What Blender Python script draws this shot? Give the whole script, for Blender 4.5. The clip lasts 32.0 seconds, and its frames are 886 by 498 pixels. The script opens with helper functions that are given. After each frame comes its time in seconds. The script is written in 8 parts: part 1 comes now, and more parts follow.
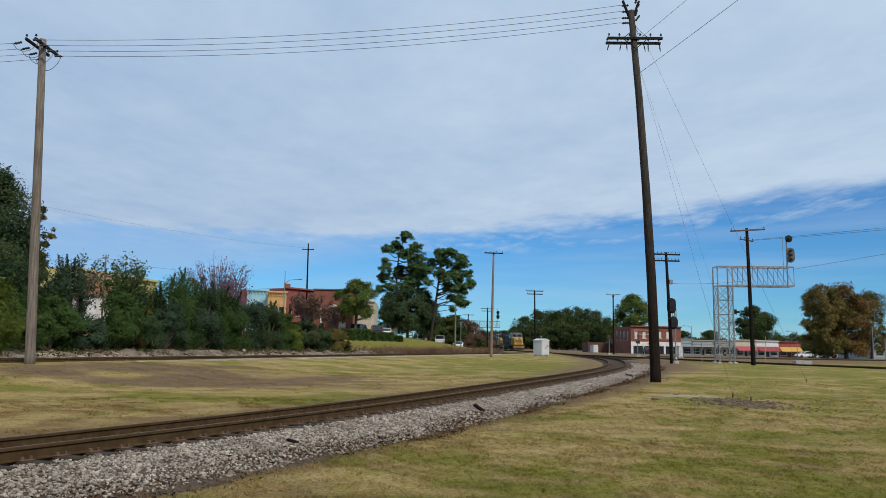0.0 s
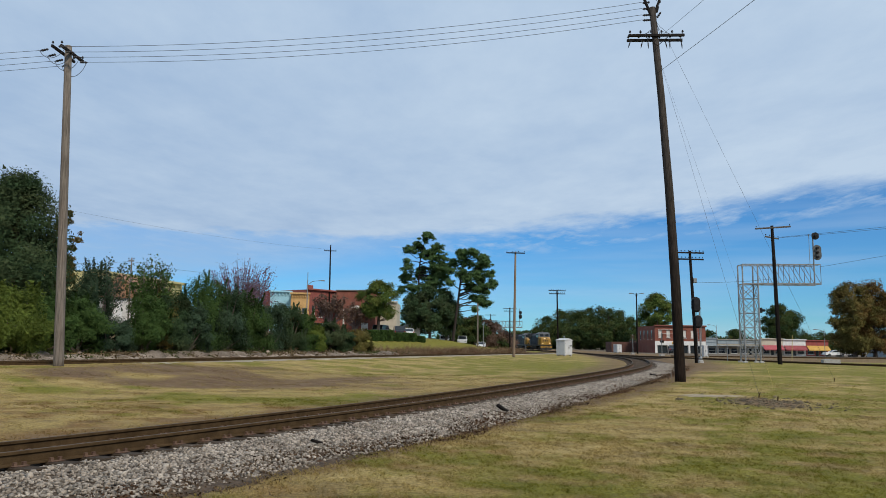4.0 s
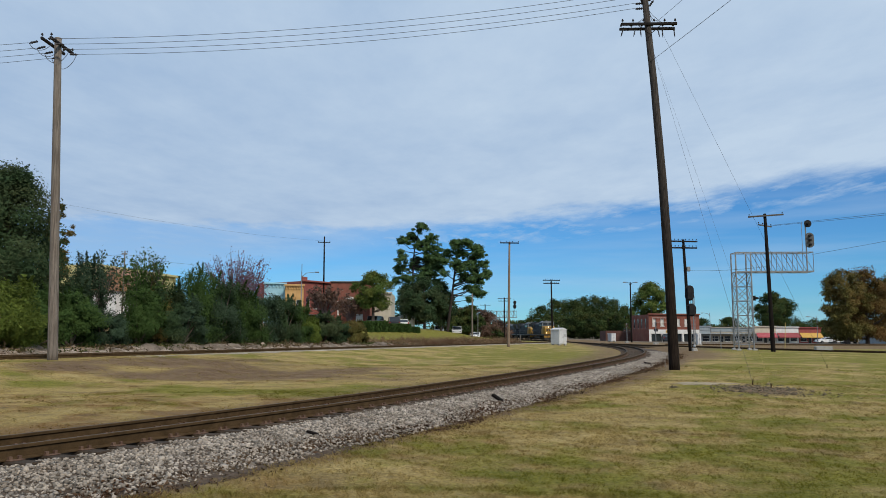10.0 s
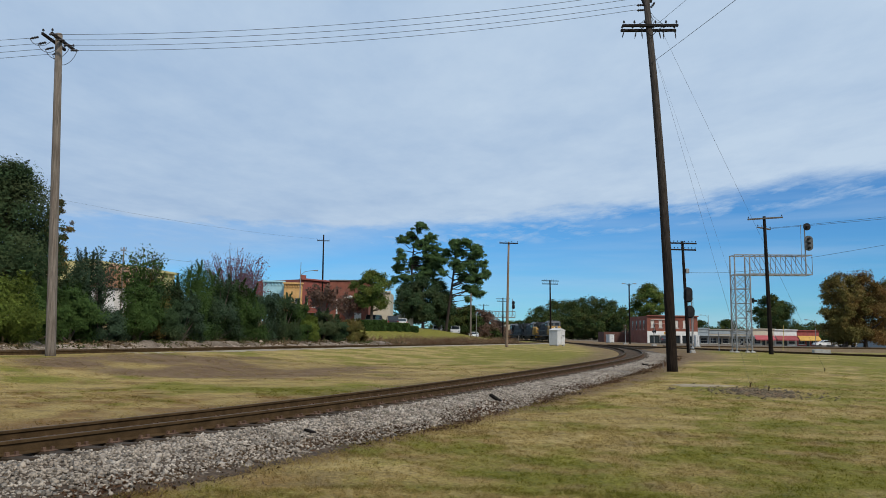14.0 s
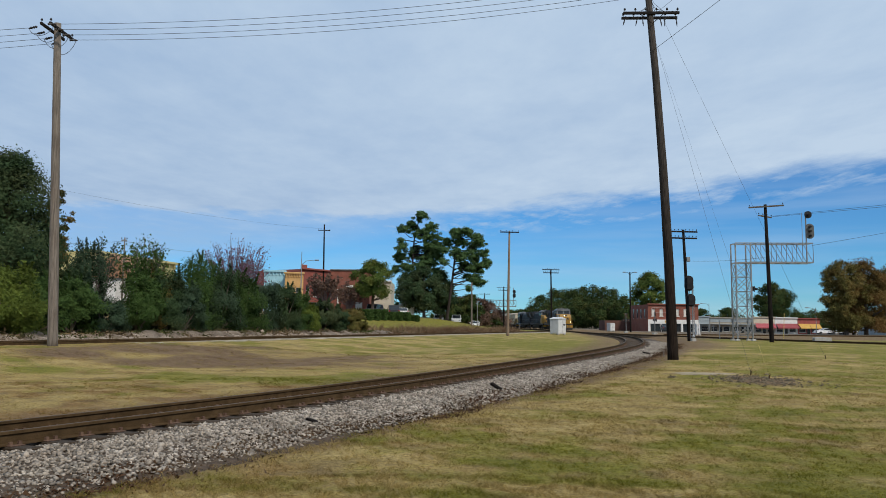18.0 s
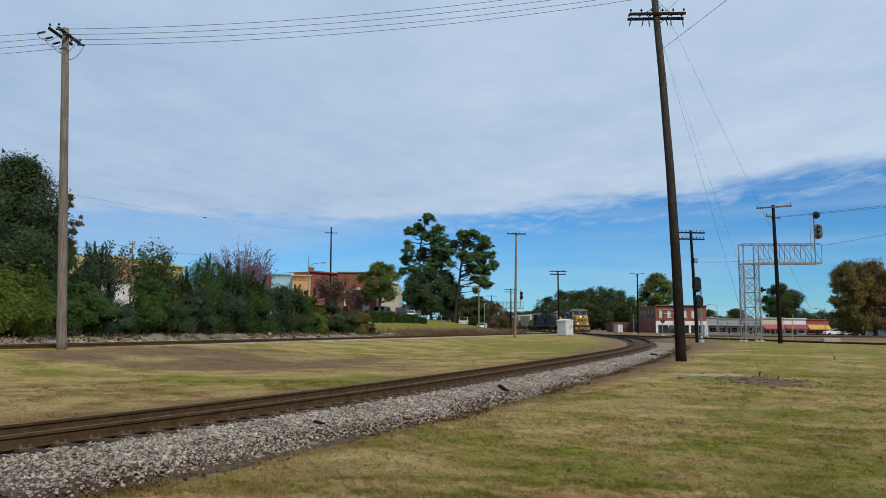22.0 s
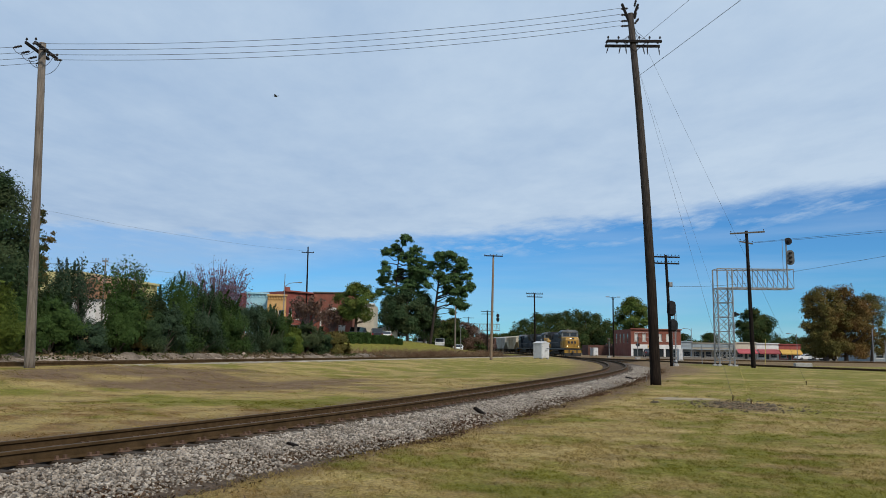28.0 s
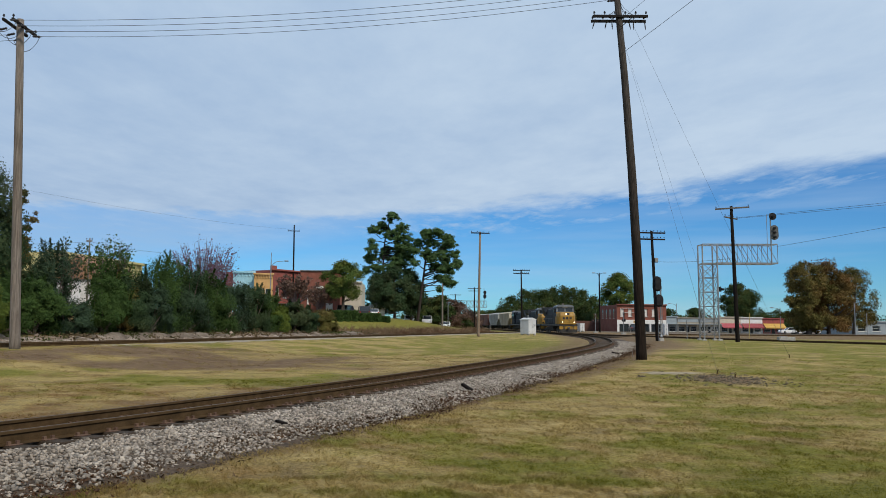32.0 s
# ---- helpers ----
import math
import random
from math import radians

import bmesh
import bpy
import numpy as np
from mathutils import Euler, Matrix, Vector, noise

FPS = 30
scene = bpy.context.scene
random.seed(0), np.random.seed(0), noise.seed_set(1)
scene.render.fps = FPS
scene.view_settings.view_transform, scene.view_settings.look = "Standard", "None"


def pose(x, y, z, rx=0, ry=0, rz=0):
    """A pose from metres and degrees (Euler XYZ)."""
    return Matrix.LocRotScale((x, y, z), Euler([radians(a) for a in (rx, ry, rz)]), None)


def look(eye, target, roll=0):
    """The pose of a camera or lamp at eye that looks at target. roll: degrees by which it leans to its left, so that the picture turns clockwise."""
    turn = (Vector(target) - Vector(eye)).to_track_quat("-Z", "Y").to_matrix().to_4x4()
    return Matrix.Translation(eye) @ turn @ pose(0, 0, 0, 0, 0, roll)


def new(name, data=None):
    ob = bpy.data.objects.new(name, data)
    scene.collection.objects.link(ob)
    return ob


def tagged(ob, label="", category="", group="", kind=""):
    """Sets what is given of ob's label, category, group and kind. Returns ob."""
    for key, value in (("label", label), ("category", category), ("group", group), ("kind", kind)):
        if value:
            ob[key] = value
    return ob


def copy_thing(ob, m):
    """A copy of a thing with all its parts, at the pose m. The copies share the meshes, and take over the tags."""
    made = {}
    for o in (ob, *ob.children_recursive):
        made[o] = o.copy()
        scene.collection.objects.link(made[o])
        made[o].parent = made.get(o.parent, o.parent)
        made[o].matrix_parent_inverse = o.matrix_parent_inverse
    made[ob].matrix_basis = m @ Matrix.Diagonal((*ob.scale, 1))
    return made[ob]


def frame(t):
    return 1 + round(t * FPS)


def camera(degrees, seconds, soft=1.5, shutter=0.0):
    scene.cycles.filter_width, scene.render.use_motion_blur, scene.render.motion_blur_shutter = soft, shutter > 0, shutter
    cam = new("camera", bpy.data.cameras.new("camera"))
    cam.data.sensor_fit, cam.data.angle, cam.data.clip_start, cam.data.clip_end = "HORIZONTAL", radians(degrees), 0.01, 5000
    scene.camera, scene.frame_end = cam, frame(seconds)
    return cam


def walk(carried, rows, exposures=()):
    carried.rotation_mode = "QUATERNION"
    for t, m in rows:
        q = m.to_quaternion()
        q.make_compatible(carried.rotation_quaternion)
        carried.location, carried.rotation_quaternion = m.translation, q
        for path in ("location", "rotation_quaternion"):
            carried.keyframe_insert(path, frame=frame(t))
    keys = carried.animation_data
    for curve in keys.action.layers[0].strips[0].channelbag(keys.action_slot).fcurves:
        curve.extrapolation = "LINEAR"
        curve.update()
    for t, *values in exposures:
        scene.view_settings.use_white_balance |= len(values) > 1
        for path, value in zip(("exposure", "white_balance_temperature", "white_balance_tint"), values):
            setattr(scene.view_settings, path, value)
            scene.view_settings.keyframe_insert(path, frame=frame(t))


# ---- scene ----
cam = camera(60.66, 32.0, soft=0.72)
EYE = (0.0, 0.0, 1.75)
ROWS = (
    (0, 97.134, -0.957, -1.491),
    (0.5, 96.873, -0.787, -1.400),
    (1, 96.575, -0.041, -0.523),
    (1.5, 97.493, -0.212, -0.548),
    (2, 97.428, -0.675, -1.204),
    (2.5, 97.490, -0.569, -0.468),
    (3, 97.214, -0.412, -0.114),
    (3.5, 97.235, -0.761, 0.173),
    (5.5, 96.613, -0.074, 0.166),
    (6, 96.979, 0.007, 0.068),
    (6.5, 96.285, -0.149, -0.074),
    (7, 96.317, -0.059, 0.202),
    (7.5, 96.583, 0.010, 0.069),
    (8, 96.633, -0.127, -0.217),
    (8.5, 96.018, -0.236, -0.102),
    (9, 96.102, -0.169, -0.018),
    (9.5, 95.972, 0.074, -0.113),
    (10, 96.425, -0.174, -0.198),
    (10.5, 96.502, 0.275, -0.191),
    (11, 97.226, -0.028, -0.745),
    (11.5, 96.696, -0.259, -0.509),
    (12, 96.972, -0.079, -0.264),
    (12.5, 97.026, -0.395, -0.323),
    (13, 96.793, -0.537, -0.264),
    (13.5, 96.344, -0.441, -0.190),
    (14, 96.395, -0.711, -0.322),
    (14.5, 96.767, -0.719, -0.324),
    (16.5, 96.019, -0.152, -0.531),
    (17, 96.146, 0.106, -1.106),
    (17.5, 95.733, -0.336, -0.877),
    (18, 95.576, -0.533, -0.244),
    (18.5, 95.883, -0.406, -0.008),
    (19, 96.238, -0.117, -0.140),
    (19.5, 95.852, 0.576, -0.400),
    (20, 95.819, 0.005, 0.123),
    (20.5, 96.129, -0.065, 0.389),
    (21, 95.689, -0.731, 0.120),
    (21.5, 96.036, -0.286, 0.551),
    (22, 95.730, -0.337, 0.294),
    (22.5, 95.613, -0.581, 0.490),
    (23, 96.207, -0.237, 0.765),
    (23.5, 96.820, -0.195, 0.134),
    (24, 96.628, -0.328, 0.174),
    (24.5, 96.578, -0.274, 0.217),
    (25, 96.697, -0.123, 0.386),
    (25.5, 97.195, 0.030, 0.227),
    (27.5, 97.768, 0.366, -0.219),
    (28, 97.357, -0.869, -1.499),
    (28.5, 96.606, -2.027, -2.863),
    (29, 96.105, -1.476, -2.628),
    (29.5, 95.887, -0.652, -2.604),
    (30, 95.951, -0.630, -2.587),
    (30.5, 95.663, -0.440, -2.212),
    (31, 94.996, 0.131, -2.135),
    (31.5, 95.507, -0.139, -2.289),
    (32, 95.657, -0.350, -2.446),
)
walk(cam, [(t, pose(*EYE, a, b, c)) for t, a, b, c in ROWS])

# ---- world, sun, exposure ----
SUN_EL, SUN_AZ = radians(42), radians(148)
world = bpy.data.worlds.new("sky")
scene.world = world
world.use_nodes = True
wt = world.node_tree
wt.nodes.clear()


def wnode(kind, **props):
    n = wt.nodes.new(kind)
    for k, v in props.items():
        if k == "op":
            n.operation = v
        elif k == "dtype":
            n.data_type = v
    return n


def wlink(a, b):
    wt.links.new(a, b)


def wmath(op, a, b=None, c=None, clamp=False):
    n = wnode("ShaderNodeMath", op=op)
    n.use_clamp = clamp
    for i, v in enumerate((a, b, c)):
        if v is None:
            continue
        if isinstance(v, (int, float)):
            n.inputs[i].default_value = v
        else:
            wlink(v, n.inputs[i])
    return n.outputs[0]


def build_sky():
    out, bg = wnode("ShaderNodeOutputWorld"), wnode("ShaderNodeBackground")
    sky = wnode("ShaderNodeTexSky")
    sky.sky_type, sky.sun_disc = "NISHITA", False
    sky.sun_elevation, sky.sun_rotation = SUN_EL, SUN_AZ
    sky.air_density, sky.dust_density, sky.ozone_density = 1.0, 0.0, 3.0
    coord = wnode("ShaderNodeTexCoord")
    sep = wnode("ShaderNodeSeparateXYZ")
    wlink(coord.outputs["Generated"], sep.inputs[0])
    x, y, z = sep.outputs
    up = wmath("MAXIMUM", z, 0.02)
    px, py = wmath("DIVIDE", x, up), wmath("DIVIDE", y, up)
    # cloud sheet seen on a level plane; its far edge bows
    flat = wnode("ShaderNodeCombineXYZ")
    wlink(px, flat.inputs[0])
    wlink(py, flat.inputs[1])
    big = wnode("ShaderNodeTexNoise")
    big.inputs["Scale"].default_value, big.inputs["Detail"].default_value = 0.55, 8
    wlink(flat.outputs[0], big.inputs["Vector"])
    fine = wnode("ShaderNodeTexNoise")
    fine.inputs["Scale"].default_value, fine.inputs["Detail"].default_value = 2.2, 10
    fine.inputs["Roughness"].default_value = 0.62
    stretch = wnode("ShaderNodeMapping")
    stretch.inputs["Scale"].default_value = (1.0, 0.55, 1.0)
    stretch.inputs["Rotation"].default_value = (0, 0, 0.5)
    wlink(flat.outputs[0], stretch.inputs["Vector"])
    wlink(stretch.outputs[0], fine.inputs["Vector"])
    edge = wmath("MULTIPLY_ADD", wmath("MULTIPLY", px, px), -0.19, 7.35)
    edge = wmath("MULTIPLY_ADD", px, -0.5, edge)
    rag = wmath("MULTIPLY_ADD", fine.outputs["Fac"], 2.0, -1.0)
    dist = wmath("ADD", wmath("SUBTRACT", edge, py), rag)
    sheet = wnode("ShaderNodeMapRange")
    sheet.interpolation_type = "SMOOTHSTEP"
    sheet.inputs["From Min"].default_value, sheet.inputs["From Max"].default_value = -0.35, 1.0
    wlink(dist, sheet.inputs["Value"])
    # thin streaks low in the blue
    wisp = wnode("ShaderNodeTexNoise")
    wisp.inputs["Scale"].default_value, wisp.inputs["Detail"].default_value = 1.0, 7
    wm = wnode("ShaderNodeMapping")
    wm.inputs["Scale"].default_value = (2.2, 2.2, 26.0)
    wlink(coord.outputs["Generated"], wm.inputs["Vector"])
    wlink(wm.outputs[0], wisp.inputs["Vector"])
    streak = wnode("ShaderNodeMapRange")
    streak.inputs["From Min"].default_value, streak.inputs["From Max"].default_value = 0.46, 0.78
    streak.inputs["To Max"].default_value = 0.4
    wlink(wisp.outputs["Fac"], streak.inputs["Value"])
    veil = wnode("ShaderNodeMapRange")
    veil.interpolation_type = "SMOOTHSTEP"
    for k, v in (("From Min", -1.6), ("From Max", 3.2), ("To Max", 0.72)):
        veil.inputs[k].default_value = v
    wlink(wmath("MULTIPLY_ADD", px, -1.6, wmath("SUBTRACT", edge, py)), veil.inputs["Value"])
    soft_edge = wmath("MULTIPLY", veil.outputs[0], wmath("MULTIPLY_ADD", fine.outputs["Fac"], 0.6, 0.55))
    # rippled shreds just outside the sheet's edge
    ripple = wnode("ShaderNodeTexNoise")
    ripple.inputs["Scale"].default_value, ripple.inputs["Detail"].default_value = 3.4, 6
    ripple.inputs["Roughness"].default_value = 0.6
    rm = wnode("ShaderNodeMapping")
    rm.inputs["Scale"].default_value = (1.0, 0.42, 1.0)
    rm.inputs["Rotation"].default_value = (0, 0, -0.35)
    wlink(flat.outputs[0], rm.inputs["Vector"])
    wlink(rm.outputs[0], ripple.inputs["Vector"])
    shred = wnode("ShaderNodeMapRange")
    for k, v in (("From Min", 0.46), ("From Max", 0.72), ("To Max", 0.75)):
        shred.inputs[k].default_value = v
    wlink(ripple.outputs["Fac"], shred.inputs["Value"])
    near_edge = wnode("ShaderNodeMapRange")
    near_edge.interpolation_type = "SMOOTHSTEP"
    near_edge.inputs["From Min"].default_value, near_edge.inputs["From Max"].default_value = -2.4, -0.2
    wlink(wmath("SUBTRACT", edge, py), near_edge.inputs["Value"])
    shreds = wmath("MULTIPLY", shred.outputs[0], near_edge.outputs[0])
    thin = wmath("MAXIMUM", shreds, wmath("MAXIMUM", streak.outputs[0], soft_edge))
    cover = wmath("MAXIMUM", sheet.outputs[0], thin, clamp=True)
    # cloud brightness, softly mottled
    cloud = wnode("ShaderNodeMix", dtype="RGBA")
    mott = wnode("ShaderNodeMapRange")
    mott.inputs["From Min"].default_value, mott.inputs["From Max"].default_value = 0.31, 0.67
    wlink(wmath("MULTIPLY_ADD", fine.outputs["Fac"], 0.55, wmath("MULTIPLY_ADD", px, 0.06, wmath("MULTIPLY", big.outputs["Fac"], 0.45))), mott.inputs["Value"])
    wlink(mott.outputs[0], cloud.inputs[0])
    cloud.inputs[6].default_value = (3.65, 5.0, 6.95, 1)
    cloud.inputs[7].default_value = (5.2, 6.45, 7.95, 1)
    tint = wnode("ShaderNodeMix", dtype="RGBA")
    tint.blend_type = "MULTIPLY"
    tint.inputs[0].default_value = 1.0
    wlink(sky.outputs[0], tint.inputs[6])
    tint.inputs[7].default_value = (0.31, 0.67, 1.03, 1)
    both = wnode("ShaderNodeMix", dtype="RGBA")
    wlink(cover, both.inputs[0])
    wlink(tint.outputs[2], both.inputs[6])
    wlink(cloud.outputs[2], both.inputs[7])
    wlink(both.outputs[2], bg.inputs["Color"])
    bg.inputs["Strength"].default_value = 0.1
    wlink(bg.outputs[0], out.inputs[0])


build_sky()
sun = new("sun", bpy.data.lights.new("sun", "SUN"))
sun.data.energy, sun.data.angle, sun.data.color = 2.9, radians(8), (1.0, 0.9, 0.76)
sun_dir = Vector((math.sin(SUN_AZ) * math.cos(SUN_EL), math.cos(SUN_AZ) * math.cos(SUN_EL), math.sin(SUN_EL)))
sun.matrix_world = look(tuple(sun_dir * 100), (0, 0, 0))
scene.view_settings.exposure = 0.0


# ---- materials ----
def tree_of(name):
    m = bpy.data.materials.new(name)
    m.use_nodes = True
    t = m.node_tree
    t.nodes.clear()
    out, bsdf = t.nodes.new("ShaderNodeOutputMaterial"), t.nodes.new("ShaderNodeBsdfPrincipled")
    t.links.new(bsdf.outputs[0], out.inputs[0])
    return m, t, bsdf, out


def noise_node(t, vec, scale, detail=6.0, rough=0.55):
    n = t.nodes.new("ShaderNodeTexNoise")
    n.inputs["Scale"].default_value, n.inputs["Detail"].default_value = scale, detail
    n.inputs["Roughness"].default_value = rough
    t.links.new(vec, n.inputs["Vector"])
    return n.outputs["Fac"]


def spread(t, val, lo, hi, a=0.0, b=1.0):
    n = t.nodes.new("ShaderNodeMapRange")
    for k, v in (("From Min", lo), ("From Max", hi), ("To Min", a), ("To Max", b)):
        n.inputs[k].default_value = v
    t.links.new(val, n.inputs["Value"])
    return n.outputs[0]


def mix_col(t, fac, a, b, blend="MIX"):
    n = t.nodes.new("ShaderNodeMix")
    n.data_type, n.blend_type = "RGBA", blend
    for i, v in ((0, fac), (6, a), (7, b)):
        if isinstance(v, float):
            n.inputs[i].default_value = v
        elif isinstance(v, tuple):
            n.inputs[i].default_value = (*v, 1)
        else:
            t.links.new(v, n.inputs[i])
    return n.outputs[2]


def val_mul(t, col, fac):
    n = t.nodes.new("ShaderNodeHueSaturation")
    t.links.new(col, n.inputs["Color"])
    t.links.new(fac, n.inputs["Value"])
    return n.outputs[0]


def mat(name, a, b, scale=3.0, rough=0.75, metal=0.0, bump=0.25, fine=40.0, stretch=(1, 1, 1), lo=0.35, hi=0.65,
        stain=None, stain_amt=0.5, rand=0.0, island=0.0, grain=0.25, spec=0.4, world_space=False):
    """A surface of two mixed colours with coarse blotches, fine grain, relief and, if given, stains."""
    m, t, bsdf, out = tree_of(name)
    if world_space:
        vec = t.nodes.new("ShaderNodeNewGeometry").outputs["Position"]
    else:
        vec = t.nodes.new("ShaderNodeTexCoord").outputs["Object"]
    mp = t.nodes.new("ShaderNodeMapping")
    mp.inputs["Scale"].default_value = stretch
    t.links.new(vec, mp.inputs["Vector"])
    v = mp.outputs[0]
    col = mix_col(t, spread(t, noise_node(t, v, scale), lo, hi), a, b)
    if stain:
        s = spread(t, noise_node(t, v, scale * 0.37, 8.0, 0.65), 0.5, 0.68, 0.0, stain_amt)
        col = mix_col(t, s, col, stain)
    g = noise_node(t, v, fine, 4.0)
    col = val_mul(t, col, spread(t, g, 0.25, 0.75, 1 - grain, 1 + grain))
    if rand:
        r = t.nodes.new("ShaderNodeObjectInfo").outputs["Random"]
        col = val_mul(t, col, spread(t, r, 0, 1, 1 - rand, 1 + rand))
    if island:
        r = t.nodes.new("ShaderNodeNewGeometry").outputs["Random Per Island"]
        col = val_mul(t, col, spread(t, r, 0, 1, 1 - island, 1 + island))
    t.links.new(col, bsdf.inputs["Base Color"])
    bsdf.inputs["Metallic"].default_value = metal
    bsdf.inputs["Specular IOR Level"].default_value = spec
    t.links.new(spread(t, g, 0.2, 0.8, max(0.05, rough - 0.12), min(1, rough + 0.12)), bsdf.inputs["Roughness"])
    if bump:
        bn = t.nodes.new("ShaderNodeBump")
        bn.inputs["Strength"].default_value, bn.inputs["Distance"].default_value = bump, 0.02
        t.links.new(g, bn.inputs["Height"])
        t.links.new(bn.outputs[0], bsdf.inputs["Normal"])
    return m


def leaf_mat(name, a, b, c=None, through_light=0.22):
    """Foliage: each leaf its own shade between a and b, some of c; a little light passes through."""
    m, t, bsdf, out = tree_of(name)
    r = t.nodes.new("ShaderNodeNewGeometry").outputs["Random Per Island"]
    col = mix_col(t, spread(t, r, 0, 1, 0.22, 0.78), a, b)
    vec = t.nodes.new("ShaderNodeNewGeometry").outputs["Position"]
    n = noise_node(t, vec, 0.45, 3.0)
    if c:
        col = mix_col(t, spread(t, n, 0.45, 0.62), col, c)
    col = val_mul(t, col, spread(t, noise_node(t, vec, 1.7, 3.0), 0.3, 0.7, 0.75, 1.25))
    t.links.new(col, bsdf.inputs["Base Color"])
    bsdf.inputs["Roughness"].default_value, bsdf.inputs["Specular IOR Level"].default_value = 0.75, 0.06
    tr = t.nodes.new("ShaderNodeBsdfTranslucent")
    t.links.new(col, tr.inputs[0])
    mx = t.nodes.new("ShaderNodeMixShader")
    mx.inputs[0].default_value = through_light
    t.links.new(bsdf.outputs[0], mx.inputs[1])
    t.links.new(tr.outputs[0], mx.inputs[2])
    t.links.new(mx.outputs[0], out.inputs[0])
    return m


def glow_mat(name, col, strength):
    m, t, bsdf, out = tree_of(name)
    bsdf.inputs["Base Color"].default_value = (*col, 1)
    bsdf.inputs["Emission Color"].default_value = (*col, 1)
    bsdf.inputs["Emission Strength"].default_value = strength
    return m


def glass_mat(name, col=(0.02, 0.025, 0.03)):
    m, t, bsdf, out = tree_of(name)
    bsdf.inputs["Base Color"].default_value = (*col, 1)
    bsdf.inputs["Roughness"].default_value = 0.08
    bsdf.inputs["Specular IOR Level"].default_value = 0.6
    return m


def ground_mat(name, blade=False):
    """Lawn, straw and bare soil, mixed by where each lies, broken up at three scales."""
    m, t, bsdf, out = tree_of(name)
    vec = t.nodes.new("ShaderNodeNewGeometry").outputs["Position"]

    def attr(n):
        k = t.nodes.new("ShaderNodeAttribute")
        k.attribute_name = n
        return k.outputs["Fac"]

    def add(a, b):
        n = t.nodes.new("ShaderNodeMath")
        n.operation = "ADD"
        t.links.new(a, n.inputs[0])
        t.links.new(b, n.inputs[1])
        return n.outputs[0]

    n1, n2, n3 = noise_node(t, vec, 0.3, 7.0, 0.66), noise_node(t, vec, 1.3, 8.0, 0.72), noise_node(t, vec, 16.0, 8.0, 0.78)
    straw = mix_col(t, spread(t, n2, 0.35, 0.65), (0.275, 0.197, 0.07), (0.37, 0.272, 0.1))
    rf = add(attr("rust"), spread(t, n1, 0.36, 0.64, -0.55, 0.55))
    straw = mix_col(t, spread(t, rf, 0.3, 0.85, 0.0, 0.65), straw, (0.18, 0.088, 0.032))
    mp = t.nodes.new("ShaderNodeMapping")
    mp.inputs["Rotation"].default_value = (0, 0, 0.5)
    mp.inputs["Scale"].default_value = (0.85, 1.35, 1.0)
    t.links.new(vec, mp.inputs["Vector"])
    n4 = noise_node(t, mp.outputs[0], 0.8, 8.0, 0.6)
    straw = mix_col(t, spread(t, n4, 0.52, 0.66, 0.0, 0.6), straw, (0.43, 0.33, 0.145))
    straw = mix_col(t, spread(t, n4, 0.34, 0.47, 0.5, 0.0), straw, (0.11, 0.078, 0.046))
    green = mix_col(t, spread(t, n2, 0.3, 0.7), (0.116, 0.116, 0.014), (0.205, 0.183, 0.03))
    green = mix_col(t, spread(t, n4, 0.5, 0.7, 0.0, 0.55), green, (0.31, 0.238, 0.08))
    soil = mix_col(t, spread(t, n2, 0.3, 0.7), (0.115, 0.07, 0.037), (0.215, 0.146, 0.082))
    soil = mix_col(t, spread(t, n4, 0.5, 0.62, 0.0, 0.7), soil, (0.12, 0.072, 0.038))
    gf = add(add(attr("green"), spread(t, n1, 0.36, 0.64, -0.45, 0.45)), spread(t, n2, 0.34, 0.66, -0.35, 0.35))
    col = mix_col(t, spread(t, gf, 0.2, 0.8), straw, green)
    df = add(add(attr("soil"), spread(t, n2, 0.3, 0.7, -0.35, 0.35)), spread(t, n3, 0.3, 0.7, -0.3, 0.3))
    col = mix_col(t, spread(t, df, 0.42, 0.8), col, soil)
    clay = mix_col(t, spread(t, n2, 0.42, 0.58), (0.16, 0.12, 0.09), (0.4, 0.335, 0.28))
    cf = add(attr("clay"), spread(t, n3, 0.3, 0.7, -0.35, 0.35))
    col = mix_col(t, spread(t, cf, 0.25, 0.7), col, clay)
    col = mix_col(t, attr("pave"), col, (0.135, 0.112, 0.086))
    if blade:
        r = t.nodes.new("ShaderNodeNewGeometry").outputs["Random Per Island"]
        col = val_mul(t, col, spread(t, r, 0, 1, 0.74, 1.3))
    else:
        col = val_mul(t, col, spread(t, n3, 0.32, 0.68, 0.42, 1.6))
        col = val_mul(t, col, spread(t, n2, 0.3, 0.7, 0.9, 1.1))
    t.links.new(col, bsdf.inputs["Base Color"])
    bsdf.inputs["Roughness"].default_value, bsdf.inputs["Specular IOR Level"].default_value = 0.9, 0.15
    if blade:
        tr = t.nodes.new("ShaderNodeBsdfTranslucent")
        t.links.new(col, tr.inputs[0])
        mx = t.nodes.new("ShaderNodeMixShader")
        mx.inputs[0].default_value = 0.5
        t.links.new(bsdf.outputs[0], mx.inputs[1])
        t.links.new(tr.outputs[0], mx.inputs[2])
        t.links.new(mx.outputs[0], out.inputs[0])
    if not blade:
        bn = t.nodes.new("ShaderNodeBump")
        bn.inputs["Strength"].default_value, bn.inputs["Distance"].default_value = 0.8, 0.06
        t.links.new(n3, bn.inputs["Height"])
        t.links.new(bn.outputs[0], bsdf.inputs["Normal"])
    return m


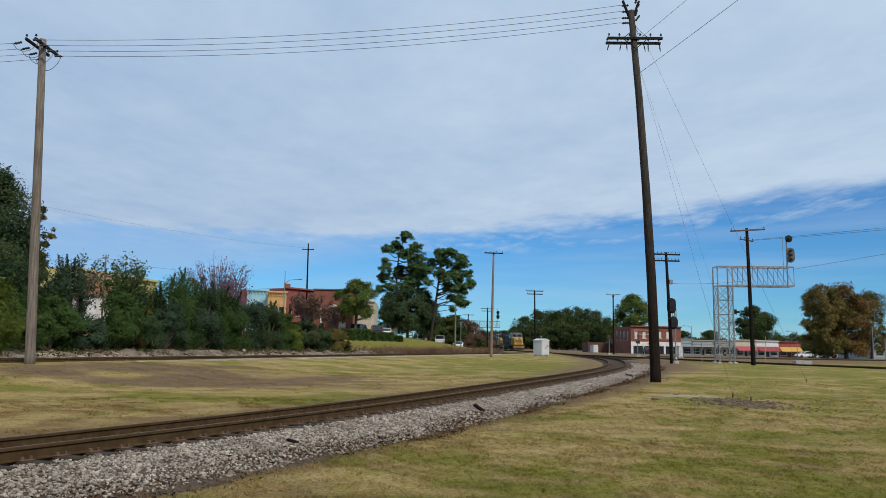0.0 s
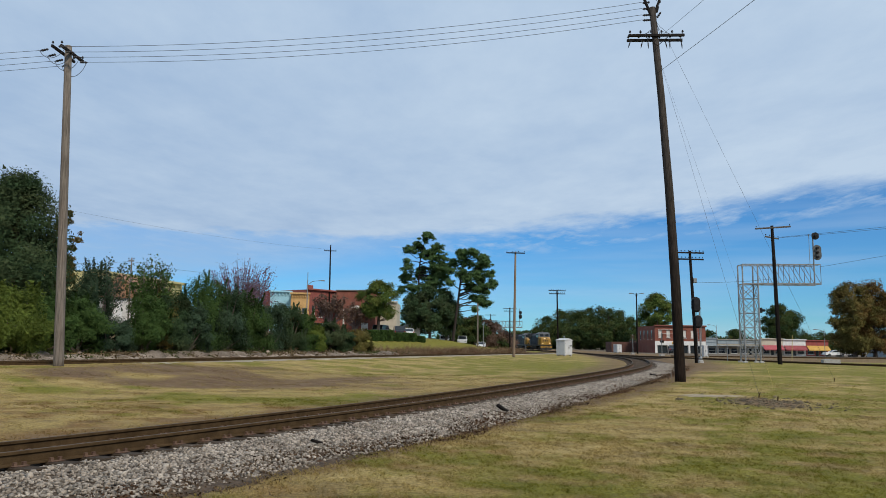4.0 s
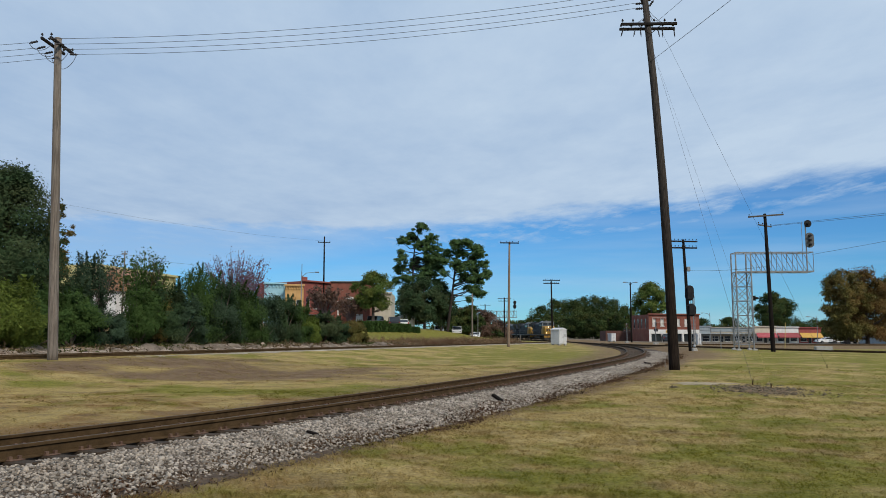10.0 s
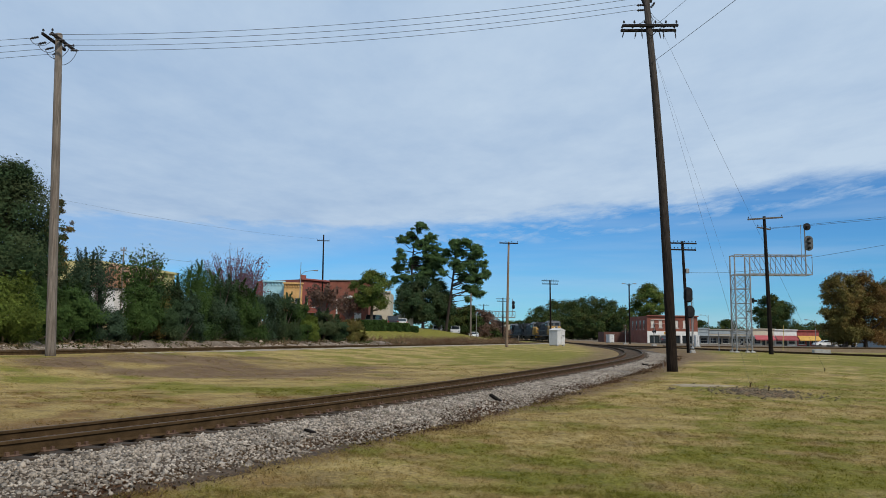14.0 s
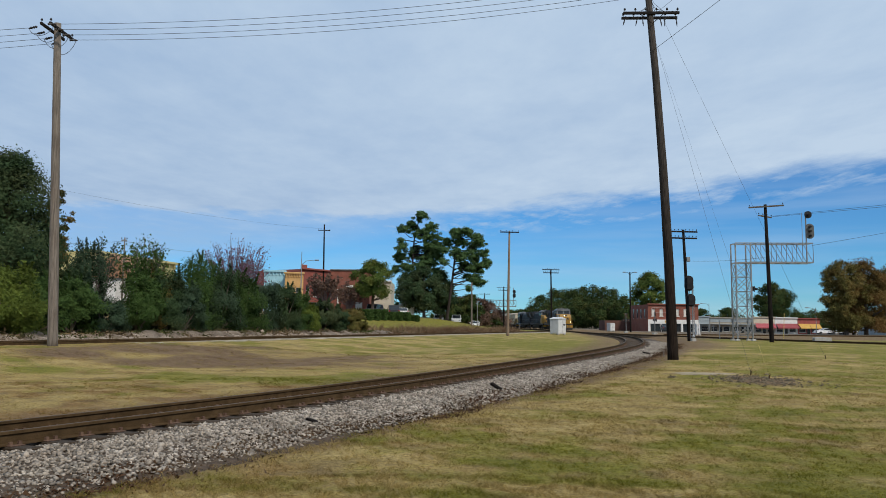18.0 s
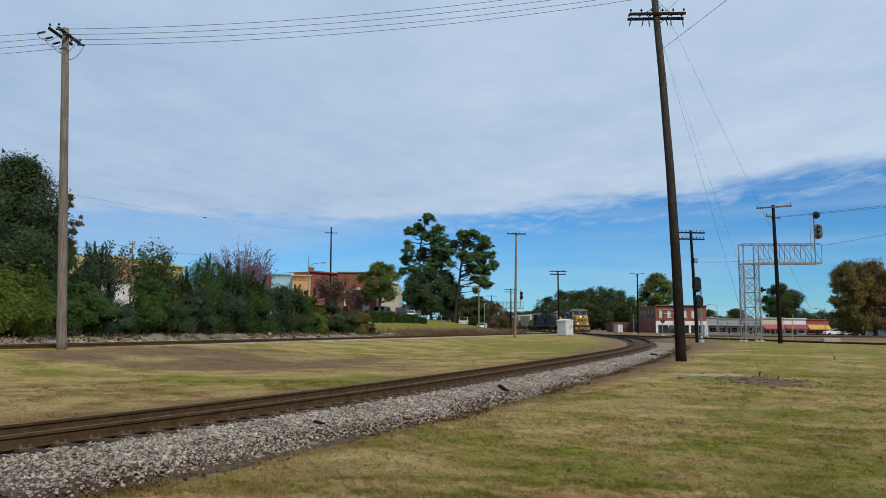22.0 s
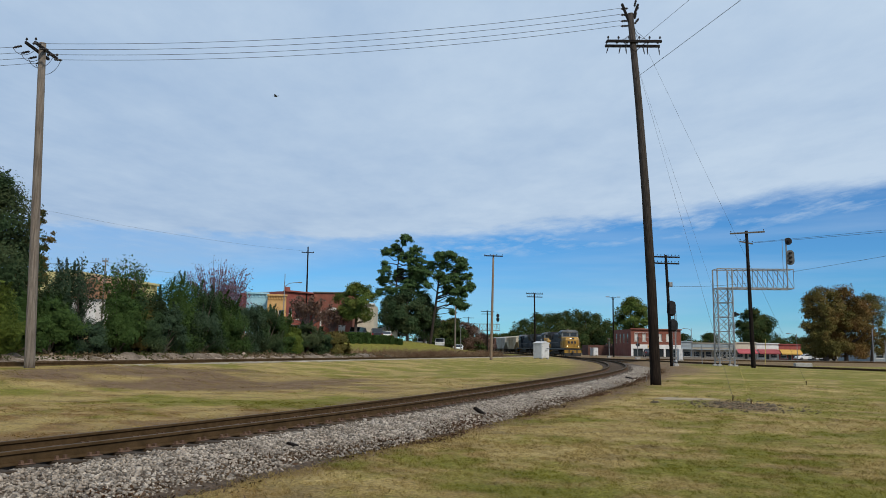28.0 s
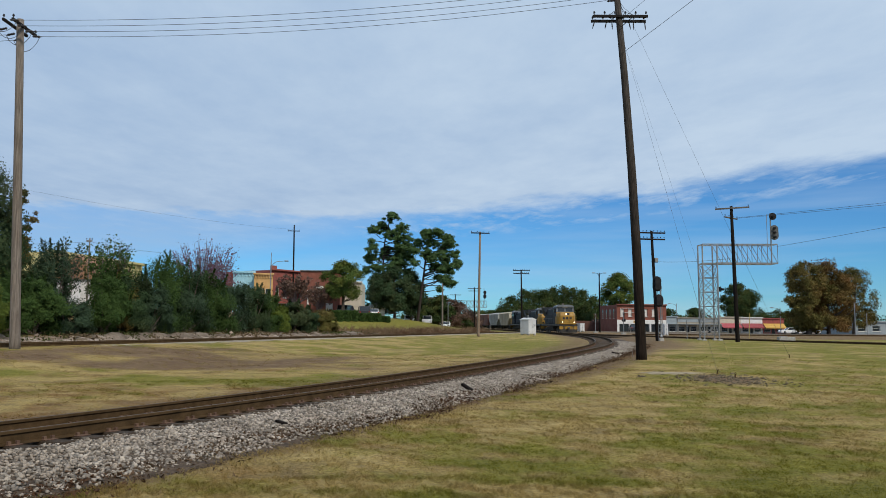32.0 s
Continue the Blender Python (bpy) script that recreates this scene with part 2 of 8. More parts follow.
M = dict(
    ground=ground_mat("ground_cover"),
    blade=ground_mat("grass_blades", True),
    # ballast: brown bed, coloured extra dark as the shade between loose stones
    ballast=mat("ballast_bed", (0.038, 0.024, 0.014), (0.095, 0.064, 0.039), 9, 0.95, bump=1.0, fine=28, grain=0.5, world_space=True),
    stone=mat("crushed_stone", (0.185, 0.155, 0.124), (0.325, 0.284, 0.237), 2.5, 0.9, bump=0.2, fine=60, island=0.6, stain=(0.19, 0.15, 0.115), stain_amt=0.5, world_space=True),
    rail=mat("rusty_rail_steel", (0.044, 0.027, 0.012), (0.074, 0.046, 0.022), 5, 0.85, 0.0, fine=60, spec=0.12, world_space=True),
    railtop=mat("worn_rail_head", (0.06, 0.042, 0.026), (0.1, 0.072, 0.046), 3, 0.72, 0.15, fine=80, bump=0.05, world_space=True),
    tie=mat("creosoted_tie", (0.028, 0.017, 0.009), (0.078, 0.052, 0.03), 6, 0.9, bump=0.6, stretch=(1, 12, 12), fine=14, rand=0.35),
    plate=mat("tie_plate_rust", (0.09, 0.05, 0.035), (0.15, 0.09, 0.06), 10, 0.8, 0.3, fine=60),
    pole_grey=mat("weathered_pole_wood", (0.095, 0.079, 0.065), (0.2, 0.171, 0.145), 3, 0.9, bump=0.5, stretch=(6, 6, 0.35), fine=22, stain=(0.12, 0.09, 0.07)),
    pole_dark=mat("creosoted_pole_wood", (0.007, 0.0055, 0.005), (0.017, 0.0135, 0.0115), 3, 0.85, bump=0.5, stretch=(6, 6, 0.35), fine=22, spec=0.08),
    pole_tan=mat("new_pole_wood", (0.145, 0.102, 0.07), (0.225, 0.165, 0.118), 3, 0.85, bump=0.4, stretch=(6, 6, 0.35), fine=22),
    arm=mat("crossarm_wood", (0.009, 0.008, 0.0085), (0.024, 0.021, 0.02), 4, 0.85, stretch=(0.6, 6, 6), fine=20, spec=0.1),
    arm_mid=mat("weathered_crossarm_wood", (0.045, 0.04, 0.036), (0.14, 0.125, 0.11), 4, 0.85, stretch=(0.6, 6, 6), fine=20),
    porcelain=mat("dark_porcelain", (0.012, 0.01, 0.012), (0.026, 0.022, 0.025), 8, 0.5, fine=30, bump=0.02),
    wire=mat("overhead_wire", (0.05, 0.05, 0.055), (0.09, 0.09, 0.095), 3, 0.6, 0.4, bump=0),
    galv=mat("galvanised_steel", (0.175, 0.185, 0.195), (0.265, 0.275, 0.285), 4, 0.5, 0.35, bump=0.05, stain=(0.22, 0.2, 0.18), stain_amt=0.4),
    signal=mat("grey_signal_plate", (0.075, 0.08, 0.085), (0.12, 0.125, 0.13), 4, 0.6, bump=0.05, spec=0.15),
    black=mat("black_painted_steel", (0.012, 0.012, 0.014), (0.026, 0.026, 0.028), 5, 0.6, bump=0.05, spec=0.12),
    white=mat("white_painted_steel", (0.47, 0.48, 0.49), (0.55, 0.56, 0.57), 2, 0.5, bump=0.05, fine=20, stain=(0.5, 0.45, 0.4), stain_amt=0.35, grain=0.08),
    concrete=mat("concrete", (0.27, 0.26, 0.24), (0.4, 0.39, 0.365), 3, 0.9, bump=0.3, stain=(0.26, 0.245, 0.22)),
    yellow_pipe=mat("yellow_plastic_guard", (0.36, 0.28, 0.07), (0.44, 0.34, 0.1), 4, 0.5, bump=0),
    bark=mat("bark", (0.07, 0.055, 0.045), (0.15, 0.12, 0.1), 5, 0.95, bump=0.9, stretch=(4, 4, 0.8), fine=18),
    pine_bark=mat("pine_bark", (0.016, 0.012, 0.01), (0.04, 0.03, 0.024), 5, 0.95, bump=0.9, stretch=(4, 4, 1.2), fine=14),
    glass=glass_mat("dark_window_glass"),
)



# ---- building blocks ----
class Shape:
    """Vertices and faces gathered from simple solids."""

    def __init__(self):
        self.v, self.f = [], []

    def add(self, verts, faces, m=None):
        k = len(self.v)
        self.v += [tuple(m @ Vector(p)) if m else tuple(p) for p in verts]
        self.f += [tuple(i + k for i in q) for q in faces]
        return self

    def box(self, cx, cy, cz, sx, sy, sz, bev=0.0, m=None):
        hx, hy, hz = sx / 2, sy / 2, sz / 2
        if bev <= 0:
            p = [(cx + i * hx, cy + j * hy, cz + k * hz) for i in (-1, 1) for j in (-1, 1) for k in (-1, 1)]
            return self.add(p, [(0, 1, 3, 2), (4, 6, 7, 5), (0, 4, 5, 1), (2, 3, 7, 6), (0, 2, 6, 4), (1, 5, 7, 3)], m)
        b = min(bev, hx * 0.9, hy * 0.9, hz * 0.9)
        ring = [(-hx + b, -hy), (hx - b, -hy), (hx, -hy + b), (hx, hy - b), (hx - b, hy), (-hx + b, hy), (-hx, hy - b), (-hx, -hy + b)]
        kx, ky = (hx - b) / hx, (hy - b) / hy
        p = []
        for z, s in ((-hz, 1), (-hz + b, 0), (hz - b, 0), (hz, 1)):
            p += [(cx + (x * kx if s else x), cy + (y * ky if s else y), cz + z) for x, y in ring]
        f = [tuple(range(7, -1, -1)), tuple(range(24, 32))]
        for r in range(3):
            f += [(8 * r + i, 8 * r + (i + 1) % 8, 8 * r + 8 + (i + 1) % 8, 8 * r + 8 + i) for i in range(8)]
        return self.add(p, f, m)

    def tube(self, p0, p1, r0, r1=None, n=8, m=None):
        return self.pipe([p0, p1], [r0, r0 if r1 is None else r1], n, m)

    def pipe(self, pts, radii, n=6, m=None):
        pts = [Vector(p) for p in pts]
        if isinstance(radii, (int, float)):
            radii = [radii] * len(pts)
        v, f = [], []
        ref = Vector((0, 0, 1))
        for i, p in enumerate(pts):
            d = (pts[min(i + 1, len(pts) - 1)] - pts[max(i - 1, 0)]).normalized()
            if abs(d.z) > 0.95:
                a = Vector((1, 0, 0))
            else:
                a = ref
            u = d.cross(a).normalized()
            w = d.cross(u)
            v += [p + (u * math.cos(k * math.tau / n) + w * math.sin(k * math.tau / n)) * radii[i] for k in range(n)]
        for i in range(len(pts) - 1):
            f += [(i * n + k, i * n + (k + 1) % n, (i + 1) * n + (k + 1) % n, (i + 1) * n + k) for k in range(n)]
        f += [tuple(range(n - 1, -1, -1)), tuple(range((len(pts) - 1) * n, len(pts) * n))]
        return self.add(v, f, m)

    def lathe(self, prof, n=12, m=None):
        v = [(r * math.cos(k * math.tau / n), r * math.sin(k * math.tau / n), z) for r, z in prof for k in range(n)]
        f = [(i * n + k, i * n + (k + 1) % n, (i + 1) * n + (k + 1) % n, (i + 1) * n + k) for i in range(len(prof) - 1) for k in range(n)]
        f += [tuple(range(n - 1, -1, -1)), tuple(range((len(prof) - 1) * n, len(prof) * n))]
        return self.add(v, f, m)

    def prism(self, poly, y0, y1, m=None):
        """A polygon in x, z drawn out along y."""
        n = len(poly)
        v = [(x, y0, z) for x, z in poly] + [(x, y1, z) for x, z in poly]
        f = [tuple(range(n)), tuple(range(2 * n - 1, n - 1, -1))]
        f += [(i, n + i, n + (i + 1) % n, (i + 1) % n) for i in range(n)]
        return self.add(v, f, m)

    def sweep(self, prof, pts, heads, lifts=None):
        """A closed profile (across, up) carried along a level path."""
        n, v, f = len(prof), [], []
        for i, ((x, y, z), h) in enumerate(zip(pts, heads)):
            c, s = math.cos(h), math.sin(h)
            v += [(x + a * c, y - a * s, z + b) for a, b in prof]
        for i in range(len(pts) - 1):
            f += [(i * n + k, i * n + (k + 1) % n, (i + 1) * n + (k + 1) % n, (i + 1) * n + k) for k in range(n)]
        f += [tuple(range(n - 1, -1, -1)), tuple(range((len(pts) - 1) * n, len(pts) * n))]
        return self.add(v, f)

    def data(self, name, smooth=False):
        me = bpy.data.meshes.new(name)
        me.from_pydata(self.v, [], self.f)
        bm = bmesh.new()
        bm.from_mesh(me)
        bmesh.ops.recalc_face_normals(bm, faces=bm.faces)
        if smooth:
            for q in bm.faces:
                q.smooth = len(q.verts) == 4
        bm.to_mesh(me)
        bm.free()
        return me


def part(name, shape, material, parent=None, label="", m=None, smooth=False):
    me = shape.data(name, smooth) if isinstance(shape, Shape) else shape
    if material is not None and not me.materials:
        me.materials.append(material)
    ob = new(name, me)
    if parent is not None:
        ob.parent = parent
    if m is not None:
        ob.matrix_basis = m
    return tagged(ob, label)


def thing(name, m, label, category, group="", kind=""):
    ob = new(name)
    ob.empty_display_size = 0.2
    ob.matrix_basis = m
    return tagged(ob, label, category, group, kind)


def raw_mesh(name, V, F, material, attrs=None):
    """One mesh from arrays of corners and of equal-sided faces."""
    V, F = np.asarray(V, np.float32), np.asarray(F, np.int32)
    me = bpy.data.meshes.new(name)
    me.vertices.add(len(V))
    me.vertices.foreach_set("co", V.ravel())
    me.loops.add(F.size)
    me.loops.foreach_set("vertex_index", F.ravel())
    me.polygons.add(len(F))
    me.polygons.foreach_set("loop_start", np.arange(0, F.size, F.shape[1], dtype=np.int32))
    for k, a in (attrs or {}).items():
        at = me.attributes.new(k, "FLOAT", "POINT")
        at.data.foreach_set("value", np.asarray(a, np.float32))
    me.update(calc_edges=True)
    me.validate()
    me.materials.append(material)
    return me


def ss(a, b, x):
    t = np.clip((np.asarray(x, float) - a) / (b - a), 0, 1)
    return t * t * (3 - 2 * t)


# ---- the plan: tracks and the lie of the land ----
STEP = 0.5
MAIN_S = np.arange(-18, 480, STEP)
MAIN_H = np.radians(np.interp(MAIN_S, (-18, 0, 15, 30, 45, 60, 80, 100, 130, 200, 260, 480),
                              (38, 31.1, 24.4, 23.2, 20.5, 15.3, 11.0, 6.7, 2.1, -2.6, -7.2, -12)))
_x = np.concatenate([[0], np.cumsum(np.sin(MAIN_H[:-1]) * STEP)])
_y = np.concatenate([[0], np.cumsum(np.cos(MAIN_H[:-1]) * STEP)])
_k = int(18 / STEP)
MAIN_X, MAIN_Y = _x - _x[_k] - 7.08, _y - _y[_k] + 8.43
RAIL_TOP = 0.31


def main_at(s):
    return np.interp(s, MAIN_S, MAIN_X), np.interp(s, MAIN_S, MAIN_Y), np.interp(s, MAIN_S, MAIN_H)


def main_off(x, y):
    """How far right of the curved track a place lies, and how far along it."""
    x, y = np.atleast_1d(np.asarray(x, float)), np.atleast_1d(np.asarray(y, float))
    best, off, along = np.full(x.shape, 1e9), np.zeros(x.shape), np.zeros(x.shape)
    for i in range(0, len(MAIN_S), 4):
        dx, dy = x - MAIN_X[i], y - MAIN_Y[i]
        q = dx * dx + dy * dy
        o = dx * math.cos(MAIN_H[i]) - dy * math.sin(MAIN_H[i])
        near = q < best
        best, off, along = np.where(near, q, best), np.where(near, o, off), np.where(near, MAIN_S[i], along)
    return off, along


SIDE_P, SIDE_D = (-19.5, 33.5), (0.343, 0.939)


def side_off(x, y):
    """Distance behind the old side track, and along it."""
    dx, dy = np.asarray(x, float) - SIDE_P[0], np.asarray(y, float) - SIDE_P[1]
    return -dx * SIDE_D[1] + dy * SIDE_D[0], dx * SIDE_D[0] + dy * SIDE_D[1]


def side_z(s):
    return np.clip(0.6 - 0.0029 * np.asarray(s, float), 0.14, 0.72)


def ground_z(x, y):
    shape = np.shape(x)
    x, y = np.atleast_1d(np.asarray(x, float)), np.atleast_1d(np.asarray(y, float))
    off, along = main_off(x, y)
    d, s = side_off(x, y)
    z = np.where(off > 0, 0.38 * ss(8, 45, y) * ss(2.2, 5.0, off), 0.0)
    zl = side_z(s)
    inner = 0.02 + (zl - 0.02) * ss(-14, -2.2, d)
    z = np.where(off < 0, np.maximum(inner, 0.07) * ss(0.9, 1.9, -off), z)
    rise = 2.5 * (1 - ss(104, 134, s)) * ss(2.0, 23, d) + 0.35 * (1 - ss(30, 70, s)) * ss(1.8, 3.0, d)
    z = z + np.where(off < 0, rise, 0)
    far = ss(120, 225, y) * ss(20, 60, off)
    z = z - 0.95 * far
    return z.reshape(shape) if shape else float(z[0])


def gz(x, y):
    return float(ground_z(np.array([x]), np.array([y]))[0])


def mottle(x, y, seed, lo, hi, n=14):
    """A smooth uneven field between about -1 and 1, of waves lo to hi metres long."""
    rng = np.random.default_rng(seed)
    v = np.zeros(np.shape(x))
    for k in range(n):
        f, a, p = math.tau / rng.uniform(lo, hi), rng.uniform(0, math.tau), rng.uniform(0, math.tau)
        v = v + np.sin(f * (math.cos(a) * x + math.sin(a) * y) + p)
    return v / math.sqrt(n)


def cover(x, y):
    """How green, bare, clayey or paved the ground is at a place."""
    off, along = main_off(x, y)
    d, s = side_off(x, y)
    right = off > 0
    close = 1 - ss(40, 70, np.hypot(x, y))
    m1, m2 = mottle(x, y, 11, 1.2, 4.5) * close, mottle(x, y, 12, 2.5, 8.0) * close
    green = 0.57 + 0.2 * m1 + 0.16 * m2 + 0.22 * mottle(x, y, 14, 0.35, 1.3) * close
    green = green + 0.5 * np.exp(-((x - 1.9) ** 2 / 1.6 + (y - 9.8) ** 2 / 4.0)) + 0.3 * np.exp(-((x - 4.6) ** 2 / 1.5 + (y - 7.6) ** 2 / 2.0))
    green = green - 0.3 * np.exp(-((x - 3.4) ** 2 / 0.5 + (y - 9.3) ** 2 / 1.5)) - 0.12 * np.exp(-((y - 18) / 4) ** 2)
    green = green + 0.12 * ss(20, 45, y) - 0.4 * np.exp(-((off - 4.6) / 2.0) ** 2)
    band = np.exp(-((y - 23.3 - 0.15 * (x + 2)) / 2.1) ** 2) * ss(-11, -6, x) + 0.8 * np.exp(-((x + 13.8) / 2.6) ** 2 - ((y - 24.2) / 1.5) ** 2)
    inner = 0.08 + 0.95 * band + 0.38 * ss(33, 44, y) + 0.8 * np.exp(-((x - 8.5) / 5.5) ** 2 - ((y - 62) / 16) ** 2) + 0.25 * mottle(x, y, 20, 1.5, 6.0) + 0.6 * np.exp(-((x + 17) ** 2 + (y - 32) ** 2 / 0.6) / 3.0) + 0.16 * m1 + 0.12 * m2
    green = np.where(right, green, inner)
    soil = 0.9 * np.exp(-((np.abs(off) - 3.0 - 0.7 * ss(14, 30, y)) / (0.75 + 0.8 * ss(14, 32, y))) ** 2) + 0.3 * np.maximum(0, mottle(x, y, 13, 1.0, 3.0) * close - 1.1)
    dirt = 1.1 * ss(25.8, 28.6, y) * (1 - ss(34, 46, y)) * ss(-18, -14, x) * (1 - 0.7 * ss(-7, 2, x)) * (0.85 + 0.35 * m2)
    soil = np.where(~right, np.maximum(dirt, (0.6 + 0.12 * ss(40, 55, y)) * np.exp(-((off + 2.3) / (1.3 + 1.5 * ss(38, 58, y))) ** 2)), soil)
    patch = np.exp(-(((x - 9.5) / 1.1) ** 2 + ((y - 22.8) / 1.9) ** 2))
    soil = np.maximum(soil, 1.25 * patch)
    wedge = ss(34, 48, y) * np.exp(-((off - 4.5) / 3.5) ** 2) * right
    soil = np.maximum(soil, 0.8 * wedge)
    soil = np.maximum(soil, 0.8 * ss(72, 80, y) * right)
    clay = np.where(~right, 0.8 * np.exp(-((d - 2.4) / 1.0) ** 2) * (1 - ss(48, 66, s)), 0)
    soil = np.where(~right & (d > 1.0), np.maximum(soil, 0.7 * (1 - ss(50, 70, s))), soil)
    green = np.where(~right & (d > 3), 0.2 + 1.15 * ss(48, 66, s) * ss(5, 9, d), green)
    soil = np.where(~right & (d > 1.0) & (d < 9), np.maximum(soil, 0.55 * ss(50, 60, s) * (1 - ss(6, 9, d))), soil)
    rust = np.where(right, 0.1 + 0.32 * np.exp(-((off - 4.4) / 1.6) ** 2), 0.25 + 0.7 * (1 - ss(18, 23, y)) * (0.55 + 0.6 * m1))
    pave = np.where(right, 0.8 * ss(112, 118, y) * ss(8, 14, off), 0)
    pave = np.maximum(pave, np.where(~right, 0.8 * ss(17, 19, d) * (1 - ss(90, 110, s)), 0))
    clay = np.maximum(clay, np.where(~right, 0.6 * np.exp(-((d + 1.75) / 0.5) ** 2) * ss(12, 34, s), 0))
    return dict(green=green, soil=soil, clay=clay, pave=pave, rust=rust)


def make_ground():
    radii = [0.0, 0.02]
    while radii[-1] < 4500:
        radii.append(radii[-1] + max(0.22, radii[-1] * (0.028 if radii[-1] < 160 else 0.12)))
    radii = np.array(radii)
    ang = np.concatenate([np.radians(np.arange(-46, 46, 0.4)), np.radians(np.arange(46, 314, 4.0))])
    A, R = np.meshgrid(ang, radii)
    x, y = (R * np.sin(A)).ravel(), (R * np.cos(A)).ravel()
    rng = np.random.default_rng(5)
    z = ground_z(x, y) + rng.normal(0, 0.008, x.size) * (R.ravel() < 60)
    n, k = len(ang), len(radii)
    i, j = np.meshgrid(np.arange(n), np.arange(k - 1))
    a, b = (j * n + i).ravel(), (j * n + (i + 1) % n).ravel()
    F = np.stack([a, b, b + n, a + n], 1)[:, ::-1]
    V = np.stack([x, y, z], 1)
    me = raw_mesh("ground", V, F, M["ground"], cover(x, y))
    me.polygons.foreach_set("use_smooth", np.ones(len(F), bool))
    ob = new("ground", me)
    tagged(ob, "mown yellow-green lawn with straw-dry patches and bare soil", "ground", kind="structure")
    return ob


ground = make_ground()

# ---- tracks ----
RAIL_PROF = [(-0.075, 0), (0.075, 0), (0.075, 0.012), (0.014, 0.03), (0.01, 0.125), (0.036, 0.14), (0.036, 0.172), (0.028, 0.18),
             (-0.028, 0.18), (-0.036, 0.172), (-0.036, 0.14), (-0.01, 0.125), (-0.014, 0.03), (-0.075, 0.012)]


def cant(s):
    return 0.07 * (1 - ss(78, 112, s))


def tie_mesh(w=0.23, length=2.6, h=0.18):
    sh = Shape().box(0, 0, -h / 2, length, w, h, 0.015)
    return sh.data("tie")


def plate_mesh():
    sh = Shape().box(0, 0, 0.008, 0.36, 0.19, 0.016, 0.004)
    for a in (-0.115, 0.115):
        for b in (-0.06, 0.06):
            sh.box(a * 0.95, b, 0.034, 0.045, 0.04, 0.045)
    return sh.data("tie_plate")


def track(name, label, pts, heads, z_base, tie_near, lean=None, gauge=1.505, plates=0, tie_step=0.5, tie_sink=0.0):
    """Two rails on ties along a path; pts are plan points at 0.5 m."""
    tr = thing(name, Matrix(), label, "railway track", kind="structure")
    lean = lean if lean is not None else np.zeros(len(pts))
    for side in (1, -1):
        rp = []
        for (x, y), h, zb, c in zip(pts, heads, z_base, lean):
            o = side * gauge / 2
            rp.append((x + o * math.cos(h), y - o * math.sin(h), zb + side * c / 2))
        keep = list(range(0, len(rp), 2))
        ob = part("rail", Shape().sweep(RAIL_PROF, [rp[i] for i in keep], [heads[i] for i in keep]), M["rail"], tr)
        ob.data.materials.append(M["railtop"])
        n = len(RAIL_PROF)
        for q in ob.data.polygons:
            if q.normal.z > 0.9 and all((v % n) in (7, 8) for v in q.vertices):
                q.material_index = 1
    tm, pm, rng = tie_mesh(), plate_mesh(), np.random.default_rng(len(pts))
    tm.materials.append(M["tie"])
    pm.materials.append(M["plate"])
    rest_v, rest_f, cnt = [], [], 0
    step = max(1, int(round(tie_step / STEP)))
    for i in range(0, len(pts), step):
        (x, y), h = pts[i], heads[i]
        c = lean[i]
        m = Matrix.Translation((x, y, z_base[i] - tie_sink)) @ pose(0, 0, 0, 0, math.degrees(-math.atan2(c, gauge)), -math.degrees(h) + rng.normal(0, 0.8))
        m = m @ Matrix.Translation((rng.normal(0, 0.03), rng.normal(0, 0.02), -rng.uniform(0, 0.008)))
        if tie_near[0] <= i < tie_near[1]:
            t = part("tie", tm, None, tr, m=m)
            if cnt < plates:
                for a in (-gauge / 2, gauge / 2):
                    part("tie_plate", pm, None, t, m=pose(a, 0, 0.0))
            cnt += 1
        else:
            k = len(rest_v)
            for dx in (-1.3, 1.3):
                for dy in (-0.11, 0.11):
                    for dz in (-0.18, 0):
                        rest_v.append(tuple(m @ Vector((dx, dy, dz))))
            rest_f += [tuple(k + q for q in f) for f in ((0, 1, 3, 2), (4, 6, 7, 5), (0, 4, 5, 1), (2, 3, 7, 6), (0, 2, 6, 4), (1, 5, 7, 3))]
    if rest_v:
        o = part("far_ties", raw_mesh("far_ties", rest_v, rest_f, M["tie"]), None, tr)
        tagged(o, kind="stuff")
    return tr


main_pts = list(zip(MAIN_X, MAIN_Y))
main_zb = [RAIL_TOP - 0.18] * len(MAIN_S)
track("curved_track", "rusty rails on creosoted wooden ties, curving on grey ballast", main_pts, list(MAIN_H), main_zb,
      (10, 300), lean=cant(MAIN_S), plates=150)


BED_ACROSS = [-2.6, -2.0, -1.6, -1.45, -1.25, -0.6, 0, 0.6, 1.25, 1.5, 2.2, 2.7, 3.2, 3.9]
BED_UP = [-0.2, -0.05, 0.02, 0.06, 0.055, 0.05, 0.05, 0.05, 0.09, 0.09, 0.056, 0.01, -0.045, -0.2]


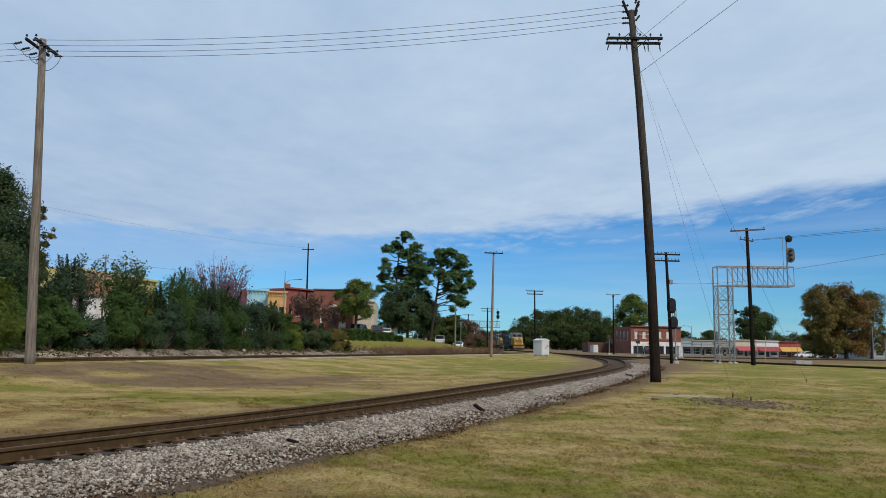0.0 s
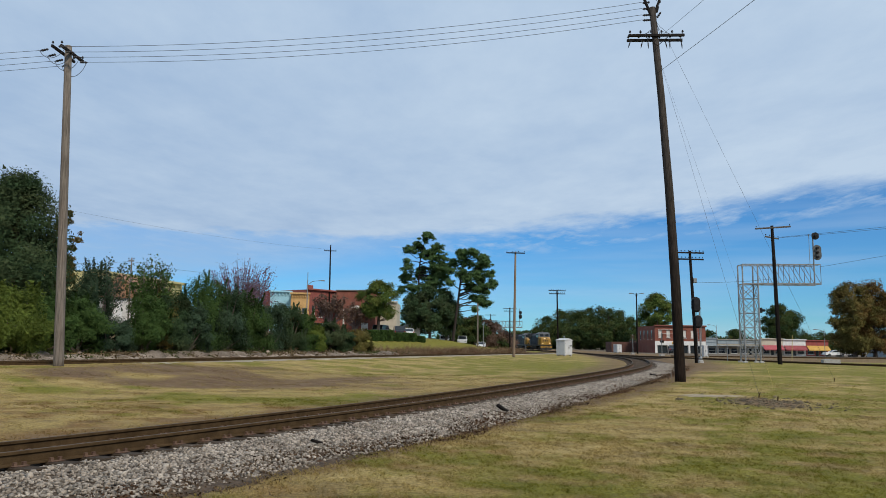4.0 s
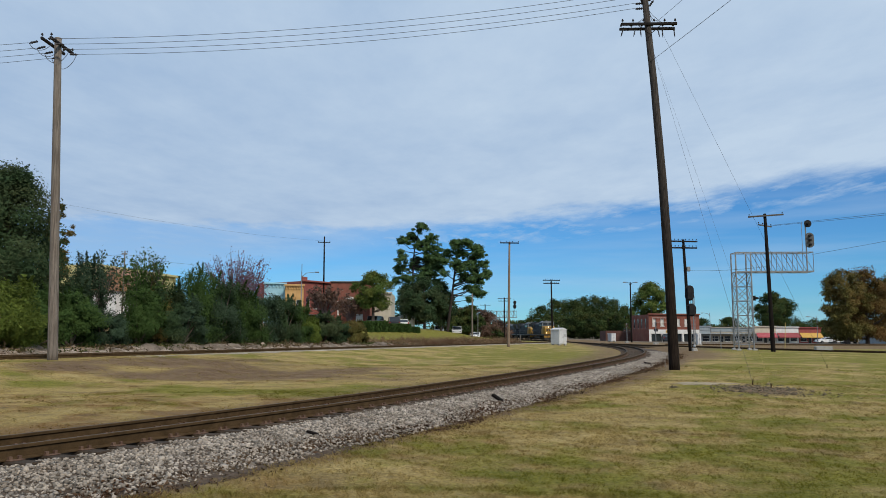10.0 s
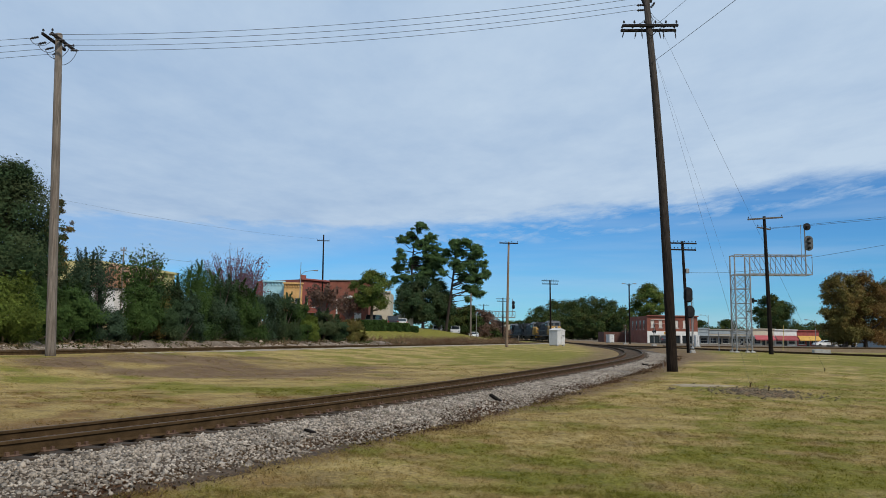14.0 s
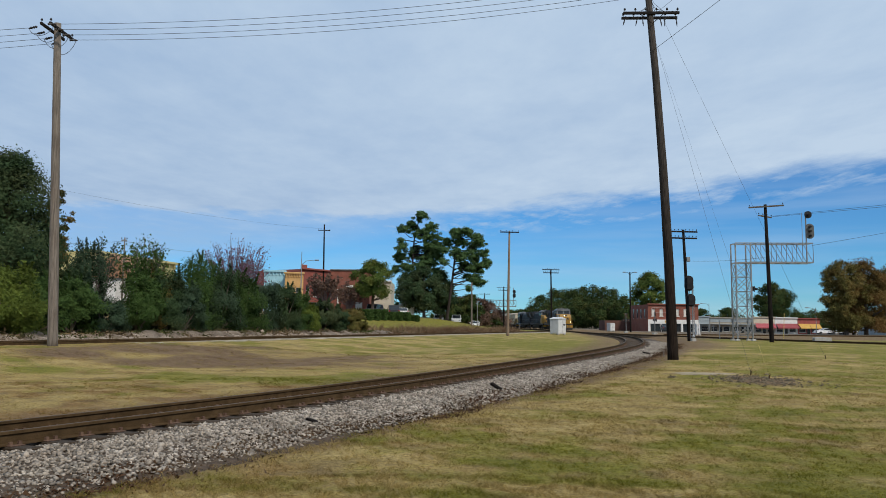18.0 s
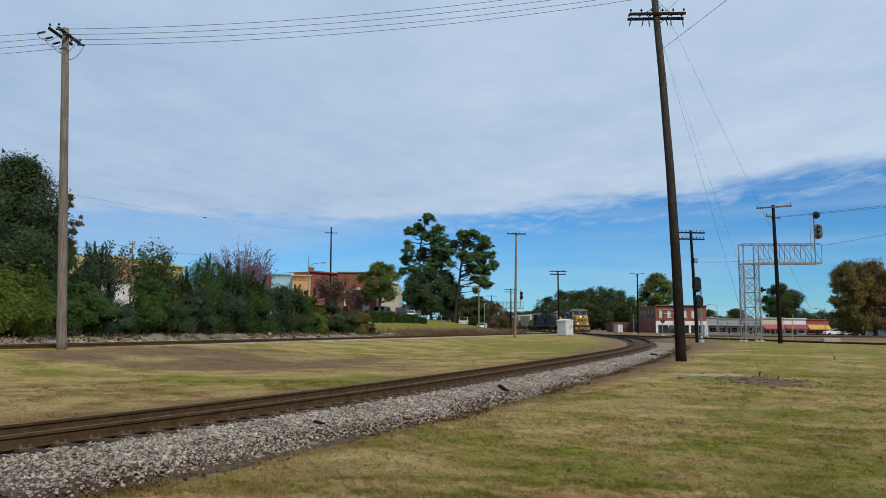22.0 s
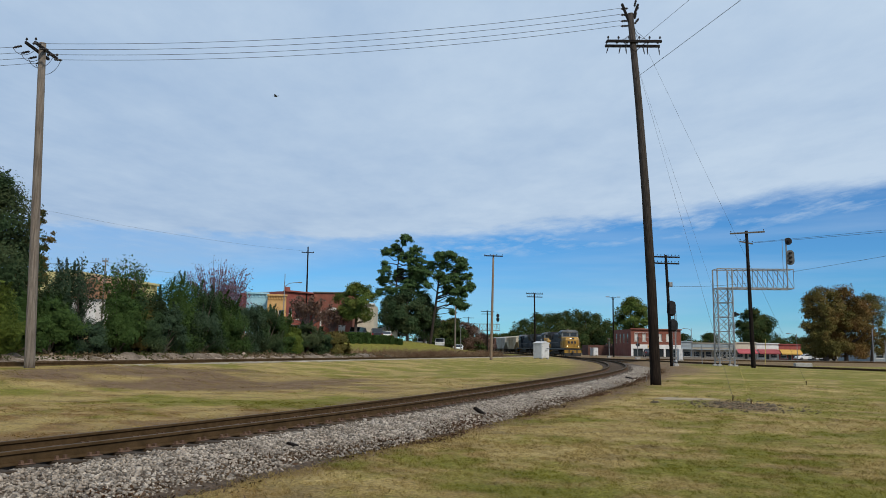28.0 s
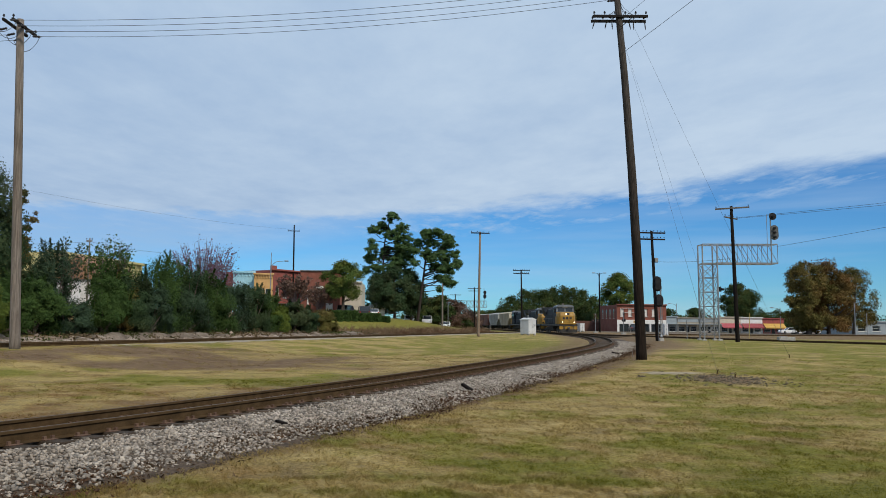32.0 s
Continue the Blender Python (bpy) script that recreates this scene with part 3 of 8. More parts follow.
def ballast_bed():
    n = len(MAIN_S)
    keep = list(range(0, n, 2))
    V, F = [], []
    across = np.array(BED_ACROSS)
    up = np.array(BED_UP)
    rng = np.random.default_rng(9)
    for i in keep:
        c, s = math.cos(MAIN_H[i]), math.sin(MAIN_H[i])
        lean = cant(MAIN_S[i]) / 1.5
        for a, b in zip(across, up):
            aa = a * (1 + rng.normal(0, 0.02))
            V.append((MAIN_X[i] + aa * c, MAIN_Y[i] - aa * s, b + np.clip(aa, -1.6, 1.6) * lean + rng.normal(0, 0.006)))
    w = len(across)
    for i in range(len(keep) - 1):
        for k in range(w - 1):
            F.append((i * w + k, i * w + k + 1, (i + 1) * w + k + 1, (i + 1) * w + k))
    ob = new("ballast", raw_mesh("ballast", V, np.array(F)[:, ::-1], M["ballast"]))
    return tagged(ob, "bed of crushed stone under the curved track, darkened to shade the gaps", "ballast", kind="structure")


ballast_bed()


def stones():
    """Loose crushed stone on the shoulders and between the ties."""
    rng = np.random.default_rng(21)
    base = np.array([(1, 0, 0), (-1, 0, 0), (0, 1, 0), (0, -1, 0), (0.2, 0.1, 1), (0, -0.2, -1), (0.7, 0.7, 0.35), (-0.65, -0.6, 0.5)], float)
    hullf = np.array([(0, 6, 4), (6, 2, 4), (2, 1, 4), (1, 7, 4), (7, 3, 4), (3, 0, 4), (0, 5, 6), (6, 5, 2), (2, 5, 1), (1, 5, 7), (7, 5, 3), (3, 5, 0)])
    octa = np.array([(0, 2, 4), (2, 1, 4), (1, 3, 4), (3, 0, 4), (0, 5, 2), (2, 5, 1), (1, 5, 3), (3, 5, 0)])
    zones = [(0, 9, 0.95, 3.25, 800, 0.027), (9, 18, 0.95, 3.25, 660, 0.029), (18, 34, 0.95, 3.2, 400, 0.035), (34, 72, 0.95, 3.2, 190, 0.037), (-7, 0, 0.95, 3.3, 420, 0.029),
             (0, 50, -0.62, 0.62, 60, 0.03), (0, 70, -1.7, -0.98, 20, 0.035), (50, 80, -0.62, 0.62, 40, 0.028)]
    VV, FF, k = [], [], 0
    for s0, s1, a0, a1, dens, size in zones:
        n = int((s1 - s0) * (a1 - a0) * dens)
        s, a = rng.uniform(s0, s1, n), rng.uniform(a0, a1, n)
        if a1 > 3:
            drop = rng.uniform(0, 1, n) < 0.85 * ss(2.75, 3.35, a + 0.25 * np.sin(s * 1.3) + rng.normal(0, 0.18, n))
            on_tie = (np.abs((s + 0.25) % 0.5 - 0.25) < 0.15) & (a < 1.38) & (rng.uniform(0, 1, n) < 0.94)
            s, a = s[~drop & ~on_tie], a[~drop & ~on_tie]
            n = len(s)
        x0, y0, h = main_at(s)
        x, y = x0 + a * np.cos(h), y0 - a * np.sin(h)
        lean = cant(s) / 1.5
        top = np.interp(a, BED_ACROSS, BED_UP) + np.clip(a, -1.6, 1.6) * lean
        q = rng.normal(size=(n, 4))
        q /= np.linalg.norm(q, axis=1)[:, None]
        w_, x_, y_, z_ = q.T
        Rm = np.stack([1 - 2 * (y_ * y_ + z_ * z_), 2 * (x_ * y_ - z_ * w_), 2 * (x_ * z_ + y_ * w_),
                       2 * (x_ * y_ + z_ * w_), 1 - 2 * (x_ * x_ + z_ * z_), 2 * (y_ * z_ - x_ * w_),
                       2 * (x_ * z_ - y_ * w_), 2 * (y_ * z_ + x_ * w_), 1 - 2 * (x_ * x_ + y_ * y_)], 1).reshape(n, 3, 3)
        sc = size * rng.lognormal(0, 0.22, n)[:, None] * rng.uniform(0.55, 1.2, (n, 3))
        nv, hf = (8, hullf) if s1 <= 9 and a1 > 3 else (6, octa)
        P = base[None, :nv] * (1 + rng.normal(0, 0.18, (n, nv, 3))) * sc[:, None, :]
        P = np.einsum("nij,nkj->nki", Rm, P)
        P[:, :, 2] *= 0.8
        P += np.stack([x, y, top + 0.2 * sc.mean(1) + rng.uniform(-0.016, 0.016, n)], 1)[:, None, :]
        VV.append(P.reshape(-1, 3))
        FF.append((hf[None] + (k + nv * np.arange(n))[:, None, None]).reshape(-1, 3))
        k += nv * n
    ob = new("ballast_stones", raw_mesh("ballast_stones", np.concatenate(VV), np.concatenate(FF), M["stone"]))
    return tagged(ob, "loose angular crushed grey stone beside the rails", "ballast", kind="stuff")


stones()

# old side track along the foot of the bank, joining the curved one far off
side_s = np.arange(-30, 118, STEP)
track("side_track", "low rusty old rails sunk in dirt beside the bushes",
      [(SIDE_P[0] + SIDE_D[0] * s, SIDE_P[1] + SIDE_D[1] * s) for s in side_s], [math.atan2(SIDE_D[0], SIDE_D[1])] * len(side_s),
      list(side_z(side_s) - 0.02), (50, 170), tie_sink=0.05)


def gravel_strip():
    """Pale fine gravel spilled along the near side of the old track."""
    rng = np.random.default_rng(76)
    S, D = np.meshgrid(np.arange(6, 116, 0.5), np.linspace(-0.95, -3.1, 8))
    D = D - (0.25 * np.sin(S * 0.5) + 0.2 * np.sin(S * 1.9)) * (D < -2.5) - 0.9 * ss(70, 100, S) * (D + 0.95) / -2.15
    x, y = SIDE_P[0] + SIDE_D[0] * S - SIDE_D[1] * D, SIDE_P[1] + SIDE_D[1] * S + SIDE_D[0] * D
    rim = (np.arange(8) % 7 == 0)[:, None]
    z = np.where(rim, ground_z(x, y) - 0.06, ground_z(x, y) + 0.035 * ss(6, 24, S) + rng.normal(0, 0.006, S.shape))
    n, k = S.shape[1], S.shape[0]
    i, j = np.meshgrid(np.arange(n - 1), np.arange(k - 1))
    a = (j * n + i).ravel()
    F = np.stack([a, a + 1, a + n + 1, a + n], 1)
    m_ = mat("pale_fine_gravel", (0.2, 0.165, 0.12), (0.4, 0.345, 0.27), 0.9, 0.95, bump=0.9, fine=14, stain=(0.14, 0.115, 0.06), stain_amt=0.85, grain=0.5, world_space=True)
    ob = new("gravel_strip", raw_mesh("gravel_strip", np.stack([x, y, z], -1).reshape(-1, 3), F, m_))
    return tagged(ob, "strip of pale fine gravel beside the old rails", "gravel", kind="structure")


gravel_strip()


def spline(pts, step=STEP):
    p = np.array(pts, float)
    t = np.concatenate([[0], np.cumsum(np.hypot(*np.diff(p, axis=0).T))])
    s = np.arange(0, t[-1], step)
    deg = min(5, len(p) - 1)
    cx, cy = np.polyfit(t, p[:, 0], deg), np.polyfit(t, p[:, 1], deg)
    x, y = np.polyval(cx, s), np.polyval(cy, s)
    h = np.arctan2(np.gradient(x), np.gradient(y))
    return x, y, h


rx, ry, rh = spline([(26.4, 122), (27.2, 104), (28.6, 88), (31.2, 73), (35.6, 59), (43, 46), (53, 36)])
track("connecting_track", "rusty rails of a connecting track curving through grass", list(zip(rx, ry)), list(rh),
      list(0.32 * np.ones(len(rx)) - 0.12 * ss(85, 118, ry) + 0.02), (40, 190), tie_sink=0.03)
cx_ = np.arange(31, 190, STEP)
track("crossing_track", "dark rails of a line across the yard", list(zip(cx_, 104 + 0.02 * cx_)), [math.pi / 2] * len(cx_),
      [0.36] * len(cx_), (0, 120), tie_sink=0.02)



# ---- vegetation ----
def leaf_cloud(C, size, rng, aspect=1.0, spread_=0.35, out=None, wild=0.55, slim=1.0):
    """Small pointed leaves at the places C; where out is given they mostly face that way."""
    n = len(C)
    face = rng.normal(size=(n, 3))
    if out is not None:
        face = out + wild * face
    face /= np.linalg.norm(face, axis=1)[:, None] + 1e-9
    u = np.cross(face, rng.normal(size=(n, 3)))
    u /= np.linalg.norm(u, axis=1)[:, None] + 1e-9
    w = np.cross(face, u)
    s = (size * rng.lognormal(0, spread_, n))[:, None]
    a, b = u * s * aspect, w * s * 0.5 * slim
    V = np.stack([C - a * 0.6, C + a * 0.4 - b, C + a * 0.4 + b], 1).reshape(-1, 3)
    return V, np.arange(3 * n).reshape(n, 3)


def outward(C, lift=0.45):
    """From the crown's middle outward, a little upward."""
    mid, half = C.mean(0), np.maximum(C.std(0), 0.1)
    d = (C - mid) / half
    d /= np.linalg.norm(d, axis=1)[:, None] + 1e-6
    d[:, 2] += lift
    return d / (np.linalg.norm(d, axis=1)[:, None] + 1e-6)


def in_blobs(blobs, n, rng, shell=0.55):
    """Places in a set of ragged clumps (x, y, z, rx, ry, rz)."""
    B = np.array(blobs, float)
    wts = B[:, 3] * B[:, 4] + B[:, 3] * B[:, 5]
    k = rng.choice(len(B), n, p=wts / wts.sum())
    d = rng.normal(size=(n, 3))
    d /= np.linalg.norm(d, axis=1)[:, None]
    r = shell + (1.0 - shell) * rng.uniform(0, 1, n) ** 0.6 + np.abs(rng.normal(0, 0.1, n))
    r *= 1 + 0.16 * np.sin(5 * d[:, 0] + k) * np.sin(4 * d[:, 1] + 2 * k) + rng.normal(0, 0.05, n)
    return B[k, :3] + d * B[k, 3:] * r[:, None]


def stems(paths, n=6):
    sh = Shape()
    for pts, radii in paths:
        sh.pipe(pts, radii, n)
    return sh


def bush(x, y, w, d, h, seed, leaf, n=6000, size=0.15, label="dense green shrub on the bank", category="bush", group="bank shrubs"):
    rng = np.random.default_rng(seed)
    z = gz(x, y) - 0.05
    th = thing("shrub", pose(x, y, z), label, category, group)
    blobs, shoots = [], []
    for k in range(int(34 * max(1, w / 3.4) ** 1.5)):
        a, r = rng.uniform(0, math.tau), rng.uniform(0.05, 1) ** 0.5
        zz = rng.uniform(0.06, 0.9)
        wide = 0.92 * (1 - 0.62 * zz ** 2.2)
        br = rng.uniform(0.1, 0.19)
        blobs.append((math.cos(a) * r * w / 2 * wide, math.sin(a) * r * d / 2 * wide, zz * h * 0.95, w * br, d * br, h * br * rng.uniform(0.6, 1.1)))
    for k in range(26):
        b = blobs[rng.integers(0, len(blobs))]
        up = rng.uniform(0.1, 0.22) * h
        tip = (b[0] + rng.normal(0, 0.18 * w * 0.4), b[1] + rng.normal(0, 0.15), min(h * 1.04, b[2] + b[5] * 0.6 + up))
        shoots.append(((b[0], b[1], b[2]), tip))
    C = in_blobs(blobs, int(n * 0.8), rng, 0.1)
    m = n // 5
    k = rng.integers(0, len(shoots), m)
    f = rng.uniform(0.3, 1.02, m)[:, None]
    S0, S1 = np.array([q[0] for q in shoots])[k], np.array([q[1] for q in shoots])[k]
    C = np.concatenate([C, S0 + (S1 - S0) * f + rng.normal(0, 0.065, (m, 3)) * (1.3 - f)])
    C = C[C[:, 2] > 0.02]
    V, F = leaf_cloud(C, size, rng, 1.9, out=outward(C), wild=0.4)
    part("crown", raw_mesh("crown", V, F, leaf), None, th)
    part("stem", stems([([(0, 0, 0), (b[0] * 0.5, b[1] * 0.5, b[2] * 0.5), b[:3]], [0.07, 0.05, 0.015]) for b in blobs[:9]]
                       + [([q[0], q[1]], [0.02, 0.006]) for q in shoots[:12]], 4), M["bark"], th)
    return th


def broadleaf(x, y, h, w, seed, leaf, n=9000, size=0.3, label="", category="tree", trunk_r=0.3, bare=0.25, name="tree", z=None, shape=1.0, nb=24, group="", loose=0.0, skirt=0, lump=1.0, taper=0.0):
    nb = int(nb * 4.2)
    rng = np.random.default_rng(seed)
    z0 = gz(x, y) if z is None else z
    th = thing(name, pose(x, y, z0 - 0.05), label, category, group)
    blobs, paths = [], []
    fork = h * bare
    for k in range(nb):
        zz = rng.uniform(0, 1)
        a = rng.uniform(0, math.tau)
        env = (math.sin(math.pi * min(1, (zz * 0.86 + 0.14))) ** 0.6) * shape
        r = w / 2 * env * rng.uniform(0.1, 0.92) ** 0.7 * (1 - taper * zz)
        cz = fork + (h - fork) * (0.08 + 0.84 * zz)
        br = rng.uniform(0.055, 0.125) * w * lump
        blobs.append((math.cos(a) * r, math.sin(a) * r, cz, br, br, br * rng.uniform(0.6, 0.9)))
    for k in range(skirt):
        a, r = rng.uniform(0, math.tau), w / 2 * rng.uniform(0.2, 0.85)
        blobs.append((math.cos(a) * r, math.sin(a) * r, h * rng.uniform(0.08, 0.24), w * 0.12, w * 0.12, w * 0.09))
    C = in_blobs(blobs, n, rng, 0.05)
    C = C + rng.normal(0, 0.03 * w * (0.4 + loose), C.shape) * (rng.uniform(0, 1, (len(C), 1)) < 0.35)
    C = C[C[:, 2] > fork * 0.55]
    C[:, 2] = np.minimum(C[:, 2], h * (1.0 + 0.03 * rng.normal(size=len(C))))
    V, F = leaf_cloud(C, size, rng, 1.25, out=outward(C))
    part("crown", raw_mesh("crown", V, F, leaf), None, th)
    sway = rng.normal(0, 0.03 * h, 2)
    top = (sway[0], sway[1], h * 0.82)
    part("trunk", stems([([(0, 0, 0), (sway[0] * 0.3, sway[1] * 0.3, fork), (sway[0] * 0.7, sway[1] * 0.7, h * 0.55), top],
                          [trunk_r * 1.15, trunk_r * 0.85, trunk_r * 0.45, trunk_r * 0.1])], 9), M["bark"], th)
    for b in blobs[:14]:
        zz = max(fork * 0.9, b[2] - 0.35 * math.hypot(b[0], b[1]) - 0.1 * h)
        f = zz / h
        p0 = (sway[0] * f, sway[1] * f, zz)
        mid = ((p0[0] + b[0]) / 2, (p0[1] + b[1]) / 2, (zz + b[2]) / 2 - 0.03 * h)
        part("limb", stems([([p0, mid, b[:3]], [trunk_r * 0.38, trunk_r * 0.25, trunk_r * 0.06])], 6), M["bark"], th)
    return th


def pine(x, y, seed, stem, pads, label, deep=3.4):
    """A pine: stem through (across, height) points, and pads of needles (across, height, radius) on limbs."""
    rng = np.random.default_rng(seed)
    z0 = gz(x, y)
    th = thing("pine_tree", pose(x, y, z0 - 0.1), label, "pine tree", "pair of tall pines")
    sx, sz = [q[0] - x for q in stem], [q[1] - z0 for q in stem]
    top = sz[-1]

    def at(zz):
        return float(np.interp(zz, sz, sx))

    hs = np.linspace(0, top, 12)
    part("trunk", stems([([(at(q), 0.05 * math.sin(q), q) for q in hs], [0.31 * (1 - 0.75 * q / top) for q in hs])], 9), M["pine_bark"], th)
    C, ups = [], []
    fill = []
    for k in range(56):
        a, b = pads[rng.integers(0, len(pads))], pads[rng.integers(0, len(pads))]
        if math.hypot(a[0] - b[0], a[1] - b[1]) < 4.2:
            f = rng.uniform(0.2, 0.8)
            fill.append((a[0] + (b[0] - a[0]) * f, a[1] + (b[1] - a[1]) * f + rng.normal(0, 0.4), rng.uniform(0.75, 1.2)))
    for px_, pz, r in [(a, b, c * 1.12) for a, b, c in pads] + fill:
        px_, pz = px_ - x, pz - z0
        room = max(0.3, 1 - abs(px_ - at(pz)) / 6.5)
        py_ = rng.uniform(-1, 1) * deep * room
        zz = min(top * 0.97, max(sz[1] * 0.55, pz - rng.uniform(-0.05, 0.5) * math.hypot(px_ - at(pz), py_) - 0.2))
        p0 = Vector((at(zz), 0, zz))
        p1 = Vector((px_, py_, pz - 0.2 * r))
        mid = p0.lerp(p1, 0.5) + Vector((rng.normal(0, 0.3), rng.normal(0, 0.3), rng.normal(-0.1, 0.35)))
        limb = part("limb", stems([([p0, mid, p1], [0.11, 0.075, 0.03])], 6), M["pine_bark"], th)
        twigs = []
        for k in range(int(15 + 7 * r)):
            d = rng.normal(size=3)
            d /= np.linalg.norm(d)
            d[2] = abs(d[2]) - 0.2 if rng.uniform() < 0.5 else d[2]
            c = np.array(p1) + d * r * np.array([0.92, 0.92, 0.82]) * rng.uniform(0.35, 1.0)
            twigs.append(([p1, tuple(c)], [0.03, 0.012]))
            n = int(58 * r)
            br = rng.uniform(0.36, 0.62)
            q = rng.normal(size=(n, 3))
            q /= np.linalg.norm(q, axis=1)[:, None]
            q[:, 2] = np.where(rng.uniform(0, 1, n) < 0.6, np.abs(q[:, 2]), q[:, 2])
            C.append(c + q * np.array([1.0, 1.0, 0.72]) * br * rng.uniform(0.3, 1.15, (n, 1)))
            o = q + 0.5 * d
            ups.append(o)
        part("twigs", stems(twigs, 3), M["pine_bark"], limb)
    C, ups = np.concatenate(C), np.concatenate(ups)
    ups[:, 2] += 0.5
    V, F = leaf_cloud(C, 0.178, rng, 1.7, out=ups, wild=0.45, slim=0.62)
    part("crown", raw_mesh("crown", V, F, LEAF["pine"]), None, th)
    return th


LEAF = dict(
    dark=leaf_mat("dark_evergreen_leaves", (0.03, 0.056, 0.026), (0.054, 0.088, 0.039), (0.06, 0.078, 0.036)),
    cedar=leaf_mat("cedar_needles", (0.035, 0.061, 0.036), (0.056, 0.089, 0.051)),
    mid=leaf_mat("green_leaves", (0.038, 0.072, 0.02), (0.062, 0.105, 0.03)),
    bright=leaf_mat("bright_yellow_green_leaves", (0.078, 0.112, 0.02), (0.125, 0.16, 0.034)),
    autumn=leaf_mat("autumn_leaves", (0.125, 0.086, 0.03), (0.168, 0.118, 0.04), (0.16, 0.09, 0.033)),
    pine=leaf_mat("pine_needles", (0.05, 0.098, 0.038), (0.098, 0.162, 0.06)),
    wood=leaf_mat("far_wood_leaves", (0.027, 0.047, 0.017), (0.053, 0.083, 0.027), (0.07, 0.079, 0.024)),
    plum=leaf_mat("purple_pink_leaves", (0.115, 0.055, 0.09), (0.2, 0.115, 0.16)),
    grove=leaf_mat("mid_green_tree_leaves", (0.058, 0.1, 0.024), (0.105, 0.15, 0.038), (0.12, 0.14, 0.034)),
    russet=leaf_mat("russet_dry_leaves", (0.1, 0.062, 0.048), (0.175, 0.115, 0.088)),
    olive=leaf_mat("olive_green_leaves", (0.092, 0.088, 0.028), (0.135, 0.12, 0.037), (0.145, 0.105, 0.035)),
)

# the tall evergreen at the bank's left end
broadleaf(-27.75, 48, 12.64 - gz(-27.75, 48), 9.4, 11, LEAF["dark"], 90000, 0.095, "tall dark evergreen tree with browning tips at the bank", "tree", 0.3, 0.08, "evergreen_tree", nb=38, lump=1.35, taper=0.5)
broadleaf(-26.95, 53, 11.29 - gz(-26.95, 53), 2.8, 12, LEAF["olive"], 9000, 0.09, "slender tree with sparse bronze-green leaves", "tree", 0.15, 0.2, "slender_tree", nb=14)

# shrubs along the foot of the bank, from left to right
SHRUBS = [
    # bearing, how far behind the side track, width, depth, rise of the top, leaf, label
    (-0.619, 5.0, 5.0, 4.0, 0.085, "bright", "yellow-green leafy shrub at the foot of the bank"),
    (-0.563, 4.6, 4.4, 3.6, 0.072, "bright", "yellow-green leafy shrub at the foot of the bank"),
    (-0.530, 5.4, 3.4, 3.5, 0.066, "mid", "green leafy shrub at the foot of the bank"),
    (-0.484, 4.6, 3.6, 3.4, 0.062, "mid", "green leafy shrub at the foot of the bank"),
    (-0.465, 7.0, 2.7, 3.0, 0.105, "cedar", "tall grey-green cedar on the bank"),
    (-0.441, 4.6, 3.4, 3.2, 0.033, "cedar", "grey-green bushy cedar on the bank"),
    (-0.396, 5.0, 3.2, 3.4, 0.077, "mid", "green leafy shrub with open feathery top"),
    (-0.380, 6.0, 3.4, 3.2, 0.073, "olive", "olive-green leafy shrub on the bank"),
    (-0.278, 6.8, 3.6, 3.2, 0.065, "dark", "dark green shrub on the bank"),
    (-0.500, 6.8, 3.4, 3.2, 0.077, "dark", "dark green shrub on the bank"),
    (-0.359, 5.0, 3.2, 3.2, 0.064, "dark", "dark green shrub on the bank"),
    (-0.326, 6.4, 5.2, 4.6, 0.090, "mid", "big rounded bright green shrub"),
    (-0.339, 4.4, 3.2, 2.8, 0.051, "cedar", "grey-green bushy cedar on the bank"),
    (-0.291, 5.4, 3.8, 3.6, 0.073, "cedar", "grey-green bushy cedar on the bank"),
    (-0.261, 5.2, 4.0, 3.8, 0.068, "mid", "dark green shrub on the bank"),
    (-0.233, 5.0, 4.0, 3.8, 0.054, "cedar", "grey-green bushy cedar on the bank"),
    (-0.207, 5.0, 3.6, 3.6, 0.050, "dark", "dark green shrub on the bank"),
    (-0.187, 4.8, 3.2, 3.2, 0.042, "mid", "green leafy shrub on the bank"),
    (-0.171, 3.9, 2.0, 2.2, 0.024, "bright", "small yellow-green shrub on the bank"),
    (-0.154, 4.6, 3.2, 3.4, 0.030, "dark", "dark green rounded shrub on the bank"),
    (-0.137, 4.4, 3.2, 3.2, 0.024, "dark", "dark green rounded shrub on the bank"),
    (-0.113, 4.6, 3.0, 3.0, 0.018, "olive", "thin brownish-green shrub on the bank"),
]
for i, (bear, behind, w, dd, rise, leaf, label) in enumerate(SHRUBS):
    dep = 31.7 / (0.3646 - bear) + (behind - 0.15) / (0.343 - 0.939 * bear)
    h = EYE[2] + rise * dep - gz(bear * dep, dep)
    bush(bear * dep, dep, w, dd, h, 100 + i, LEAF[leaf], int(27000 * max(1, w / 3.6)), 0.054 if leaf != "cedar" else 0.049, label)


# bare-twigged plum with a few purple leaves
TWIG = mat("grey_purple_twigs", (0.09, 0.066, 0.066), (0.17, 0.128, 0.128), 4, 0.9)


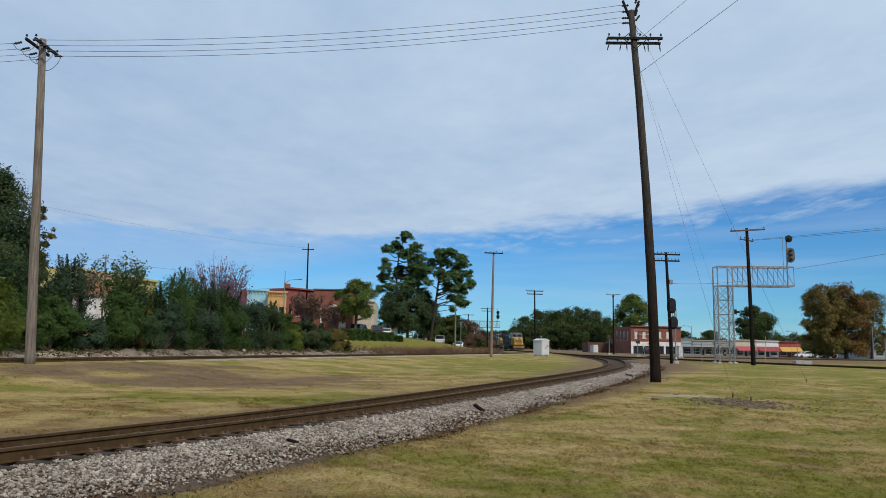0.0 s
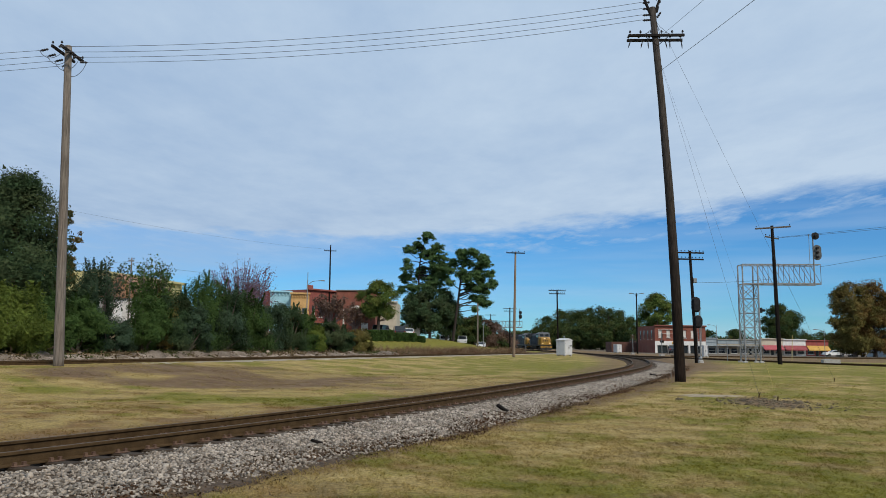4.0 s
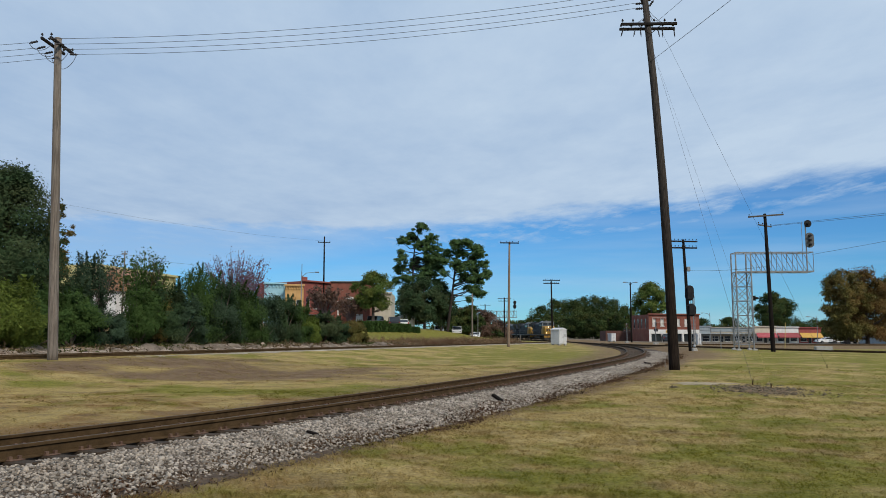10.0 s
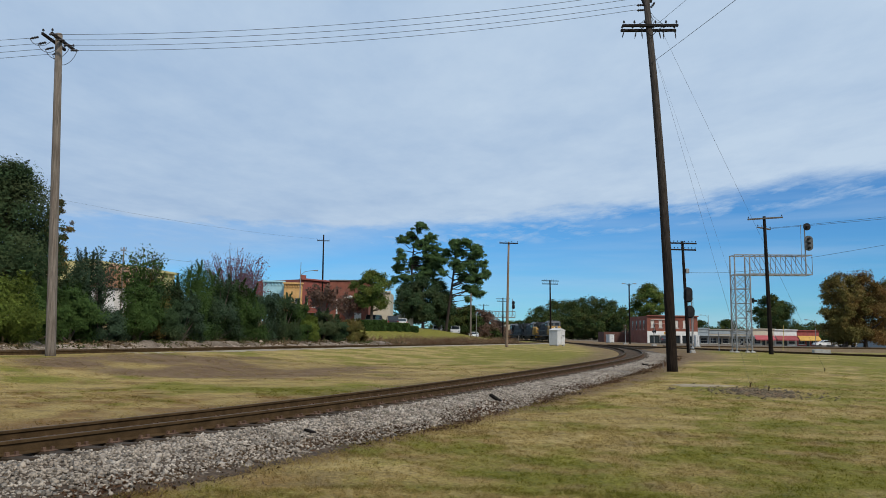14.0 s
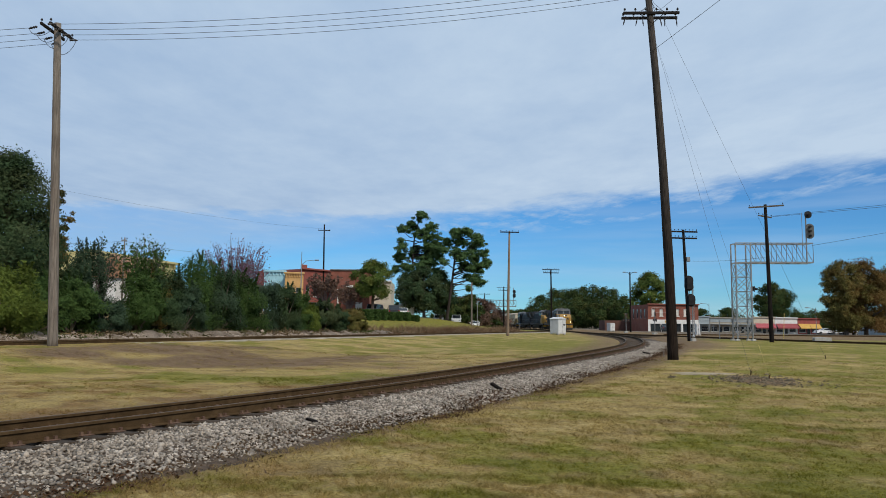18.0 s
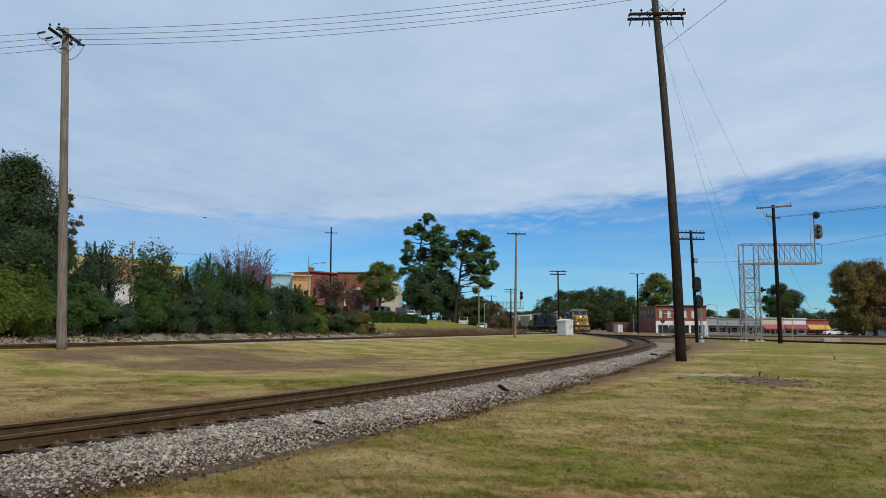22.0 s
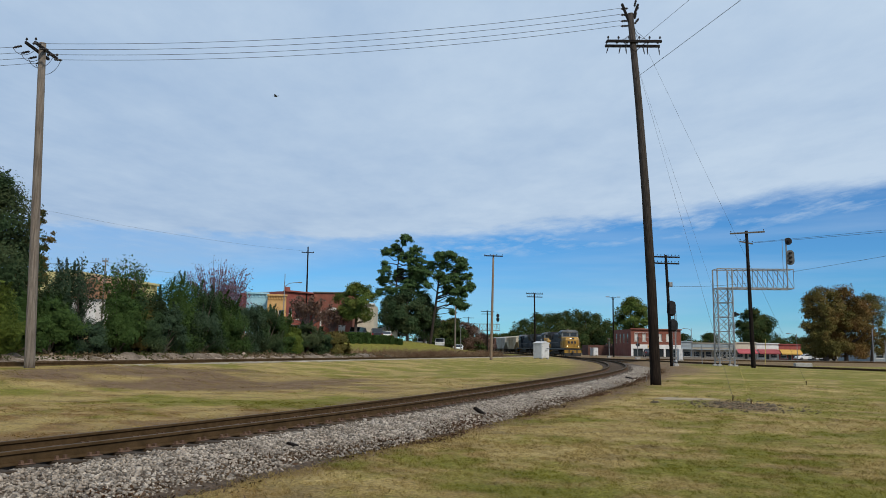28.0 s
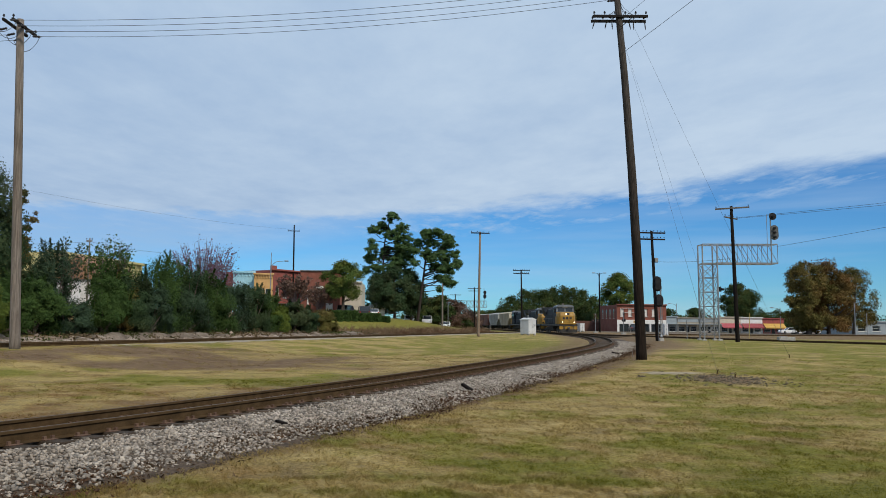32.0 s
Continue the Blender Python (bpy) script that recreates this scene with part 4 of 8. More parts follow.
def twig_tree(x, y, h, w, seed, leaf, n, label, name, twigs=70, size=0.12, r=0.03, z=None):
    rng = np.random.default_rng(seed)
    z0 = gz(x, y) if z is None else z
    th = thing(name, pose(x, y, z0 - 0.05), label, "tree")
    sh, tips, few = Shape(), [], twigs <= 120
    for k in range(twigs):
        a, q = rng.uniform(0, math.tau), rng.uniform(0.05, 1) ** 0.6
        tip = (math.cos(a) * q * w / 2, math.sin(a) * q * w / 2, h * rng.uniform(0.62, 1.05) * (1 - 0.18 * q))
        fork = (tip[0] * 0.25, tip[1] * 0.25, h * 0.3)
        mid = ((tip[0] * 0.62) + rng.normal(0, 0.1), (tip[1] * 0.62) + rng.normal(0, 0.1), tip[2] * 0.68)
        way = [(tip[0] * 0.05, tip[1] * 0.05, 0), fork, mid, tip]
        if few:
            part("branch", Shape().pipe(way, [r * 1.6, r, r * 0.6, r * 0.25], 4), TWIG, th)
        else:
            sh.pipe(way, [r * 1.6, r, r * 0.6, r * 0.25], 4)
        tips += [tuple(np.array(mid) + (np.array(tip) - np.array(mid)) * f) for f in rng.uniform(0.1, 1.05, 5)]
    if not few:
        tagged(part("branchwork", sh, TWIG, th), kind="stuff")
    T = np.array(tips)[rng.integers(0, len(tips), n)] + rng.normal(0, 0.16, (n, 3))
    V, F = leaf_cloud(T, size, rng, 1.3)
    part("leaves", raw_mesh("leaves", V, F, leaf), None, th)
    return th


twig_tree(-17.2, 64, 8.95 - gz(-17.2, 64), 5.4, 31, LEAF["plum"], 4200, "bare-twigged plum tree with a few purple-pink leaves", "plum_tree", 300, 0.085, 0.032)
twig_tree(-19.88, 51, 7.63 - gz(-19.88, 51), 3.4, 34, LEAF["mid"], 2600, "open-topped sapling with feathery sparse leaves", "sapling", 70, 0.11, 0.024)
twig_tree(-22.45, 50, 7.36 - gz(-22.45, 50), 3.0, 35, LEAF["cedar"], 2000, "feathery grey-green sapling on the bank", "sapling", 60, 0.1, 0.02)
twig_tree(-17.07, 112, 6.3, 7.5, 32, LEAF["russet"], 2800, "crape myrtle with dry russet leaves before a brick house", "crape_myrtle", 60, 0.2, 0.05)
twig_tree(-14.14, 118, 5.0, 5.0, 33, LEAF["russet"], 1600, "half-bare russet shrub before a brick house", "crape_myrtle", 60, 0.18, 0.05)

# the pines and the trees round them
pine(-6.05, 150, 41, [(-6.05, 2.2), (-5.6, 11.5), (-5.3, 18.3), (-4.3, 22.6)],
     [(-4.0, 23.0, 1.6), (-6.1, 21.1, 1.8), (-2.0, 20.9, 1.65), (-7.8, 20.5, 1.1), (-3.6, 19.4, 1.8), (-1.0, 18.9, 1.5), (-2.5, 17.0, 1.65),
      (-7.7, 16.7, 1.5), (-5.4, 16.0, 1.8), (-8.2, 15.0, 1.3), (-3.0, 14.9, 1.7), (-8.9, 12.6, 1.1), (-6.7, 12.8, 1.75), (-4.1, 12.8, 1.75), (-1.9, 13.8, 1.45), (0.0, 17.0, 1.0), (-0.7, 15.3, 1.3), (-0.8, 12.4, 1.4)],
     "tall pine with a broad dark green crown")
pine(1.3, 146, 42, [(1.3, 1.9), (2.6, 12.4), (3.1, 17.9), (4.4, 19.6)],
     [(4.9, 19.8, 1.35), (2.9, 19.2, 1.35), (6.7, 18.9, 1.45), (1.2, 17.7, 1.5), (4.0, 17.4, 1.65), (7.3, 17.2, 1.7), (-0.2, 16.4, 1.15), (3.1, 15.2, 1.4), (5.7, 15.0, 1.7),
      (8.4, 15.4, 1.45), (0.7, 13.7, 1.0), (4.9, 13.0, 1.5), (7.9, 12.8, 1.5), (8.9, 13.6, 0.85), (6.8, 10.6, 1.5), (5.1, 11.0, 0.95), (8.1, 9.8, 0.9), (5.5, 8.6, 0.7)],
     "tall pine with a leaning bare trunk and rounded crown")
broadleaf(-2.9, 140, 9.6, 8.6, 43, LEAF["dark"], 24000, 0.2, "dark leafy tree below the pines", "tree", 0.3, 0.1, lump=1.35)
broadleaf(-6.6, 147, 9.0, 6.0, 44, LEAF["dark"], 16000, 0.2, "dark leafy tree below the pines", "tree", 0.3, 0.1, lump=1.35)
broadleaf(0.1, 149, 10.4, 6.4, 40, LEAF["dark"], 17000, 0.18, "dark leafy tree below the pines", "tree", 0.25, 0.08, lump=1.4)
broadleaf(-10.46, 118, 8.9, 7.6, 45, LEAF["grove"], 20000, 0.14, "round green street tree with forked trunk", "tree", 0.25, 0.3)
broadleaf(2.2, 176, 9.6, 10.0, 56, LEAF["wood"], 12000, 0.2, "dark tree by the line beyond the pines", "tree", 0.25, 0.06)
broadleaf(4.9, 186, 8.4, 8.0, 57, LEAF["russet"], 12000, 0.2, "dark reddish-brown tree by the line", "tree", 0.25, 0.06)
broadleaf(9.8, 185, 8.0, 10.0, 46, LEAF["russet"], 11000, 0.2, "dark reddish-brown tree by the line", "tree", 0.25, 0.12)
broadleaf(6.79, 178, 8.6, 8.0, 47, LEAF["wood"], 11000, 0.22, "dark tree with a yellowing side by the line", "tree", 0.25, 0.12)
broadleaf(13.78, 210, 7.6, 10.0, 48, LEAF["russet"], 9000, 0.22, "dark reddish-brown tree by the line", "tree", 0.25, 0.12)

broadleaf(12.28, 196, 4.6, 9.0, 49, LEAF["wood"], 5000, 0.3, "low dark scrub beside the line", "bush", 0.15, 0.05, "scrub", nb=16, skirt=10)
broadleaf(16.54, 222, 4.2, 10.0, 50, LEAF["russet"], 4000, 0.32, "low brown scrub beside the line", "bush", 0.15, 0.05, "scrub", nb=16, skirt=10)

# the wood behind the line
WOOD = [(36.5, 300, 9, 12), (38.3, 285, 13, 13), (41.0, 275, 15, 14), (47.1, 290, 16, 14), (47.7, 270, 14.5, 13), (54.2, 285, 16.5, 15), (55.9, 275, 16.5, 14),
        (57.2, 265, 15.5, 14), (62.9, 275, 15, 13), (63.7, 265, 12, 11), (45.7, 250, 9.5, 12), (50.6, 245, 9, 11), (54.7, 245, 10, 11), (41.8, 255, 8, 11),
        (37.7, 262, 9, 11), (74.4, 300, 9, 12), (35.8, 330, 8, 14), (32.7, 350, 8, 16)]
for i, (wx, dep, h, w) in enumerate(WOOD):
    broadleaf(wx, dep, h, w, 200 + i, LEAF["wood"], 9000, 0.28, "dark green tree of a wood behind the line", "tree", 0.35, 0.06, "wood_tree", z=0.0, nb=20, group="wood behind the line", lump=1.2)
broadleaf(63.88, 230, 18.2, 13.5, 51, LEAF["grove"], 26000, 0.28, "big yellow-green tree behind the brick shop", "tree", 0.4, 0.12, z=0.0, lump=1.15)
broadleaf(94.49, 215, 14.2, 12.0, 52, LEAF["wood"], 30000, 0.24, "rounded dark green tree behind the shops", "tree", 0.4, 0.15, z=0.0, lump=1.2)
for wx, dep, h, w, seed in ((151.0, 320, 8.0, 15, 58), (160.0, 325, 9.6, 15, 59), (172.0, 330, 9.8, 17, 62), (103.2, 300, 8.9, 11, 60), (113.4, 300, 9.5, 12, 61)):
    broadleaf(wx, dep, h, w, seed, LEAF["wood"], 9000, 0.3, "distant dark green tree behind the shops", "tree", 0.35, 0.05, "wood_tree", z=-0.5, nb=18, group="distant trees behind the shops", lump=1.2)
# the autumn trees right of the signal bridge
broadleaf(66.81, 125, 13.2, 8.6, 53, LEAF["olive"], 38000, 0.165, "broad autumn tree turning olive and brown", "tree", 0.35, 0.06, nb=30, skirt=26, lump=1.15)
broadleaf(71.83, 128, 13.2, 10.5, 54, LEAF["autumn"], 42000, 0.165, "broad autumn tree with orange-brown leaves", "tree", 0.35, 0.06, nb=30, skirt=26, lump=1.15)
broadleaf(78.6, 132, 12.4, 9.6, 55, LEAF["olive"], 24000, 0.15, "half-thinned green tree beside the autumn trees", "tree", 0.3, 0.16, nb=26, skirt=8)


def far_woods():
    """Low wooded skyline all round."""
    rng = np.random.default_rng(77)
    blobs = []
    for az in np.arange(-180, 180, 0.55):
        a = math.radians(az + rng.normal(0, 0.2))
        r = rng.uniform(420, 520)
        h = rng.uniform(5, 9.5)
        blobs.append((math.sin(a) * r, math.cos(a) * r, h * 0.45, 6, 6, h * 0.55))
    C = in_blobs(blobs, 70000, rng, 0.2)
    V, F = leaf_cloud(C, 1.0, rng, 1.2)
    ob = new("far_woods", raw_mesh("far_woods", V, F, LEAF["wood"]))
    return tagged(ob, "low belt of dark green woods on the skyline", "trees", kind="stuff")


far_woods()


def grass():
    """Blades of the mown lawn and dry tufts by the ballast."""
    rng = np.random.default_rng(3)
    A = radians(34)
    # equal area in rings, thinning outward
    parts = [(5.0, 9.0, 120000), (9.0, 15.0, 100000), (15.0, 22.0, 60000), (19.0, 28.0, 45000), (27.0, 38.0, 30000)]
    P = []
    for r0, r1, n in parts:
        r = np.sqrt(rng.uniform(r0 * r0, r1 * r1, n))
        a = rng.uniform(-A, A, n)
        P.append(np.stack([r * np.sin(a), r * np.cos(a)], 1))
    P = np.concatenate(P)
    off, along = main_off(P[:, 0], P[:, 1])
    keep = (off > 3.05 + 0.18 * np.sin(along * 0.9) + rng.normal(0, 0.28, len(P))) | ((off < -1.5) & (off > -1.9 - np.abs(rng.normal(0, 0.4, len(P)))) & (rng.uniform(0, 1, len(P)) < 0.5))
    bare = np.exp(-(((P[:, 0] - 9.5) / 1.1) ** 2 + ((P[:, 1] - 22.8) / 1.9) ** 2)) > rng.uniform(0.1, 0.8, len(P))
    bare |= np.exp(-(((P[:, 0] - 8.6) / 1.3) ** 2 + ((P[:, 1] - 25.1) / 0.8) ** 2)) > 0.3
    P, off = P[keep & ~bare], off[keep & ~bare]
    tall = np.where(off > 0, 1 + 0.7 * np.exp(-((off - 3.3) / 0.5) ** 2), 0.55 + 1.1 * np.exp(-((off + 2.0) / 0.5) ** 2))
    n = len(P)
    dist = np.hypot(P[:, 0], P[:, 1])
    clump = mottle(P[:, 0], P[:, 1], 18, 0.12, 0.5) + 0.5 * mottle(P[:, 0], P[:, 1], 19, 0.5, 1.4)
    h = rng.uniform(0.008, 0.026, n) * tall * np.clip(1 + 0.6 * clump, 0.25, 2.4)
    wd = (0.0016 + 0.00036 * dist) * rng.uniform(0.7, 1.4, n)
    a = rng.uniform(0, math.tau, n)
    z = ground_z(P[:, 0], P[:, 1]) - 0.004
    base = np.stack([P[:, 0], P[:, 1], z], 1)
    side = np.stack([np.cos(a), np.sin(a), np.zeros(n)], 1) * wd[:, None]
    lean = np.stack([rng.normal(0, 1.0, n) * h, rng.normal(0, 1.0, n) * h, h], 1)
    V = np.stack([base - side, base + side, base + lean + side * 0.3, base + lean - side * 0.3], 1).reshape(-1, 3)
    cv = cover(P[:, 0], P[:, 1])
    cv["soil"] = cv["soil"] * 0.4
    ob = new("lawn_grass", raw_mesh("lawn_grass", V, np.arange(4 * n).reshape(n, 4), M["blade"], {k: np.repeat(v, 4) for k, v in cv.items()}))
    return tagged(ob, "short mown lawn grass, yellow-green with straw", "grass", kind="stuff")


grass()


def field_tufts():
    """Short dry tufts on the field between the tracks."""
    rng = np.random.default_rng(15)
    P = []
    for r0, r1, a0, a1, n in ((11, 24, -36, 12, 90000), (24, 42, -36, 14, 70000)):
        r = np.sqrt(rng.uniform(r0 * r0, r1 * r1, n))
        a = np.radians(rng.uniform(a0, a1, n))
        P.append(np.stack([r * np.sin(a), r * np.cos(a)], 1))
    P = np.concatenate(P)
    off, along = main_off(P[:, 0], P[:, 1])
    d, s = side_off(P[:, 0], P[:, 1])
    keep = (off < -1.9) & (d < -1.3 - 1.4 * ss(4, 20, s))
    clump = mottle(P[:, 0], P[:, 1], 16, 0.5, 2.6) + 0.6 * mottle(P[:, 0], P[:, 1], 17, 2.5, 7.0)
    keep &= clump + rng.normal(0, 0.5, len(P)) > -0.35
    P, off, clump = P[keep], off[keep], clump[keep]
    n, dist = len(P), np.hypot(P[:, 0], P[:, 1])
    h = rng.uniform(0.008, 0.024, n) * (0.8 + 0.35 * np.clip(clump, 0, 2)) * (1 + 0.012 * dist)
    wd = (0.004 + 0.00042 * dist) * rng.uniform(0.6, 1.5, n)
    a = rng.uniform(0, math.tau, n)
    base = np.stack([P[:, 0], P[:, 1], ground_z(P[:, 0], P[:, 1]) - 0.004], 1)
    side = np.stack([np.cos(a), np.sin(a), np.zeros(n)], 1) * wd[:, None]
    tip = np.stack([rng.normal(0, 1.5, n) * h, rng.normal(0, 1.5, n) * h, h * 0.8], 1)
    V = np.stack([base - side, base + side, base + tip], 1).reshape(-1, 3)
    cv = cover(P[:, 0], P[:, 1])
    cv["soil"] = cv["soil"] * 0.5
    ob = new("field_grass", raw_mesh("field_grass", V, np.arange(3 * n).reshape(n, 3), M["blade"], {k: np.repeat(v, 3) for k, v in cv.items()}))
    return tagged(ob, "short dry tufts of grass on the field between the tracks", "grass", kind="stuff")


field_tufts()



# ---- poles and wires ----
def insulator(parent, m, scale=1.0):
    sh = Shape().lathe([(0.012, -0.08), (0.012, 0.0), (0.05, 0.01), (0.055, 0.04), (0.03, 0.05), (0.04, 0.07), (0.03, 0.1), (0.008, 0.11)], 8)
    return part("insulator", sh.data("insulator"), M["porcelain"], parent, m=m @ Matrix.Scale(scale, 4))


def wooden_pole(name, base, top, r0, r1, material, label, group="", bow=0.0):
    b, t = Vector(base), Vector(top)
    th = thing(name, Matrix.Translation(b), label, "utility pole", group)
    d = t - b
    pts = [d * f + Vector((bow * 4 * f * (1 - f), 0, 0)) for f in (-0.01, 0.02, 0.25, 0.5, 0.75, 1.0)]
    part("pole", Shape().pipe(pts, [r0 * 1.04, r0, r0 + (r1 - r0) * 0.25, r0 + (r1 - r0) * 0.5, r0 + (r1 - r0) * 0.75, r1], 14), material, th, smooth=True)
    return th, d


def crossarm(th, at, half, direction, material, pins=6, brace=True, thick=0.115, pin_scale=1.0, label=""):
    d = Vector(direction).normalized()
    ang = math.degrees(math.atan2(d.y, d.x))
    m = Matrix.Translation(at) @ pose(0, 0, 0, 0, -math.degrees(math.asin(max(-1, min(1, d.z)))), ang)
    arm = part("crossarm", Shape().box(0, 0, 0, 2 * half, thick * 0.85, thick, 0.01), material, th, label, m=m)
    for k in range(pins):
        f = -0.94 + 1.88 * k / max(1, pins - 1)
        if abs(f) < 0.08:
            continue
        insulator(arm, pose(f * half, 0, thick / 2 + 0.07), pin_scale)
    if brace:
        for s in (-1, 1):
            part("brace", Shape().tube((s * half * 0.45, -0.07, -0.04), (0, -0.1, -half * 0.42), 0.018, n=4), M["arm"], arm)
    return arm


def line(name, p, q, sag, r=0.01, label="overhead electric wire between wooden poles", n=22, cat="wire"):
    p, q = Vector(p), Vector(q)
    pts = [p.lerp(q, i / n) - Vector((0, 0, 4 * sag * (i / n) * (1 - i / n))) for i in range(n + 1)]
    return tagged(part(name, Shape().pipe(pts, r, 4), M["wire"]), label, cat)


R_BASE, R_TOP = (9.98, 32.6, gz(9.98, 32.6)), (9.15, 32.6, 16.92)
rp, rd = wooden_pole("utility_pole", R_BASE, R_TOP, 0.225, 0.135, M["pole_dark"], "leaning creosote-dark wooden utility pole with doubled crossarm and guys", "", 0.14)
rp.children[0].data.materials.clear()


def pole_two_tone():
    """Creosote-dark foot fading to weathered brown above."""
    m, t, bsdf, out = tree_of("pole_weathered_top")
    vec = t.nodes.new("ShaderNodeTexCoord").outputs["Object"]
    sep = t.nodes.new("ShaderNodeSeparateXYZ")
    t.links.new(vec, sep.inputs[0])
    mp = t.nodes.new("ShaderNodeMapping")
    mp.inputs["Scale"].default_value = (7, 7, 0.4)
    t.links.new(vec, mp.inputs["Vector"])
    g = noise_node(t, mp.outputs[0], 6.0, 6.0)
    dark = mix_col(t, spread(t, g, 0.32, 0.68), (0.005, 0.004, 0.0035), (0.03, 0.021, 0.016))
    pale = mix_col(t, spread(t, g, 0.3, 0.7), (0.015, 0.0135, 0.0125), (0.088, 0.076, 0.068))
    col = mix_col(t, spread(t, sep.outputs[2], 2.5, 10.5), dark, pale)
    t.links.new(col, bsdf.inputs["Base Color"])
    bsdf.inputs["Roughness"].default_value = 0.9
    bsdf.inputs["Specular IOR Level"].default_value = 0.08
    bn = t.nodes.new("ShaderNodeBump")
    bn.inputs["Strength"].default_value = 0.6
    t.links.new(g, bn.inputs["Height"])
    t.links.new(bn.outputs[0], bsdf.inputs["Normal"])
    return m


rp.children[0].data.materials.append(pole_two_tone())
rdn = rd.normalized()
arm_f = (Vector((9.27, 32.6, 15.5)) - Vector(R_BASE))
for dy, dz in ((-0.16, 0.05), (0.16, -0.05)):
    crossarm(rp, arm_f + Vector((0, dy, dz)), 1.25, (1, 0, 0.02), M["arm"], 6, dy < 0)
for k, dz in enumerate((0.25, -0.04, -0.34, -0.58)):
    f = rd + Vector((0, 0, dz))
    part("dead_end_insulator", Shape().lathe([(0.02, 0), (0.06, 0.05), (0.03, 0.1), (0.06, 0.15), (0.03, 0.2), (0.06, 0.25), (0.015, 0.34)], 8), M["porcelain"], rp,
         m=Matrix.Translation(f + Vector((-0.1, 0, 0))) @ pose(0, 0, 0, 0, -95, 0))
    part("dead_end_insulator", Shape().lathe([(0.02, 0), (0.06, 0.05), (0.03, 0.1), (0.06, 0.15), (0.03, 0.2), (0.06, 0.25), (0.015, 0.34)], 8), M["porcelain"], rp,
         m=Matrix.Translation(f + Vector((0.2, 0, 0.1))) @ pose(0, 0, 0, 0, 15 + 20 * (k % 2), 0))
for s in (-1, 1):
    part("top_bracket", Shape().box(0, 0, 0, 0.1, 0.12, 1.0, 0.02), M["arm"], rp, m=Matrix.Translation(rd + Vector((s * 0.2, 0, 0.0))) @ pose(0, 0, 0, 0, s * 20, 0))
for f in (-0.95, -0.5, -0.3, 0.35, 0.52, 0.95):
    part("suspended_insulator", Shape().lathe([(0.015, 0.1), (0.05, 0.06), (0.02, 0.03), (0.055, -0.01), (0.02, -0.05), (0.03, -0.2), (0.008, -0.36)], 8), M["porcelain"], rp,
         m=Matrix.Translation(arm_f + Vector((f * 1.2, -0.05, -0.17))) @ pose(0, 0, 0, 0, random.uniform(-25, 25), 0))
for k in range(5):
    a = arm_f + Vector((random.uniform(-1, 1), -0.1, 0.15))
    b = rd + Vector((random.uniform(-0.15, 0.15), -0.1, -0.4 - 0.1 * k))
    mid = (a + b) / 2 + Vector((random.uniform(-0.3, 0.3), 0, -0.1))
    part("jumper_wire", Shape().pipe([a, mid, b], 0.01, 4), M["wire"], rp)

LB = (-16.7, 33.0)
L_BASE, L_TOP = (LB[0], LB[1], gz(*LB)), (-17.32, 33, 14.99)
lp, ld = wooden_pole("utility_pole", L_BASE, L_TOP, 0.215, 0.15, M["pole_grey"], "tall weathered grey-brown wooden utility pole beside the side track", "")
ad = Vector((0.02, 1.0, 0)).normalized()
for off in (-0.2, 0.2):
    crossarm(lp, ld + Vector((off, 0.0, -0.36 + 0.05 * off)), 0.98, (ad.x, ad.y, 0.0), M["arm"], 3, False, 0.12)
for k in range(4):
    w = ad * (-1.2 + 0.62 * k)
    for s in (-1, 1):
        part("dead_end_insulator", Shape().lathe([(0.02, 0), (0.06, 0.05), (0.03, 0.1), (0.06, 0.15), (0.03, 0.2), (0.06, 0.25), (0.015, 0.38)], 8), M["porcelain"], lp,
             m=Matrix.Translation(ld + w + Vector((s * 0.22, 0, -0.5 if s > 0 else -0.62))) @ pose(0, 0, 0, 0, s * 92 if s > 0 else -104, 0))
    part("jumper_wire", Shape().pipe([ld + w + Vector((-0.6 + 1.15 * q, 0, -0.7 + 0.2 * q - (0.42 + 0.06 * k) * math.sin(math.pi * q) ** 0.7)) for q in np.linspace(0, 1, 9)], 0.013, 4), M["wire"], lp)

Lw = [Vector(L_BASE) + ld + ad * (-1.2 + 0.62 * k) + Vector((0.55, 0, -0.5)) for k in range(4)]
Rw = [Vector(R_BASE) + rd + Vector((-0.45, 0, dz)) for dz in (0.25, -0.04, -0.34, -0.58)]
for k in range(4):
    line("wire", Lw[k], Rw[k], 0.5)
    line("wire", Lw[k] - Vector((1.15, 0, 0.19)), (-62, 30 + 1.2 * k, 13.2), 0.9)
# poles out of the view that carry the other ends
for name, p, h in (("utility_pole", (-62, 31.8), 18.6), ("utility_pole", (11.5, -22), 9.5), ("utility_pole", (62, 29.5), 15.6)):
    th, d = wooden_pole(name, (*p, gz(*p)), (p[0], p[1], gz(*p) + h), 0.2, 0.13, M["pole_grey"], "weathered wooden utility pole", "")
    crossarm(th, d + Vector((0, 0, -0.5)), 1.2, (0.3, 1, 0), M["arm"], 4)
rb = Vector(R_BASE)
line("wire", rb + rd * 0.815, (11.5, -22, 8.3), 0.25, 0.011, "slack service wire from the leaning pole")
line("wire", rb + rd * 0.905, (12.1, -22, 9.3), 0.2, 0.009, "slack service wire from the leaning pole")

